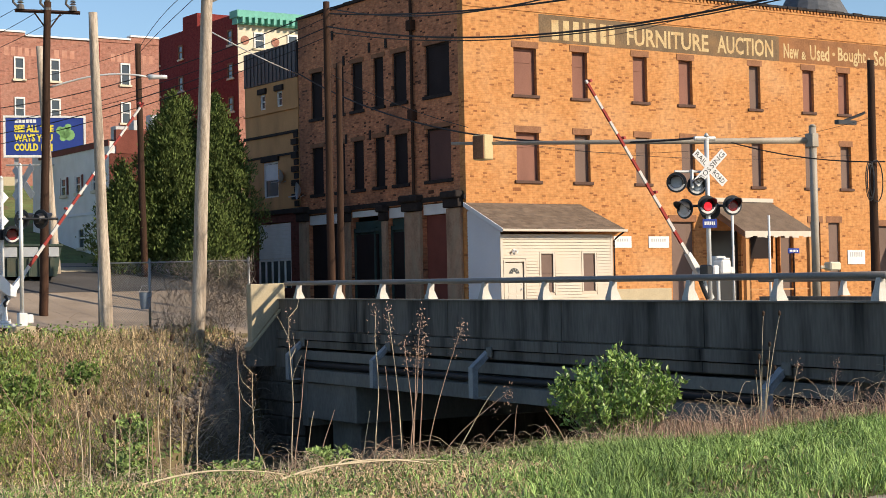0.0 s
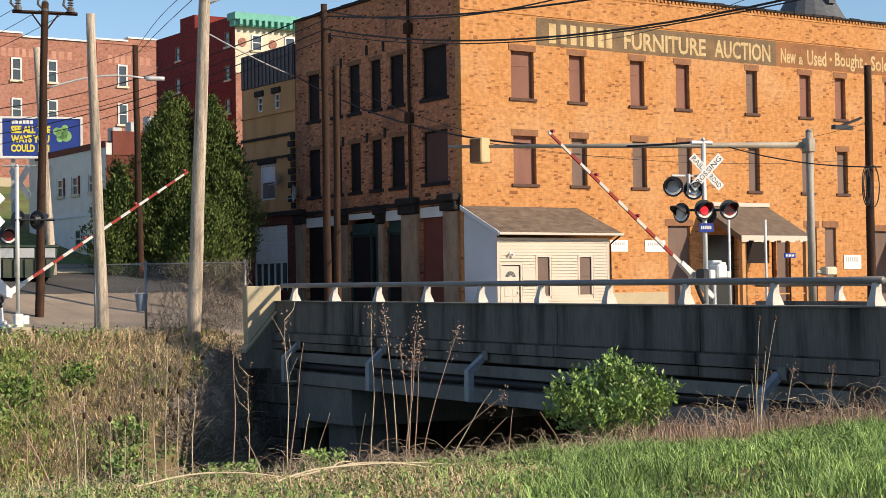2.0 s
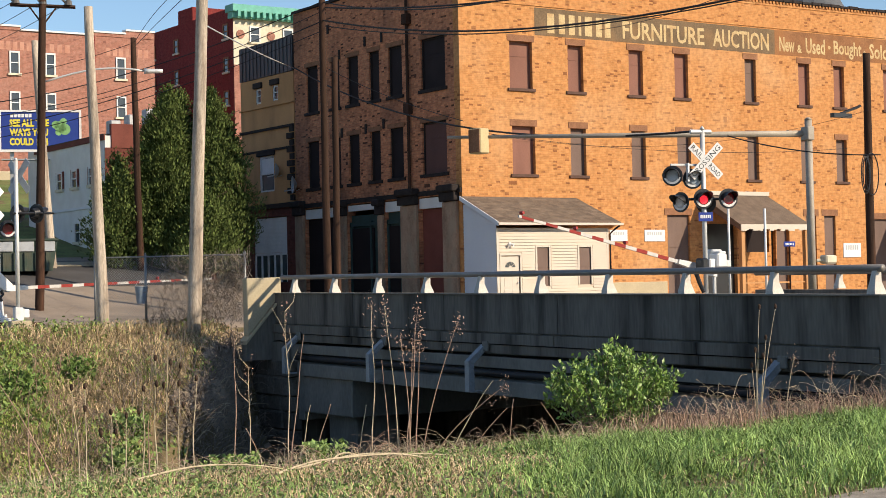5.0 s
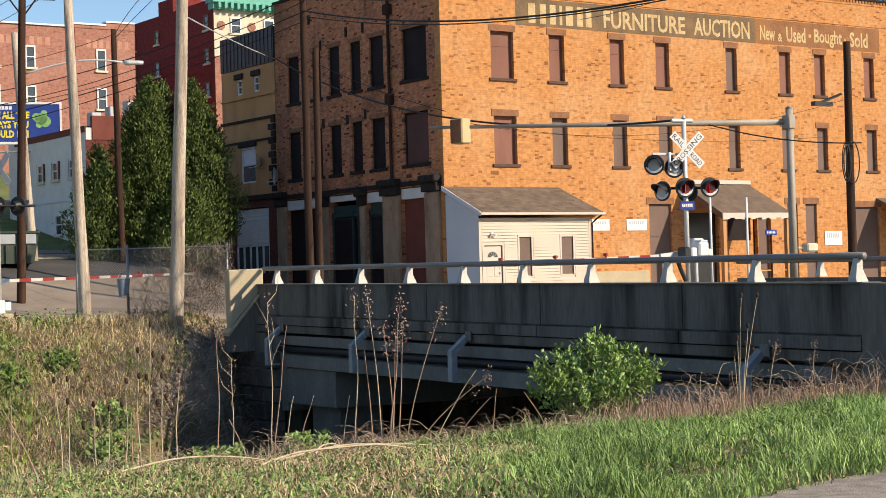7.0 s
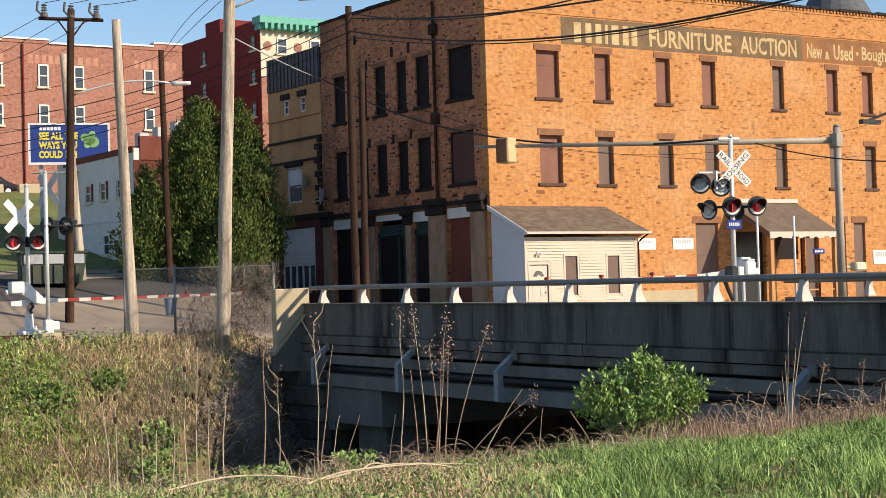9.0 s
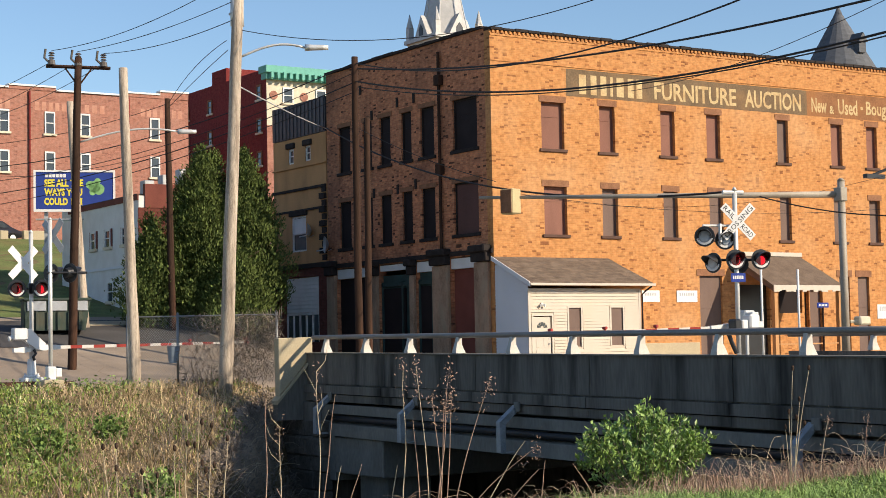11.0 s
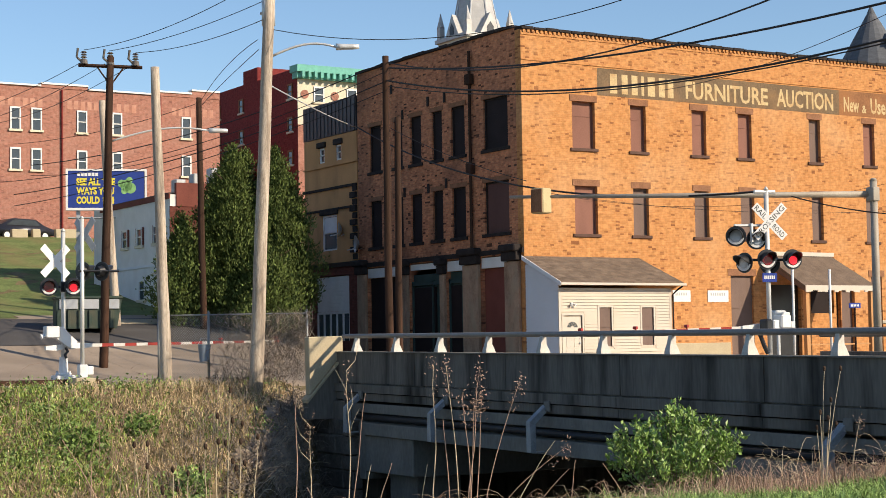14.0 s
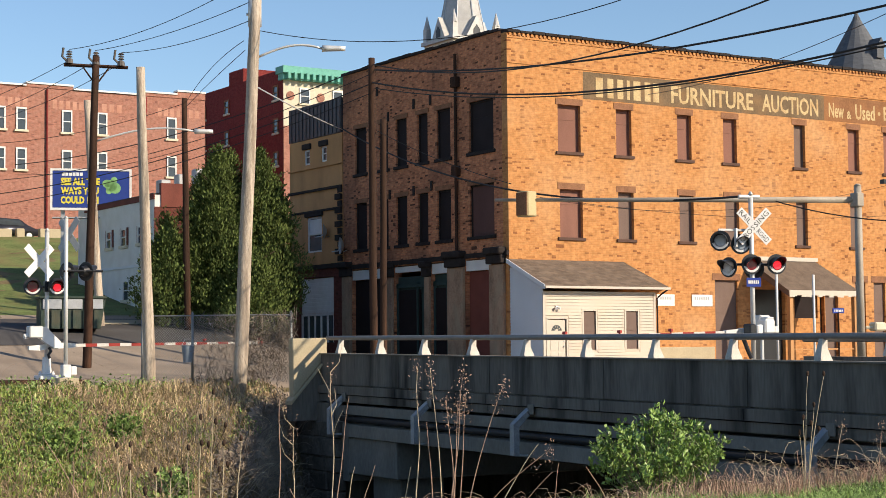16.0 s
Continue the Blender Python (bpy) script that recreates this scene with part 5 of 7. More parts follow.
# ---------------------------------------------------------------- chain-link fence
fence = thing("chain_link_fence", 0, 0, 0, "grey chain-link fence with steel posts and creeper", "fence")
FP = [(-20.03, -10.08), (-18.9, -11.1), (-17.75, -11.95), (-16.5, -12.7)]
for k, (x, y) in enumerate(FP):
    bm = bmesh.new()
    cyl(bm, (x, y, -0.2), (x, y, 2.05), 0.04, seg=8)
    cyl(bm, (x, y, 2.05), (x, y, 2.1), 0.045, 0.01, 8)
    part("post", bm, "fence", fence, "", True)
for (x0, y0), (x1, y1) in zip(FP, FP[1:]):
    bm = bmesh.new()
    cyl(bm, (x0, y0, 1.98), (x1, y1, 1.98), 0.022, seg=6)
    part("top_rail", bm, "fence", fence)
    bm = bmesh.new()
    L = math.hypot(x1 - x0, y1 - y0)
    ux, uy = (x1 - x0) / L, (y1 - y0) / L
    step = 0.075
    k = -2.0
    while k < L:
        for sgn in (1, -1):
            a0, z0_, a1, z1_ = (k, 0.05, k + 1.93, 1.98) if sgn > 0 else (k, 1.98, k + 1.93, 0.05)
            t0, t1 = max(0, (0 - a0) / (a1 - a0)), min(1, (L - a0) / (a1 - a0))
            if t1 > t0:
                p, q = a0 + (a1 - a0) * t0, a0 + (a1 - a0) * t1
                zp, zq = z0_ + (z1_ - z0_) * t0, z0_ + (z1_ - z0_) * t1
                vs = [bm.verts.new((x0 + ux * s, y0 + uy * s, zz)) for s, zz in ((p, zp - 0.004), (q, zq - 0.004), (q, zq + 0.004), (p, zp + 0.004))]
                bm.faces.new(vs)
        k += step
    part("mesh", bm, "fence", fence, "woven wire mesh")

# ---------------------------------------------------------------- crossing signals
FLASH, FLASH_AT = 0.987, 3.1       # period; a moment at which the light passes from the first to the second lamp


def lamp(parent, x, y, z, rz, glow=True, glass="lamp_glass"):
    """A crossing lamp on its arm: black round back plate, deep hood, lens; aims to its own -y."""
    bm = bmesh.new()
    cyl(bm, (0, 0.0, 0), (0, 0.02, 0), 0.275, seg=28)
    cyl(bm, (0, 0.02, 0), (0, 0.2, 0), 0.17, 0.12, 18)
    h = part("lamp", bm, "black", parent, "round black crossing lamp")
    h.matrix_basis = pose(x, y, z, 0, 0, rz)
    bm = bmesh.new()
    n = 14
    for a0, a1 in [(math.pi * (k / n * 1.3 - 0.15), math.pi * ((k + 1) / n * 1.3 - 0.15)) for k in range(n)]:
        def q(a, rr, yy):
            return bm.verts.new((rr * math.cos(a), yy, rr * math.sin(a)))
        f = lambda a: -0.06 - 0.33 * max(0.0, math.sin(a)) ** 0.6 if math.sin(a) > 0 else -0.05
        bm.faces.new((q(a0, 0.185, -0.002), q(a1, 0.185, -0.002), q(a1, 0.175, f(a1)), q(a0, 0.175, f(a0))))
        bm.faces.new((q(a0, 0.20, -0.002), q(a1, 0.20, -0.002), q(a1, 0.19, f(a1)), q(a0, 0.19, f(a0))))
        bm.faces.new((q(a0, 0.175, f(a0)), q(a1, 0.175, f(a1)), q(a1, 0.19, f(a1)), q(a0, 0.19, f(a0))))
    part("hood", bm, "black", h)
    bm = bmesh.new()
    cyl(bm, (0, -0.004, 0), (0, -0.02, 0), 0.17, 0.155, 20)
    part("lens_ring", bm, "red_lens" if glow else glass, h)
    # white crescent modelled in place of the bright reflection below the lens
    bm = bmesh.new()
    n = 12
    for k in range(n):
        a0, a1 = math.pi * (1.08 + 0.84 * k / n), math.pi * (1.08 + 0.84 * (k + 1) / n)
        prism(bm, [(0.165 * math.cos(a0), 0.165 * math.sin(a0)), (0.225 * math.cos(a0), 0.225 * math.sin(a0)), (0.225 * math.cos(a1), 0.225 * math.sin(a1)), (0.165 * math.cos(a1), 0.165 * math.sin(a1))], "y", -0.03, -0.003)
    part("rim", bm, "white", h, "pale crescent standing for the reflection below the lens")
    # turning disc added to imitate flashing: one face glows, the other is dark
    bm = bmesh.new()
    cyl(bm, (0, -0.012, 0), (0, -0.002, 0), 0.115, seg=20)
    for f in bm.faces:
        f.material_index = 0 if f.calc_center_median().y < -0.006 else 1
    fl = part("flasher", bm, "red_glow" if glow else glass, h)
    fl.data.materials.append(M["red_lens"])
    fl.matrix_basis = pose(0, -0.035, -0.02)
    return h, fl


def crossbuck(parent, x, y, z, rz, front=True, lettered=True):
    a = None
    for k, ang in enumerate((45, -45)):
        bm = bmesh.new()
        box(bm, -0.61, 0.61, -0.006, 0.006, -0.115, 0.115)
        b = part("crossbuck_blade", bm, "white" if front else "steel_grey", parent, "white crossbuck board" if front else "grey back of a crossbuck board")
        b.matrix_basis = pose(x, y, z, 0, 0, rz) @ pose(0, -0.014 * k, 0, 0, ang, 0)
        if front and lettered:
            words = (("RAIL", -0.56, -0.15), ("ROAD", 0.15, 0.56)) if k == 0 else (("CROSSING", -0.56, 0.56),)
            for w, u0, u1 in words:
                if k == 0:
                    bm = bmesh.new()
                    text_mesh(bm, w, u0, -0.006, -0.07, 0.14, u1 - u0, depth=0.003)
                    part("letters", bm, "black", b)
                else:
                    for ww, p0, p1 in (("CROS", -0.56, -0.02), ("SING", 0.02, 0.56)):
                        bm = bmesh.new()
                        text_mesh(bm, ww, p0, -0.006, -0.07, 0.14, p1 - p0, depth=0.003)
                        part("letters", bm, "black", b)


def gate_signal(x, y, z, face, arm_to, label, top, high, low):
    """A crossing signal with its gate: mast, crossbuck, lamps both ways, mechanism and the arm on a pivot."""
    g = thing("crossing_signal", x, y, z, label, "railroad signal", "crossing signals")
    bm = bmesh.new()
    cyl(bm, (0, 0, 0.3), (0, 0, top), 0.065, seg=12)
    cyl(bm, (0, 0, top), (0, 0, top + 0.1), 0.08, 0.02, 12)
    part("mast", bm, "alu", g, "", True)
    bm = bmesh.new()
    box(bm, -0.3, 0.3, -0.3, 0.3, -0.4, 0.06, 0.02)
    box(bm, -0.2, 0.2, -0.2, 0.2, 0.06, 0.14, 0.03)
    cyl(bm, (0, 0, 0.14), (0, 0, 0.62), 0.15, 0.12, 12)
    for u, v in ((-0.15, -0.15), (0.15, -0.15), (0.15, 0.15), (-0.15, 0.15)):
        cyl(bm, (u, v, 0.14), (u, v, 0.19), 0.03, seg=6)
    part("base", bm, "white", g)
    crossbuck(g, 0.02 if x > -15 else -0.28, -0.09, high, face if x > -15 else face + 26, True, x > -15)
    m = pose(0, 0, 0, 0, 0, face)
    lamps = []
    for u in (-0.12, 0.62) if x > -15 else (-0.44, 0.28):
        p = m @ Vector((u, -0.22, low))
        lamps.append(lamp(g, p.x, p.y, p.z, face))
    bm = bmesh.new()
    a, b = m @ Vector((-0.5, 0, low)), m @ Vector((0.6, 0, low))
    tube(bm, [a, b], 0.035, 8)
    box(bm, -0.09, 0.09, -0.09, 0.09, low - 0.15, low + 0.17, 0.02)
    part("lamp_bracket", bm, "black", g)
    # mechanism: case, counterweights, pivot
    bm = bmesh.new()
    s = arm_to
    if s < 0:
        box(bm, 0.12, 0.48, -0.36, 0.0, 1.36, 1.74, 0.04)
        box(bm, 0.2, 0.46, -0.33, -0.03, 1.74, 1.8, 0.02)
        box(bm, -0.1, 0.12, -0.28, -0.05, 1.28, 1.6, 0.03)
    else:
        prism(bm, [(-0.38, 1.5), (-0.1, 1.52), (0.1, 1.3), (0.34, 1.08), (0.32, 0.86), (0.08, 0.9), (-0.34, 1.2)], "y", -0.28, -0.07)
        cyl(bm, (-0.6, -0.2, 1.26), (-0.76, -0.2, 1.22), 0.08, seg=10)
    mech = part("mechanism", bm, "white", g, "white gate mechanism case")
    bm = bmesh.new()
    if s < 0:
        box(bm, 0.49, 0.68, -0.3, -0.05, 1.36, 1.56, 0.03)
    else:
        box(bm, -0.66, -0.24, -0.4, -0.06, 1.18, 1.54, 0.03)
    part("junction_box", bm, "alu", g)
    bm = bmesh.new()
    if s < 0:
        box(bm, -0.34, -0.1, -0.25, 0.05, 1.25, 1.62, 0.04)
        tube(bm, [(-0.3, 0.1, 1.3), (-0.18, 0.05, 0.95), (-0.08, 0.0, 0.7)], 0.06, 8)
    else:
        tube(bm, [(0.0, -0.2, 0.9), (0.06, -0.22, 0.78), (-0.02, -0.2, 0.68), (0.03, -0.18, 0.58)], 0.045, 8)
    part("cable_duct", bm, "black", mech, "black cable and bracket")
    return g, lamps


def gate_arm(parent, length, s):
    """The striped arm under its signal; along its own +x, lying at rest."""
    bm = bmesh.new()
    cyl(bm, (0, -0.16, 0), (0, 0.16, 0), 0.11, seg=14)
    prism(bm, [(0.0, -0.1), (0.7, -0.06), (0.7, 0.06), (0.0, 0.1)], "y", -0.07, 0.07)
    prism(bm, [(-0.85, -0.12), (-0.5, -0.14), (0.0, -0.06), (0.0, 0.06), (-0.5, 0.03), (-0.85, 0.0)], "y", -0.05, 0.05)
    arm = part("gate_arm", bm, "alu", parent, "red and white striped gate arm")
    x, k = 0.66, 0
    while x < length - 0.05:
        e = min(x + 0.405, length)
        h0, h1 = 0.052 - 0.02 * x / length, 0.052 - 0.02 * e / length
        bm = bmesh.new()
        prism(bm, [(x, -h0), (e, -h1), (e, h1), (x, h0)], "y", -0.025, 0.025)
        part("stripe", bm, "arm_red" if k % 2 else "arm_white", arm, "red reflective stripe" if k % 2 else "")
        x, k = e, k + 1
    for u in (0.42, 0.7, 0.985):
        bm = bmesh.new()
        cyl(bm, (u * length, 0, 0.03), (u * length, 0, 0.1), 0.025, seg=8)
        cyl(bm, (u * length, -0.06, 0.11), (u * length, 0.06, 0.11), 0.04, seg=10)
        part("arm_lamp", bm, "red", arm, "small red arm lamp")
    return arm


FACE = -18                                          # the lamps look towards the camera's side of the street
sig_right, lamps_right = gate_signal(-7.68, -22.63, -0.08, FACE, -1, "crossing signal with crossbuck, red lamps and gate beside the bridge", 5.1, 4.25, 3.22)
arm_right = gate_arm(sig_right, 6.42, -1)
sig_left, lamps_left = gate_signal(-21.93, -7.23, 0.2, FACE + 4, 1, "crossing signal with red lamps and gate at the side street", 4.4, 3.5, 2.72)
arm_left = gate_arm(sig_left, 7.75, 1)
# second pair of lamps and a blue sign on the right signal
for u, v, z, rz in ((-0.95, -0.1, 3.85, FACE - 30), (-0.26, 0.12, 3.78, FACE - 8), (-0.64, 0.1, 3.15, FACE - 62), (0.2, 0.3, 3.12, FACE + 150)):
    p = pose(0, 0, 0, 0, 0, FACE) @ Vector((u, v, z))
    hd, _ = lamp(sig_right, p.x, p.y, p.z, rz, False, "hood_white" if u == -0.64 else "lamp_glass")
bm = bmesh.new()
m_ = pose(0, 0, 0, 0, 0, FACE)
tube(bm, [m_ @ Vector((-0.95, 0, 4.15)), m_ @ Vector((0.1, 0.1, 4.15))], 0.035, 6)
tube(bm, [m_ @ Vector((-0.45, 0, 3.7)), m_ @ Vector((-0.45, 0, 4.2))], 0.05, 6)
part("lamp_bracket", bm, "alu", sig_right)
bm = bmesh.new()
box(bm, -0.21, 0.21, -0.1, -0.085, 2.62, 2.86)
bs = part("blue_sign", bm, "blue_sign", sig_right, "small blue notice with pale writing")
bs.matrix_basis = pose(0, 0, 0, 0, 0, FACE)
bm = bmesh.new()
bars(bm, -0.16, 0.16, 2.70, 2.79, -0.1, 6, 0.7)
part("writing", bm, "white", bs)
bm = bmesh.new()
tube(bm, [m_ @ Vector((-0.35, 0, 5.05)), m_ @ Vector((0.25, 0, 5.05))], 0.06, 8)
part("cap_bar", bm, "alu", sig_right)

# mast with the reversed crossbuck
back = thing("crossing_signal", -22.49, -10.45, 0.0, "slim white signal mast with a crossbuck seen from behind", "railroad signal", "crossing signals")
bm = bmesh.new()
cyl(bm, (0, 0, 0.3), (0, 0, 4.75), 0.06, seg=12)
cyl(bm, (0, 0, 4.75), (0, 0, 4.82), 0.07, 0.02, 12)
part("mast", bm, "alu", back, "", True)
bm = bmesh.new()
box(bm, -0.3, 0.3, -0.3, 0.3, -0.2, 0.22, 0.03)
part("footing", bm, "concrete_pale", back)
bm = bmesh.new()
box(bm, -0.12, 0.12, -0.12, 0.12, 0.22, 0.6, 0.02)
box(bm, 0.12, 0.3, -0.1, 0.1, 0.3, 0.55, 0.02)
part("base", bm, "white", back)
crossbuck(back, 0.12, 0.12, 4.3, 106, False)
for u in (0.1, 0.6):
    hd, _ = lamp(back, u, 0.2 - 0.3 * u, 3.25, 118, False)
    for ch in hd.children:
        if ch.name.startswith("lens") or ch.name.startswith("flasher"):
            ch.data.materials[0] = M["hood_white"]
bm = bmesh.new()
tube(bm, [(-0.1, 0, 3.25), (1.0, -0.25, 3.25)], 0.035, 8)
part("lamp_bracket", bm, "black", back)

# cantilever with the overhead box
cant = thing("cantilever_mast", -2.78, -21.84, 0.0, "grey steel cantilever mast over the street", "signal mast")
bm = bmesh.new()
cyl(bm, (0, 0, -0.2), (0, 0, 5.55), 0.12, 0.105, 18)
cyl(bm, (0, 0, 5.55), (0, 0, 5.62), 0.12, 0.05, 18)
box(bm, -0.25, 0.25, -0.25, 0.25, -0.2, 0.05, 0.02)
part("post", bm, "steel_weathered", cant, "", True)
bm = bmesh.new()
e = Vector((-10.86 + 2.78, -15.0 + 21.84, 5.37))
tube(bm, [(0, 0, 5.15), e * 0.5 + Vector((0, 0, 2.58)), e], (0.095, 0.045), 12)
part("arm", bm, "steel_weathered", cant, "tapered steel arm", True)
bm = bmesh.new()
box(bm, -0.17, 0.1, -0.15, 0.15, 4.95, 5.35, 0.02)
part("clamp", bm, "steel_weathered", cant)
bm = bmesh.new()
c = e * 0.91
box(bm, -0.2, 0.2, -0.24, 0.24, 4.85, 5.6, 0.03)
hb = part("overhead_signal", bm, "signal_cream", cant, "cream overhead signal case with a dark face")
hb.matrix_basis = pose(c.x, c.y, 0, 0, 0, 12)
bm = bmesh.new()
box(bm, -0.23, -0.202, -0.22, 0.22, 4.88, 5.57, 0.01)
part("face_plate", bm, "lintel", hb)
bm = bmesh.new()
box(bm, 0.3, 0.75, -0.3, 0.0, 1.35, 1.6, 0.04)
tube(bm, [(0.15, -0.05, 1.45), (0.35, -0.15, 1.45)], 0.05)
part("side_lamp", bm, "cream_stone", cant)

# silver cabinet by the right signal and a small street sign
cab = thing("control_cabinet", -6.5, -21.7, 0.0, "silver signal control cabinet", "cabinet")
bm = bmesh.new()
box(bm, -0.2, 0.2, -0.16, 0.16, 1.2, 1.8, 0.04)
part("case", bm, "alu", cab)
bm = bmesh.new()
cyl(bm, (0, 0, 0), (0, 0, 1.2), 0.05, seg=8)
part("stand", bm, "alu", cab)
for u, v in ((-1.0, -16.55), (0.53, -16.65)):
    b_ = thing("steel_bollard_pole", u, v, 0, "thin white steel pole in the lot", "pole", "thin poles in the lot")
    bm = bmesh.new()
    cyl(bm, (0, 0, 0), (0, 0, 3.25), 0.04, seg=8)
    part("tube", bm, "white", b_, "", True)
ss = thing("street_sign", 1.79, -16.49, 0, "small blue street sign on a dark post", "street sign")
bm = bmesh.new()
cyl(bm, (0, 0, 0), (0, 0, 2.05), 0.03, seg=8)
part("post", bm, "wood_dark", ss)
bm = bmesh.new()
box(bm, -0.26, 0.26, -0.02, 0.02, 2.0, 2.17, 0.01)
pl = part("plate", bm, "blue_sign", ss)
bm = bmesh.new()
bars(bm, -0.2, 0.2, 2.05, 2.12, -0.021, 6, 0.6)
part("writing", bm, "white", pl)

# dumpster on the slope
dump = thing("dumpster", -15.2, 9.3, height(-15.2, 9.3), "dark green ribbed steel dumpster", "dumpster", rz=-14)
bm = bmesh.new()
prism(bm, [(-1.3, 0.1), (1.1, 0.1), (1.3, 1.3), (-1.3, 1.3)], "y", -0.8, 0.8)
body = part("body", bm, "dumpster", dump)
for k in range(6):
    bm = bmesh.new()
    box(bm, -1.28 + k * 0.42, -1.16 + k * 0.42, -0.88, -0.801, 0.1, 0.85, 0.01)
    part("rib", bm, "dumpster", body)
bm = bmesh.new()
box(bm, -1.34, 1.34, -0.88, 0.86, 1.3, 1.4, 0.02)
part("rim", bm, "dumpster", dump)
bm = bmesh.new()
for k in range(3):
    box(bm, -1.2 + k * 0.82, -0.45 + k * 0.82, -0.86, -0.802, 0.88, 1.28, 0.02)
part("upper_panel", bm, "steel_grey", dump, "pale grey upper panels")


# bucket hung on the fence
pail = thing("bucket", -18.99, -11.0, 0.62, "dented grey-blue plastic bucket hung on the fence", "bucket")
bm = bmesh.new()
cyl(bm, (0, 0, 0), (0, 0, 0.5), 0.14, 0.19, 16, False)
cyl(bm, (0, 0, 0.01), (0, 0, 0.03), 0.14, seg=16)
part("body", bm, "bucket", pail, "", True)
bm = bmesh.new()
tube(bm, [(0.19 * math.cos(k * math.tau / 16), 0.19 * math.sin(k * math.tau / 16), 0.5) for k in range(17)], 0.015, 6)
part("rim", bm, "steel_grey", pail)
bm = bmesh.new()
tube(bm, [(-0.19, 0, 0.5), (-0.1, 0, 0.68), (0.1, 0, 0.68), (0.19, 0, 0.5)], 0.01, 5)
part("handle", bm, "steel_grey", pail)
# pale blocks along the top of the slope
for x, y, w in ((-6.46, 45.6, 1.0), (-3.22, 45.6, 1.9), (-5.4, 45.6, 0.5)):
    blk = thing("concrete_block", x, y, height(x, y), "pale concrete barrier block at the top of the slope", "barrier", "barrier blocks")
    bm = bmesh.new()
    prism(bm, [(-0.25, -0.2), (0.25, -0.2), (0.18, 0.55), (-0.18, 0.55)], "x", -w / 2, w / 2)
    bmesh.ops.bevel(bm, geom=list(bm.edges), offset=0.03, segments=1, affect="EDGES")
    part("block", bm, "concrete_pale", blk)

# parked car at the top of the hill
car = thing("parked_car", -5.6, 48.3, height(-5.6, 48.3) - 0.25, "dark saloon car parked before the red building", "car", rz=12)
bm = bmesh.new()
prism(bm, [(-2.1, 0.35), (2.1, 0.35), (2.15, 0.75), (1.3, 0.92), (0.75, 1.36), (-0.9, 1.4), (-1.7, 0.95), (-2.15, 0.85)], "y", -0.85, 0.85)
bmesh.ops.bevel(bm, geom=list(bm.edges), offset=0.06, segments=2, affect="EDGES")
part("body", bm, "car_paint", car, "", True)
bm = bmesh.new()
for y in (-0.86, 0.86):
    prism(bm, [(1.05, 0.95), (0.66, 1.3), (-0.8, 1.33), (-1.4, 0.97)], "y", y - 0.01, y + 0.01)
part("side_window", bm, "glass", car)
for x in (-1.35, 1.35):
    for y in (-0.8, 0.8):
        bm = bmesh.new()
        cyl(bm, (x, y - 0.1, 0.32), (x, y + 0.1, 0.32), 0.32, seg=16)
        w = part("wheel", bm, "tyre", car)
        bm = bmesh.new()
        cyl(bm, (x, y - 0.11, 0.32), (x, y + 0.11, 0.32), 0.2, seg=12)
        part("rim", bm, "alu", w)


# ---------------------------------------------------------------- overhead wires
WIRES = (
    ((-17.94, 1.96, 11.94), (-17.97, -10.98, 11.50), 0.25, 0.012), ((-17.09, 1.65, 11.92), (-17.85, -12.70, 11.02), 0.18, 0.012),
    ((-16.21, 1.31, 11.87), (-17.83, -12.71, 10.49), 0.20, 0.012), ((-18.07, 2.01, 11.46), (-16.66, 25.66, 12.49), 0.30, 0.012),
    ((-17.24, 1.71, 11.44), (-15.65, 25.38, 12.10), 0.30, 0.012), ((-16.34, 1.36, 11.41), (-14.13, 24.93, 12.27), 0.30, 0.012),
    ((-17.97, -12.64, 9.90), (-10.02, 9.56, 11.59), -0.25, 0.012), ((-17.94, -12.65, 9.62), (-10.02, 9.57, 11.37), -0.05, 0.012),
    ((-17.55, -12.84, 10.20), (-13.80, -25.26, 9.32), 0.65, 0.012),
    ((-8.96, -4.40, 11.20), (-14.15, 19.69, 9.66), 0.62, 0.020), ((-8.97, -4.39, 10.50), (-14.87, 19.92, 8.29), 0.58, 0.020),
    ((-8.94, -4.41, 10.17), (-14.87, 19.92, 7.76), 0.50, 0.016), ((-8.97, -4.39, 10.85), (-15.59, 20.14, 8.85), 0.78, 0.014),
    ((-10.02, 9.56, 11.54), (-14.87, 19.92, 10.64), 0.30, 0.012), ((-10.03, 9.57, 9.55), (-14.15, 19.69, 9.18), 0.30, 0.012),
    ((-8.97, -4.39, 10.54), (-11.84, -32.67, 7.45), 0.83, 0.030), ((-8.93, -4.42, 11.19), (-14.06, -30.35, 8.33), 0.83, 0.022),
    ((-8.88, -4.45, 10.99), (-11.82, -32.69, 8.21), 0.55, 0.030), ((-8.87, -4.45, 10.33), (-11.84, -32.67, 7.36), 0.75, 0.018),
    ((-0.82, -10.04, 9.95), (-9.32, -29.49, 8.75), 0.30, 0.010), ((-0.18, 13.61, 11.49), (-7.70, -22.61, 5.00), 1.23, 0.034),
    ((-8.82, -4.48, 8.80), (-9.30, -13.65, 6.04), 0.15, 0.012), ((-4.57, -20.06, 5.24), (-5.17, -26.63, 4.10), 0.18, 0.018),
    ((-10.30, -15.38, 5.55), (5.33, -15.88, 5.42), 0.35, 0.008), ((-3.92, -7.65, 6.32), (5.87, -16.47, 6.73), 0.80, 0.007))


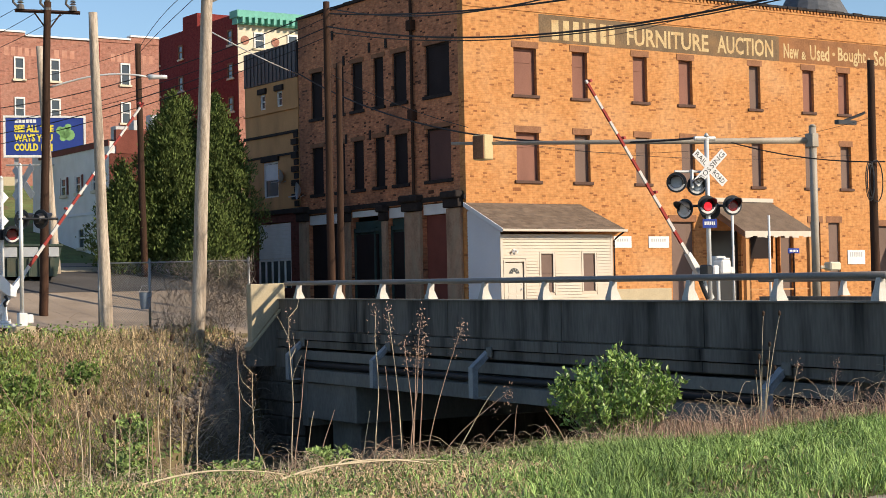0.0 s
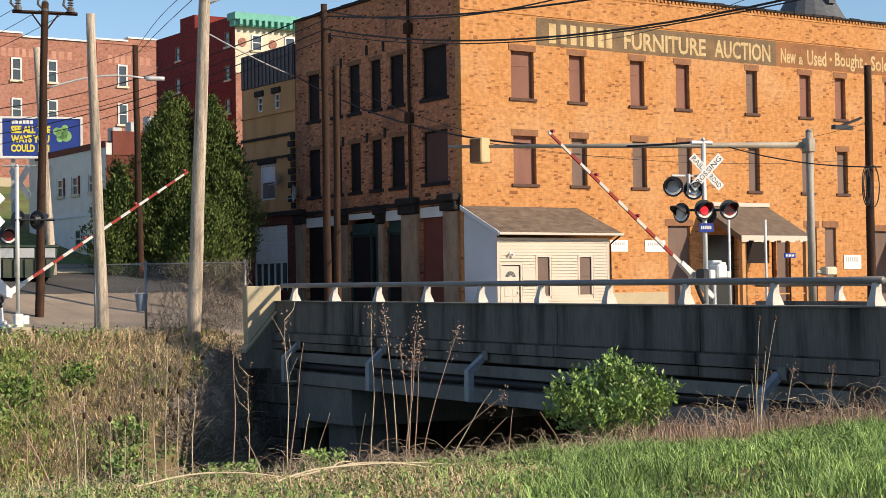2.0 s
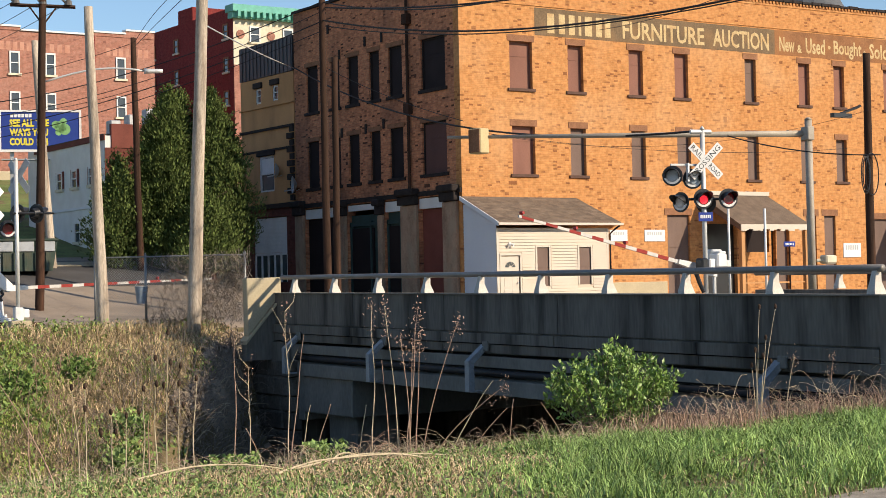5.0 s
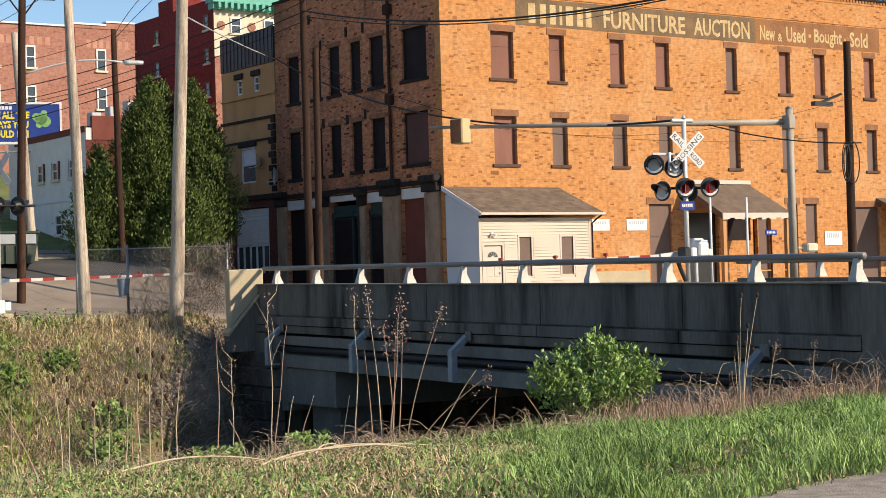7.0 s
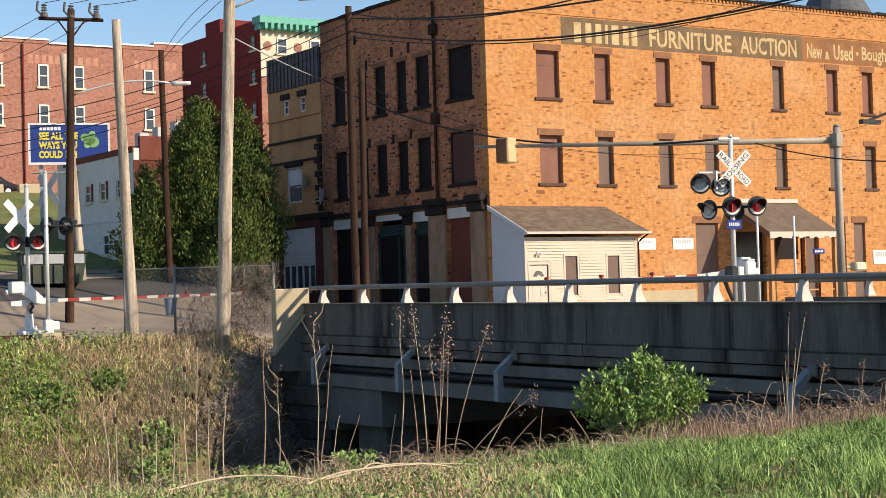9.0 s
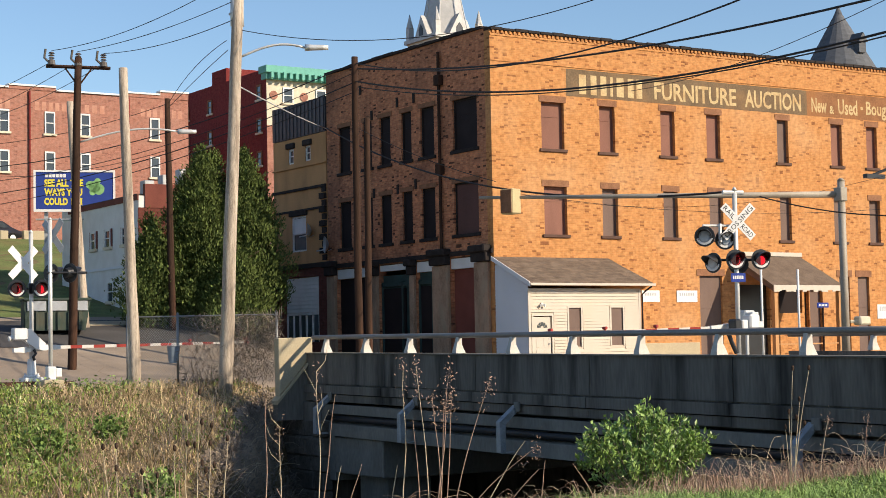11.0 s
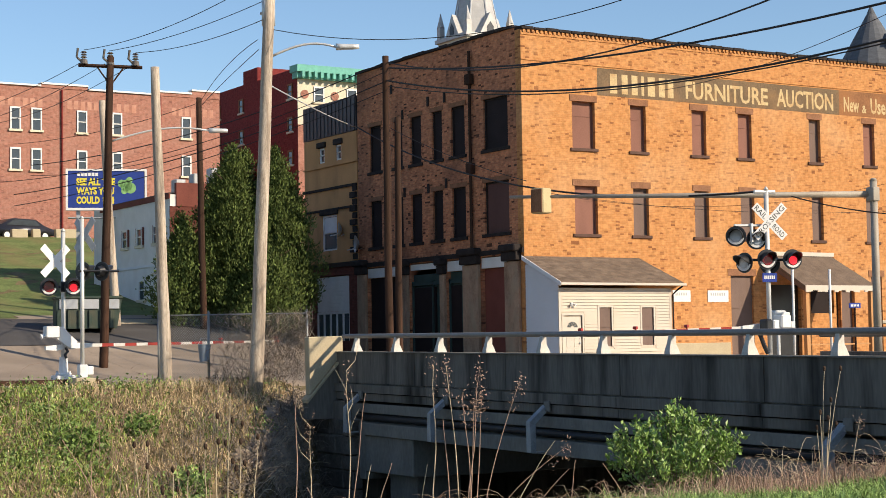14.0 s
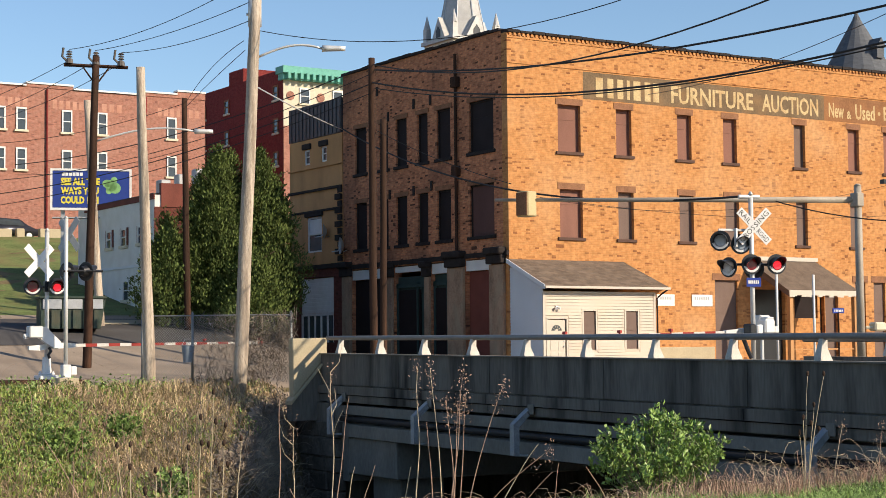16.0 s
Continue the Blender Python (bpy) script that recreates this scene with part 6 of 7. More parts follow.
def wire(a, b, sag, r, label="black overhead cable strung between poles", material="rubber"):
    a, b = Vector(a), Vector(b)
    far = 1.35 if b.y < -20 and b.z > 7 else 1.0        # cables towards the viewer run on past the last pole seen
    n = 24
    bm = bmesh.new()
    tube(bm, [a + (b - a) * (far * k / n) - Vector((0, 0, 4 * sag * (far * k / n) * (1 - far * k / n))) for k in range(n + 1)], r, 5)
    return tagged(part("overhead_cable", bm, material), label, "cable", "overhead cables")


for w in WIRES:
    wire(*w)
wire((-17.67, -12.78, 8.58), (-0.18, 13.61, 11.46), 0.07, 0.022, "pale grey service cable to the tan house", "alu")
# tall poles that carry the cables outside the view
pole(-9.5, -45.5, -0.3, -9.5, -45.5, 9.2, 0.19, 0.14, "wood_dark", "dark wooden pole that carries the street cables")
pole(-15.6, 26.5, 4.2, -15.6, 26.5, 13.0, 0.17, 0.13, "wood_dark", "dark wooden pole up the side street")

# ---------------------------------------------------------------- growth on the banks
HX, HY = np.arange(-62, -14, 0.3), np.arange(-54, -7, 0.3)
HZ = np.array([[height(x, y) for x in HX] for y in HY])
MX = np.array([[noise.noise((x * 0.35, y * 0.35, 7.0)) + 0.5 * noise.noise((x * 1.1, y * 1.1, 2.0)) for x in HX] for y in HY])


def grid(table, x, y):
    i, j = np.clip((x - HX[0]) / 0.3, 0, len(HX) - 1.001), np.clip((y - HY[0]) / 0.3, 0, len(HY) - 1.001)
    a, b = i.astype(int), j.astype(int)
    u, v = i - a, j - b
    return table[b, a] * (1 - u) * (1 - v) + table[b, a + 1] * u * (1 - v) + table[b + 1, a] * (1 - u) * v + table[b + 1, a + 1] * u * v


def quick_mesh(name, verts, quads, tris, material):
    """A mesh straight from arrays."""
    me = bpy.data.meshes.new(name)
    nq, nt_ = len(quads), len(tris)
    me.vertices.add(len(verts))
    me.vertices.foreach_set("co", np.asarray(verts, np.float32).ravel())
    me.loops.add(nq * 4 + nt_ * 3)
    me.loops.foreach_set("vertex_index", np.r_[quads.ravel(), tris.ravel()].astype(np.int32))
    me.polygons.add(nq + nt_)
    me.polygons.foreach_set("loop_start", np.r_[np.arange(nq) * 4, nq * 4 + np.arange(nt_) * 3].astype(np.int32))
    me.materials.append(M[material])
    me.update(calc_edges=True)
    me.validate()
    return me


def blades(name, x, y, h, w, bend, material, label, seed):
    """Grass: every blade a bent tapering strip that grows from the ground."""
    rs = np.random.RandomState(seed)
    n = len(x)
    z = grid(HZ, x, y) - 0.02
    a = rs.rand(n) * math.tau
    b = rs.rand(n) * math.tau
    sx, sy = np.cos(a) * w / 2, np.sin(a) * w / 2
    bx, by = np.cos(b) * bend * h, np.sin(b) * bend * h
    v = np.zeros((n, 5, 3))
    v[:, 0] = np.stack([x - sx, y - sy, z], 1)
    v[:, 1] = np.stack([x + sx, y + sy, z], 1)
    v[:, 2] = np.stack([x + sx * 0.8 + bx * 0.35, y + sy * 0.8 + by * 0.35, z + h * 0.6], 1)
    v[:, 3] = np.stack([x - sx * 0.8 + bx * 0.35, y - sy * 0.8 + by * 0.35, z + h * 0.6], 1)
    v[:, 4] = np.stack([x + bx, y + by, z + h * (1 - 0.35 * bend)], 1)
    k = np.arange(n)[:, None] * 5
    o = new(name, quick_mesh(name, v.reshape(-1, 3), k + [0, 1, 2, 3], k + [3, 2, 4], material))
    return tagged(o, label, "grass", kind="stuff")


def scatter(n, x0, x1, y0, y1, seed, keep):
    rs = np.random.RandomState(seed)
    x, y = x0 + rs.rand(n) * (x1 - x0), y0 + rs.rand(n) * (y1 - y0)
    k = keep(x, y, grid(MX, x, y), rs.rand(n))
    return x[k], y[k]


def on_path(x, y):
    py = np.interp(x, [p[0] for p in path_pts], [p[1] for p in path_pts])
    return (y > py - 1.1) & (y < py + 0.62)


def seen(x, y, lo=-0.33, hi=0.36):
    """The part of the bank that lies before the walk's viewpoint."""
    dx, dy = x + 38.94, y + 56.37
    ahead, side = dx * 0.545 + dy * 0.839, dx * 0.839 - dy * 0.545
    return (ahead > 8) & (side / np.maximum(ahead, 1) > lo) & (side / np.maximum(ahead, 1) < hi)


def lush(x, y):
    """1 where the near bank is fresh green, 0 where it is dry thatch (towards the creek's edge and upstream)."""
    return np.clip((x + 31.0 - 0.91 * (y + 44.7)) / 2.0 + 0.8 * grid(MX, x, y), 0, 1) * np.clip((-39.2 - y) / 1.4 + 0.35, 0, 1)


TX = np.array([[noise.noise((x * 1.5, y * 1.5, 11.0)) + 0.6 * noise.noise((x * 0.8, y * 0.8, 5.0)) for x in HX] for y in HY])
NEAR = (-40, -17, -50, -35.5)
x, y = scatter(400000, *NEAR, 1, lambda x, y, m, r: seen(x, y) & ~on_path(x, y) & (r < 0.07 + 0.93 * lush(x, y) * np.clip(0.62 + 0.7 * m + 0.9 * grid(TX, x, y), 0.12, 1)))
rs = np.random.RandomState(11)
blades("green_grass", x, y, (0.06 + 0.19 * rs.rand(len(x)) ** 1.5) * np.clip(1 + 0.6 * grid(MX, x, y) + 1.1 * grid(TX, x, y), 0.3, 2.0), 0.005 + 0.008 * rs.rand(len(x)), 0.3 + 0.8 * rs.rand(len(x)), "grass", "lush fresh green grass on the near bank", 12)
x, y = scatter(90000, *NEAR, 2, lambda x, y, m, r: seen(x, y) & ~on_path(x, y) & (r < 0.13 + 0.8 * (1 - lush(x, y)) ** 1.2))
rs = np.random.RandomState(13)
blades("dry_grass", x, y, 0.05 + 0.14 * rs.rand(len(x)), 0.006 + 0.007 * rs.rand(len(x)), 0.5 + 0.9 * rs.rand(len(x)), "grass_dry", "matted straw-coloured dry grass on the near bank", 14)
x, y = scatter(52000, *NEAR, 3, lambda x, y, m, r: seen(x, y) & ~on_path(x, y) & (r < np.clip(0.35 + 1.4 * m, 0.03, 0.9) * (1 - 0.75 * lush(x, y))))
rs = np.random.RandomState(15)
blades("green_weeds", x, y, 0.04 + 0.10 * rs.rand(len(x)), 0.02 + 0.025 * rs.rand(len(x)), 0.5 + 0.9 * rs.rand(len(x)), "weed", "low broad-leaved green weeds among dry grass", 16)
def bank_edge(y):
    return -17.1 + 0.92 * (y + 14)


FAR = (-40, -16.8, -31, -10.9)
x, y = scatter(120000, *FAR, 4, lambda x, y, m, r: seen(x, y, -0.33, -0.09) & (r < np.clip(0.55 + 1.3 * m + 0.10 * (-24 - x), 0.08, 0.95)) & (x < bank_edge(y) - 1.25 - 0.5 * np.sin(3.1 * y)))
rs = np.random.RandomState(17)
blades("green_grass", x, y, 0.10 + 0.2 * rs.rand(len(x)), 0.02 + 0.02 * rs.rand(len(x)), 0.3 + 0.8 * rs.rand(len(x)), "grass_far", "olive green weeds and grass on the far bank", 18)
x, y = scatter(110000, *FAR, 5, lambda x, y, m, r: seen(x, y, -0.33, -0.09) & (r < np.clip(0.34 - 1.1 * m + 0.12 * (x + 24), 0.1, 0.9)) & (x < bank_edge(y) - 1.25 - 0.5 * np.sin(3.1 * y)))
rs = np.random.RandomState(19)
blades("dry_grass", x, y, 0.12 + 0.28 * rs.rand(len(x)), 0.012 + 0.014 * rs.rand(len(x)), 0.3 + 0.9 * rs.rand(len(x)), "grass_dry", "tall brown dry grass on the far bank", 20)
x, y = scatter(26000, *FAR, 6, lambda x, y, m, r: seen(x, y, -0.33, -0.12) & (r < np.clip(1.8 * m + 0.1, 0, 0.9)) & (x < -21))
rs = np.random.RandomState(21)
blades("green_weeds", x, y, 0.08 + 0.22 * rs.rand(len(x)), 0.05 + 0.06 * rs.rand(len(x)), 0.6 + 0.8 * rs.rand(len(x)), "weed", "clumps of bright broad-leaved weeds on the far bank", 22)


def tangle(name, n, x0, x1, y0, y1, material, label, seed, reach=(0.4, 1.3), r=0.005, rise=0.5, keep=None):
    """Arching dead stems and vines, too many to count, as thin three-sided bars."""
    rs = np.random.RandomState(seed)
    K = 7
    x, y = x0 + rs.rand(n) * (x1 - x0), y0 + rs.rand(n) * (y1 - y0)
    if keep is not None:
        k = keep(x, y)
        x, y = x[k], y[k]
        n = len(x)
    z = grid(HZ, x, y) - 0.03
    L = reach[0] + rs.rand(n) * (reach[1] - reach[0])
    a = rs.rand(n) * math.tau
    lift = rise * (0.3 + rs.rand(n))
    t = np.linspace(0, 1, K)
    cx = x[:, None] + np.cos(a)[:, None] * L[:, None] * t + 0.05 * np.cumsum(rs.randn(n, K), 1) * t
    cy = y[:, None] + np.sin(a)[:, None] * L[:, None] * t + 0.05 * np.cumsum(rs.randn(n, K), 1) * t
    cz = z[:, None] + lift[:, None] * L[:, None] * np.sin(t * (1.2 + 1.6 * rs.rand(n)[:, None])) * 1.2
    rad = r * (0.6 + rs.rand(n))[:, None] * (1.1 - 0.8 * t)
    v = np.zeros((n, K, 3, 3))
    for q in range(3):
        g = q * math.tau / 3
        v[:, :, q, 0] = cx - np.sin(a)[:, None] * rad * math.cos(g)
        v[:, :, q, 1] = cy + np.cos(a)[:, None] * rad * math.cos(g)
        v[:, :, q, 2] = cz + rad * math.sin(g)
    base = (np.arange(n)[:, None, None] * K + np.arange(K - 1)[None, :, None]) * 3
    q0 = np.arange(3)[None, None, :]
    q1 = (q0 + 1) % 3
    quads = np.stack([base + q0, base + q1, base + 3 + q1, base + 3 + q0], -1).reshape(-1, 4)
    o = new(name, quick_mesh(name, v.reshape(-1, 3), quads, np.zeros((0, 3), int), material))
    return tagged(o, label, "dead stems", kind="stuff")


tangle("dead_vines", 2600, -21.5, -16.9, -18.0, -11.8, "twig", "tangled grey dead vines below the fence", 31, (0.4, 1.2), 0.011, 0.6, lambda x, y: (abs(x - bank_edge(y) + 0.1) < 0.9) & ((y > -14.6) | (np.sin(7 * x + 5 * y) > 0.2)))
tangle("dead_vines", 900, -21.5, -16.9, -18.0, -12.0, "stalk_pale", "pale dead creeper over the bank's edge", 32, (0.3, 0.9), 0.010, 0.5, lambda x, y: abs(x - bank_edge(y) - 0.1) < 0.6)
tangle("dead_stems", 900, -24.5, -17.5, -20.5, -12.5, "twig", "dark dead weed stems at the bank's edge", 37, (0.4, 1.0), 0.009, 1.3, lambda x, y: abs(x - bank_edge(y) + 2.3) < 0.9)
tangle("dead_stems", 700, -25.0, -18.6, -39.6, -37.2, "stalk", "reddish-brown dead stems along the bridge's foot", 33, (0.15, 0.55), 0.0055, 0.95, lambda x, y: x > -23.2)
tangle("dead_stems", 420, -24.2, -18.2, -39.6, -37.6, "stalk_pale", "pale broken dead stems along the bridge's foot", 38, (0.2, 0.6), 0.0055, 1.0, lambda x, y: x > -23.4)
tangle("dead_stems", 650, -33.5, -24.5, -39.9, -37.6, "stalk_pale", "straw-coloured dead stems along the creek's edge", 34, (0.15, 0.55), 0.0042, 0.5)
tangle("dead_stems", 520, -34.0, -24.5, -40.3, -37.6, "stalk", "brown dead stems along the creek's edge", 35, (0.15, 0.5), 0.0042, 0.6)
tangle("dead_stems", 700, -34, -22, -19.5, -12.5, "stalk", "brown dead weed stems on the far bank", 36, (0.3, 0.8), 0.007, 1.2, lambda x, y: x < -21)


def leaf_cloud(name, x, y, up, size, material, label, seed, category="weeds"):
    """Loose leaves and bits of litter at many heights above the ground."""
    rs = np.random.RandomState(seed)
    n = len(x)
    c = np.stack([x, y, grid(HZ, x, y) + up * rs.rand(n) ** 1.3], 1)
    d = rs.randn(n, 3)
    d /= np.linalg.norm(d, axis=1, keepdims=True)
    s = np.cross(d, rs.randn(n, 3))
    s /= np.linalg.norm(s, axis=1, keepdims=True) + 1e-9
    L = (size * (0.5 + rs.rand(n)))[:, None]
    v = np.stack([c - d * L * 0.5, c + s * L * 0.28, c + d * L * 0.5, c - s * L * 0.28], 1)
    o = new(name, quick_mesh(name, v.reshape(-1, 3), np.arange(n)[:, None] * 4 + [0, 1, 2, 3], np.zeros((0, 3), int), material))
    return tagged(o, label, category, kind="stuff")


bank = lambda x, y: seen(x, y, -0.33, -0.06) & (x < bank_edge(y) - 1.2 - 0.5 * np.sin(3.1 * y))
x, y = scatter(60000, *FAR, 61, lambda x, y, m, r: bank(x, y) & (r < np.clip(0.35 + 1.5 * m, 0.05, 1)))
leaf_cloud("green_weeds", x, y, 0.38, 0.085, "weed", "bright broad-leaved weeds in patches on the far bank", 62)
x, y = scatter(60000, *FAR, 63, lambda x, y, m, r: bank(x, y) & (r < np.clip(0.30 + 1.9 * (m - 0.15), 0.05, 1)))
leaf_cloud("green_weeds", x, y, 0.28, 0.08, "weed_dark", "dark green ground cover on the far bank", 64)
x, y = scatter(50000, *FAR, 65, lambda x, y, m, r: bank(x, y) & (r < np.clip(0.5 - 1.2 * m, 0.1, 1)))
leaf_cloud("leaf_litter", x, y, 0.30, 0.07, "litter", "brown dead leaves and seed stalks on the far bank", 66, "litter")
dryside = lambda x, y: seen(x, y) & ~on_path(x, y)
x, y = scatter(80000, *NEAR, 67, lambda x, y, m, r: dryside(x, y) & (r < (1 - 0.8 * lush(x, y)) * np.clip(0.4 + 1.2 * m, 0.08, 1)))
leaf_cloud("green_weeds", x, y, 0.16, 0.036, "weed", "small green weeds among dry grass on the near bank", 68)
x, y = scatter(80000, *NEAR, 69, lambda x, y, m, r: dryside(x, y) & (r < (1 - 0.85 * lush(x, y)) * 0.7))
leaf_cloud("leaf_litter", x, y, 0.10, 0.035, "litter", "brown dead leaf litter on the near bank", 70, "litter")
x, y = scatter(60000, *NEAR, 71, lambda x, y, m, r: dryside(x, y) & (r < lush(x, y) * np.clip(0.35 + 1.2 * m, 0.05, 1)))
leaf_cloud("green_weeds", x, y, 0.17, 0.035, "weed_dark", "clover and broad weeds in the green grass", 72)
x, y = scatter(2600, -24.6, -18.4, -40.0, -37.6, 73, lambda x, y, m, r: r < 0.95)
rs = np.random.RandomState(74)
blades("dead_stems", x, y, 0.25 + 0.4 * rs.rand(len(x)) ** 1.5, 0.006 + 0.006 * rs.rand(len(x)), 0.15 + 0.5 * rs.rand(len(x)), "stalk", "upright reddish dead stems along the bridge's foot", 75)
x, y = scatter(2600, -33.5, -24.5, -40.2, -38.0, 76, lambda x, y, m, r: r < 0.95)
rs = np.random.RandomState(77)
blades("dead_stems", x, y, 0.12 + 0.3 * rs.rand(len(x)) ** 2, 0.005 + 0.005 * rs.rand(len(x)), 0.2 + 0.8 * rs.rand(len(x)), "stalk_pale", "upright pale dead stems along the creek's edge", 78)
x, y = scatter(16000, -21.5, -16.8, -18.5, -11.7, 79, lambda x, y, m, r: (r < 0.95) & (abs(x - bank_edge(y) + 0.3) < 0.8))
leaf_cloud("leaf_litter", x, y, 0.45, 0.07, "twig", "grey brown litter and dry leaves among the vines", 80, "litter")

for k, (cx, cy, rad, tall, leafy) in enumerate(((-23.1, -19.4, 0.7, 0.75, "weed"), (-24.2, -15.2, 0.7, 0.35, "weed_dark"), (-22.3, -14.4, 0.5, 0.35, "weed_dark"), (-22.2, -17.6, 0.45, 0.5, "weed"), (-30.2, -38.9, 0.35, 0.3, "weed"), (-28.9, -38.8, 0.3, 0.35, "weed"))):
    rs = np.random.RandomState(90 + k)
    q, g = rad * rs.rand(750) ** 0.7, rs.rand(750) * math.tau
    leaf_cloud("weed_clump", cx + q * np.cos(g), cy + q * np.sin(g), tall, 0.13 if cy > -30 else 0.06, leafy, "clump of fresh broad-leaved weeds on the bank", 100 + k)

# creeper on the fence
rs = np.random.RandomState(41)
verts, faces = [], []
for k in range(3000):
    f = rs.rand() ** 0.6
    px, py = FP[1][0] + (FP[3][0] - FP[1][0]) * f, FP[1][1] + (FP[3][1] - FP[1][1]) * f
    c = np.array([px + 0.12 * rs.randn(), py + 0.12 * rs.randn(), 0.1 + 1.9 * rs.rand() ** (1.6 - 0.9 * f)])
    d = rs.randn(3) * [1, 1, 1.6]
    d /= np.linalg.norm(d)
    s = np.cross(d, rs.randn(3))
    s /= np.linalg.norm(s)
    L, W = 0.10 + 0.25 * rs.rand(), 0.003 + 0.007 * rs.rand()
    i = len(verts)
    verts += [c - d * L, c + s * W, c + d * L, c - s * W]
    faces += [(i, i + 1, i + 2, i + 3)]
tagged(new("dry_creeper", numpy_mesh("dry_creeper", verts, faces, "twig")), "grey leafless creeper grown through the fence", "creeper", kind="stuff")

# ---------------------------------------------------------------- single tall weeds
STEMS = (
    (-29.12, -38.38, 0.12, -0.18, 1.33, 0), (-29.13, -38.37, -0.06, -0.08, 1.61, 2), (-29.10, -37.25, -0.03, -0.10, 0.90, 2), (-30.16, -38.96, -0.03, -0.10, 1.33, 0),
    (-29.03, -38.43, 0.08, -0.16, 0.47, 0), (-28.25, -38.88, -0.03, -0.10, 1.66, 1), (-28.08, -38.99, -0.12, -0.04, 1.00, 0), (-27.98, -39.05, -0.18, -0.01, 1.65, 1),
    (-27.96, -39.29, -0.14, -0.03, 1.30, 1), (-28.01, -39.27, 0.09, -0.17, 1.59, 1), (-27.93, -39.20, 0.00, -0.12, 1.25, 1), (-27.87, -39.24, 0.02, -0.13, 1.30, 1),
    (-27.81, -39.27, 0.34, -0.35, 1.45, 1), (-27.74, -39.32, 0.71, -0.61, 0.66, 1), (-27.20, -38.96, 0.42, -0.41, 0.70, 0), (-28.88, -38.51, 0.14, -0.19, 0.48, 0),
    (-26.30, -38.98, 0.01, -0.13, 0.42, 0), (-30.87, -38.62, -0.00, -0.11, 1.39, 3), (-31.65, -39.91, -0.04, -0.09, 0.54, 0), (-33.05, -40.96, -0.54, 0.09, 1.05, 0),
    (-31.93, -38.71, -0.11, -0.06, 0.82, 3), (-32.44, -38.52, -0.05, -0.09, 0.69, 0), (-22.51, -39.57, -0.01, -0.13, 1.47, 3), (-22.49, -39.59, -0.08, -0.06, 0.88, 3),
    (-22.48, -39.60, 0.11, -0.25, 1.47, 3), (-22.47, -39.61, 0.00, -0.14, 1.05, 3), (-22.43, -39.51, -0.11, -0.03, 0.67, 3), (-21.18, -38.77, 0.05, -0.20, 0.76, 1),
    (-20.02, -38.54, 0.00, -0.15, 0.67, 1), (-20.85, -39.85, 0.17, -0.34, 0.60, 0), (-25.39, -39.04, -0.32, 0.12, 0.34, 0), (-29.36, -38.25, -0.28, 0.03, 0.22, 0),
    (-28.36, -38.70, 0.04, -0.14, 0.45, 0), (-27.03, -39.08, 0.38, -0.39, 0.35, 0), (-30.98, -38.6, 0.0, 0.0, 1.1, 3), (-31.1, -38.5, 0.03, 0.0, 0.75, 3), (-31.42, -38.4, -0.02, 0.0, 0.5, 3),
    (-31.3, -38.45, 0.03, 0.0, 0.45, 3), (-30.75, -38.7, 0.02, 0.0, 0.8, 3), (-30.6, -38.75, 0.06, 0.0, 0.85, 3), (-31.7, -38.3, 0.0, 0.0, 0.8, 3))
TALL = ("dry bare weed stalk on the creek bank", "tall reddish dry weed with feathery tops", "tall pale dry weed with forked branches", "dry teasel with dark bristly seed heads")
random.seed(8)
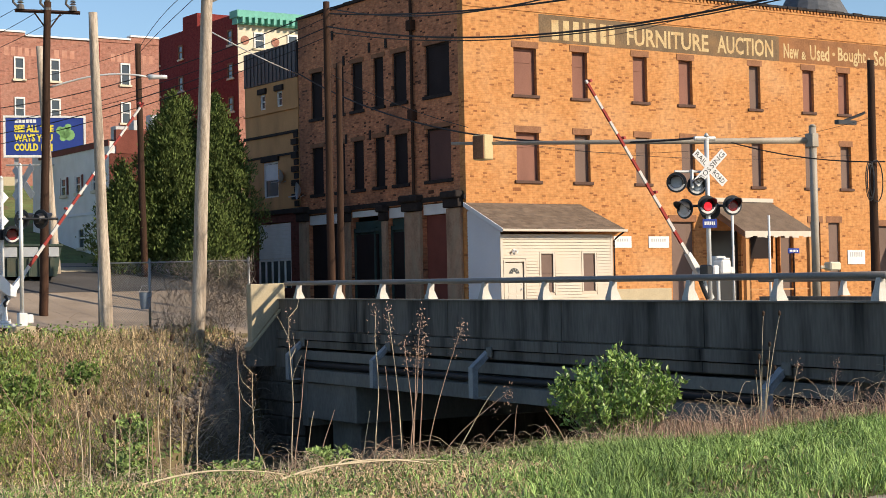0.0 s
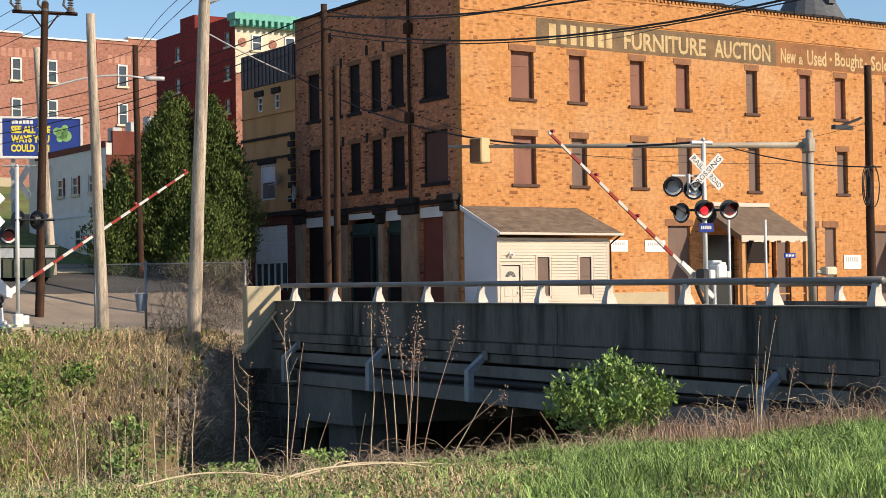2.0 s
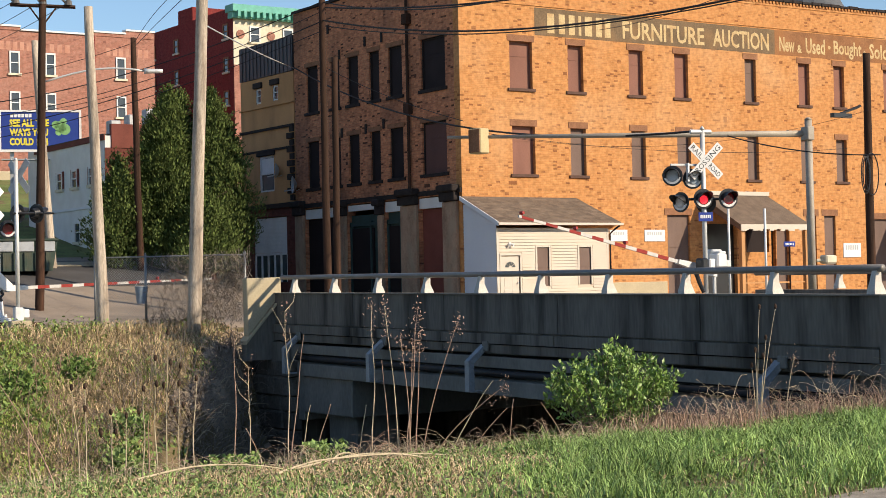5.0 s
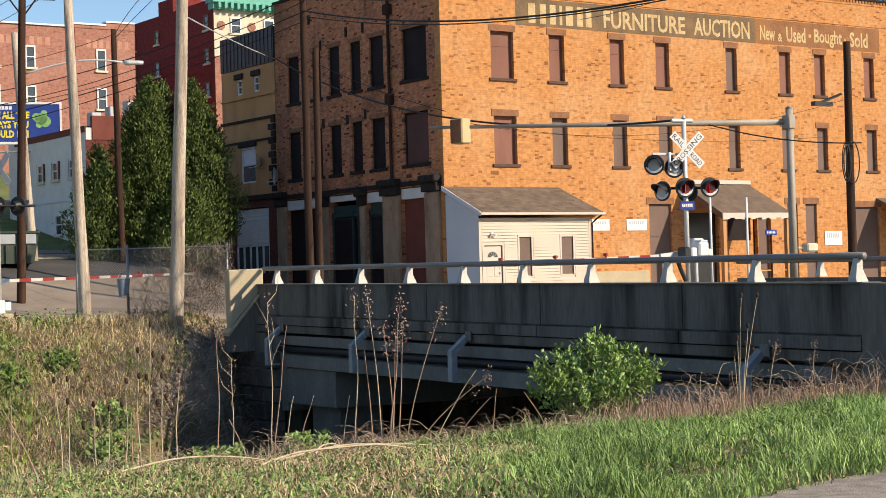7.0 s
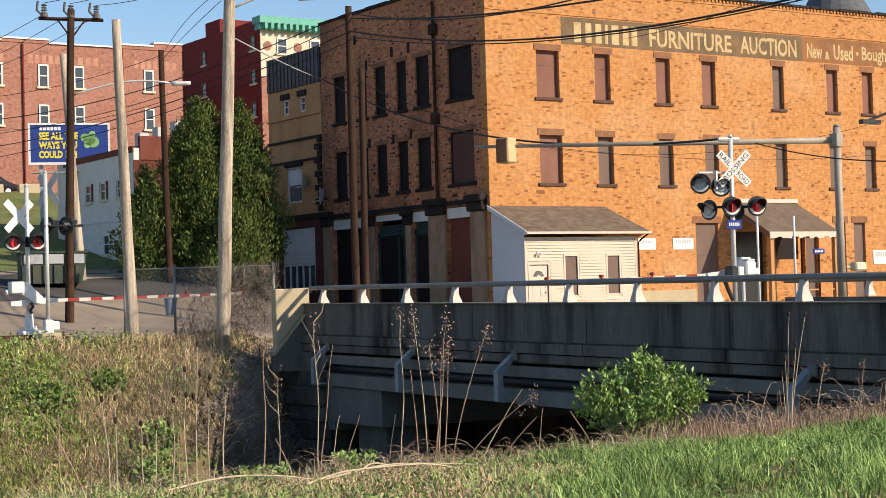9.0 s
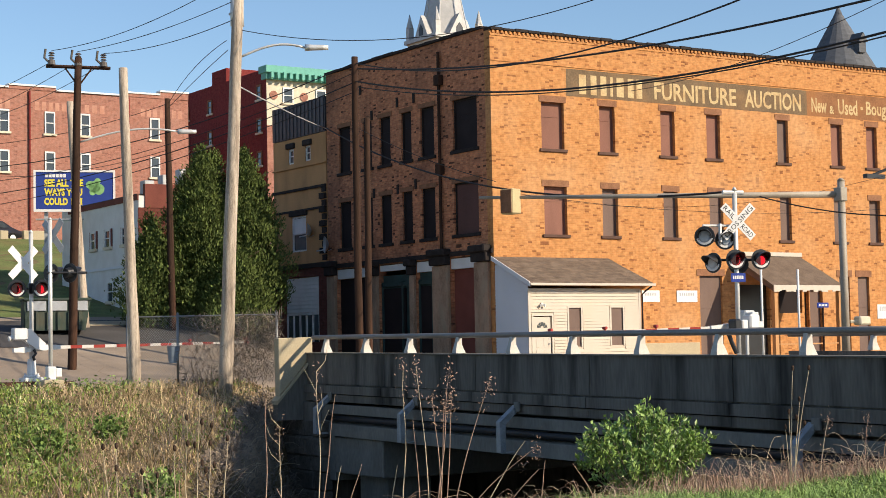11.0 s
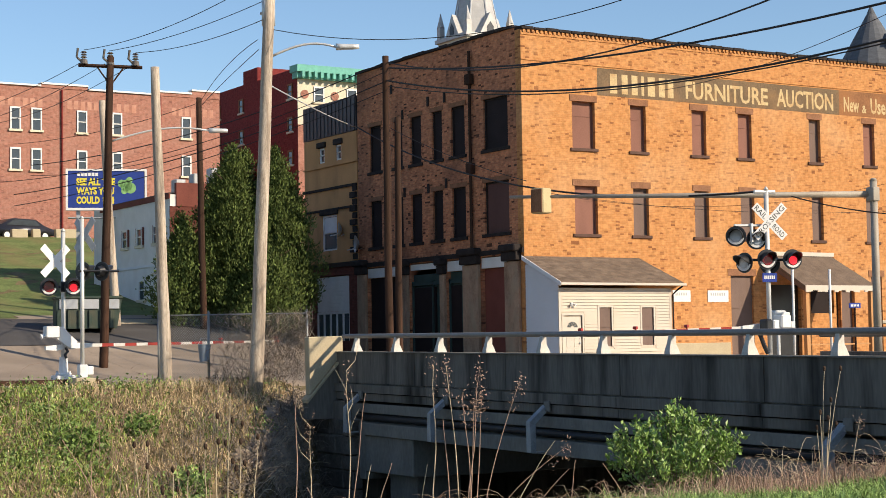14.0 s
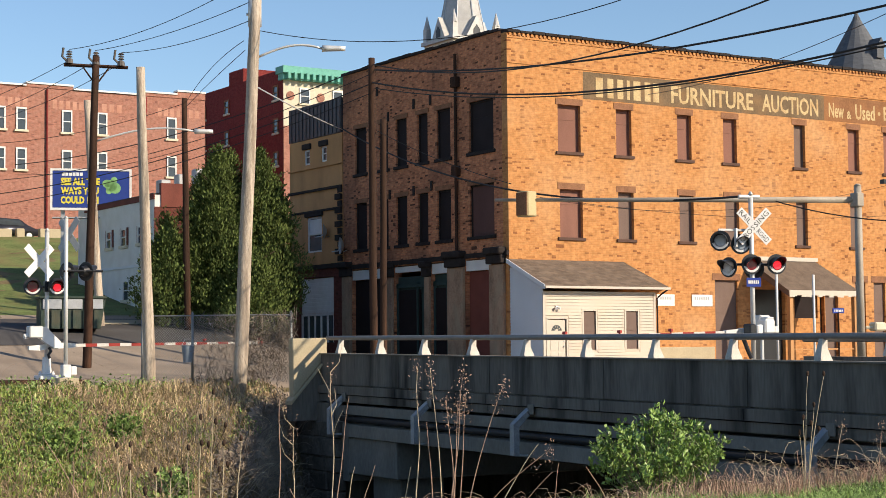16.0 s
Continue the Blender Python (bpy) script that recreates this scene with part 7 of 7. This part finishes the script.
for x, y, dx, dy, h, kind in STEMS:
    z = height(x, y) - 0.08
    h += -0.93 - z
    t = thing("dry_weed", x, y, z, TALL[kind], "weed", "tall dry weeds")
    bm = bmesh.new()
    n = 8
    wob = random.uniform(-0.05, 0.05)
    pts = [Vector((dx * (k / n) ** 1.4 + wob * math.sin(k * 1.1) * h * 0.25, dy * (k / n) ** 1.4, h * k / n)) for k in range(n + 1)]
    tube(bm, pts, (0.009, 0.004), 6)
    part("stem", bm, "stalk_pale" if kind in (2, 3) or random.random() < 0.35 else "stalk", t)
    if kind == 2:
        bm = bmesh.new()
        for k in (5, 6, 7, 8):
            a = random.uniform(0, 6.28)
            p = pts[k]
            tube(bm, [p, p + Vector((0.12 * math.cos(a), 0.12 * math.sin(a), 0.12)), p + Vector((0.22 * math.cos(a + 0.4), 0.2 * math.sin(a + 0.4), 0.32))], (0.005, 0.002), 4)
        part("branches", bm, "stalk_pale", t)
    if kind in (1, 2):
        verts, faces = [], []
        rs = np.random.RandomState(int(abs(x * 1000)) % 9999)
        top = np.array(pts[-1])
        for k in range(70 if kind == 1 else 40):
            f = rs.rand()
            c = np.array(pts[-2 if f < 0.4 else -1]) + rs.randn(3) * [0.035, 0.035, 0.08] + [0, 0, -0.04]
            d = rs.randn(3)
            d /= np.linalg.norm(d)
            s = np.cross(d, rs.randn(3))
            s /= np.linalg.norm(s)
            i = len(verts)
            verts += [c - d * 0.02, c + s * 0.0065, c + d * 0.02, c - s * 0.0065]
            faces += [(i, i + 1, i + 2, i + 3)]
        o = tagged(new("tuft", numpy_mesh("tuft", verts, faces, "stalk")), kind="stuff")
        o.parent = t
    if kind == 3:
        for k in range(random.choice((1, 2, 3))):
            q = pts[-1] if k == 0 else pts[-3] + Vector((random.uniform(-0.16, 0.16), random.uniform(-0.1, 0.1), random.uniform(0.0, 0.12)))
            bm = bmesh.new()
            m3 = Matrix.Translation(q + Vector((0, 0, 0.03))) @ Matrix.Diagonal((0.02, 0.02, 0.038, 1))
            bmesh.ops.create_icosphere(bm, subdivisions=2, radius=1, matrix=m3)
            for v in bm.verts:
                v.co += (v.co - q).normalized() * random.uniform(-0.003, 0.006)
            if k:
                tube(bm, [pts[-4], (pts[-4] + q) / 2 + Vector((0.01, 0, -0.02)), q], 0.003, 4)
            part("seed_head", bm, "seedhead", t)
# fallen pale stalks
for a, b in (((-30.51, -41.03), (-28.65, -40.99)), ((-32.16, -40.78), (-30.43, -40.51)), ((-29.6, -40.2), (-28.9, -39.6)), ((-31.2, -41.9), (-29.2, -41.5))):
    bm = bmesh.new()
    pts = []
    for k in range(9):
        f = k / 8
        px, py = a[0] + (b[0] - a[0]) * f, a[1] + (b[1] - a[1]) * f + 0.06 * math.sin(f * 5)
        pts.append((px, py, height(px, py) + 0.09 + 0.08 * math.sin(f * 3.1)))
    tube(bm, pts, (0.012, 0.006), 6)
    tagged(part("fallen_stalk", bm, "stalk_pale"), "pale dry stalk fallen across the grass", "weed", "fallen stalks")

# ---------------------------------------------------------------- shrub
shrub = thing("shrub", -23.55, -37.8, height(-23.55, -37.8) - 0.05, "bright green leafy shrub on the creek bank", "shrub")
rs = np.random.RandomState(51)
bm = bmesh.new()
verts, faces = [], []
for k in range(96):
    a, out = rs.rand() * math.tau, 0.1 + 0.95 * rs.rand() ** 0.7
    ht = (1.62 - 0.5 * out ** 2) * (0.72 + 0.34 * rs.rand())
    dx, dy = math.cos(a) * out * 1.08, math.sin(a) * out * 0.8
    p = [Vector((dx * 0.15, dy * 0.15, 0)), Vector((dx * 0.55, dy * 0.55, ht * 0.5)), Vector((dx * 0.85, dy * 0.85, ht * 0.82)), Vector((dx, dy, ht))]
    tube(bm, p, (0.010, 0.003), 4)
    for j in range(66):
        f = 0.12 + 0.88 * rs.rand() ** 0.75
        i0 = min(int(f * 3), 2)
        q = np.array(p[i0].lerp(p[i0 + 1], f * 3 - i0)) + rs.randn(3) * 0.028
        d = rs.randn(3) * 0.7 + [0, 0, 0.75]
        d /= np.linalg.norm(d)
        s = np.cross(d, rs.randn(3))
        s /= np.linalg.norm(s)
        n_ = np.cross(d, s)
        L, W = 0.055 + 0.055 * rs.rand(), 0.015 + 0.013 * rs.rand()
        i = len(verts)
        verts += [q, q + d * L * 0.5 + s * W + n_ * 0.006, q + d * L, q + d * L * 0.5 - s * W + n_ * 0.006]
        faces += [(i, i + 1, i + 2), (i, i + 2, i + 3)]
part("branchwork", bm, "twig", shrub)
o = new("foliage", numpy_mesh("foliage", verts, faces, "leaf_bright"))
o.parent = shrub

# ---------------------------------------------------------------- what moves
GATE_RIGHT = [(0.0, 51.0), (0.5, 47.2), (1.0, 43.0), (1.5, 39.1), (2.0, 35.1), (2.5, 31.2), (3.0, 27.3), (3.5, 23.3), (4.0, 19.4), (4.5, 15.6), (5.0, 11.8), (5.5, 8.0),
              (5.8, 5.6), (6.1, 3.0), (6.5, -0.3), (6.8, -1.1), (16.0, -1.1)]
GATE_LEFT = [(0.0, 51.4), (0.5, 46.2), (1.0, 41.0), (1.5, 36.0), (2.0, 30.8), (2.5, 25.2), (3.0, 19.3), (3.5, 13.6), (4.0, 8.6), (4.5, 4.6), (4.9, 2.0), (5.3, 0.9), (16.0, 0.5)]


def flash_rows(first, base):
    """Half turns of the disc added for the flashing: glowing face for half a period, then its dark one."""
    t = FLASH_AT - 4 * FLASH
    turns = []
    while t < 16.2:
        turns += [(t, not first), (t + FLASH * 0.5, first)]
        t += FLASH
    on = not turns[0][1]
    angle = 0.0 if on else 180.0
    rows = [(0.0, angle)]
    for t, state in turns:
        if t < 0.12:
            on = state
            angle = 0.0 if on else 180.0
            rows = [(0.0, angle)]
            continue
        if t > 15.96:
            break
        rows.append((t - 0.066, angle))
        for s in (60, 120, 180):
            rows.append((t - 0.066 + s / 60 * 0.0334, angle + s))
        angle += 180
    rows.append((16.0, angle))
    return [(t, base @ pose(0, 0, 0, 0, 0, a)) for t, a in rows]


def motions():
    m = pose(-0.205, 0.19, 1.40)
    walk(arm_right, [(t, m @ pose(0, 0, 0, 0, 0, 184.4) @ pose(0, 0, 0, 0, -a, 0)) for t, a in GATE_RIGHT])
    m = pose(0.2, -0.07, 0.95)
    walk(arm_left, [(t, m @ pose(0, 0, 0, 0, 0, 9.9) @ pose(0, 0, 0, 0, -a, 0)) for t, a in GATE_LEFT])
    for lamps in (lamps_right, lamps_left):
        for k, (head, disc) in enumerate(lamps):
            walk(disc, flash_rows(k == 0, pose(0, -0.028, -0.025)))


motions()
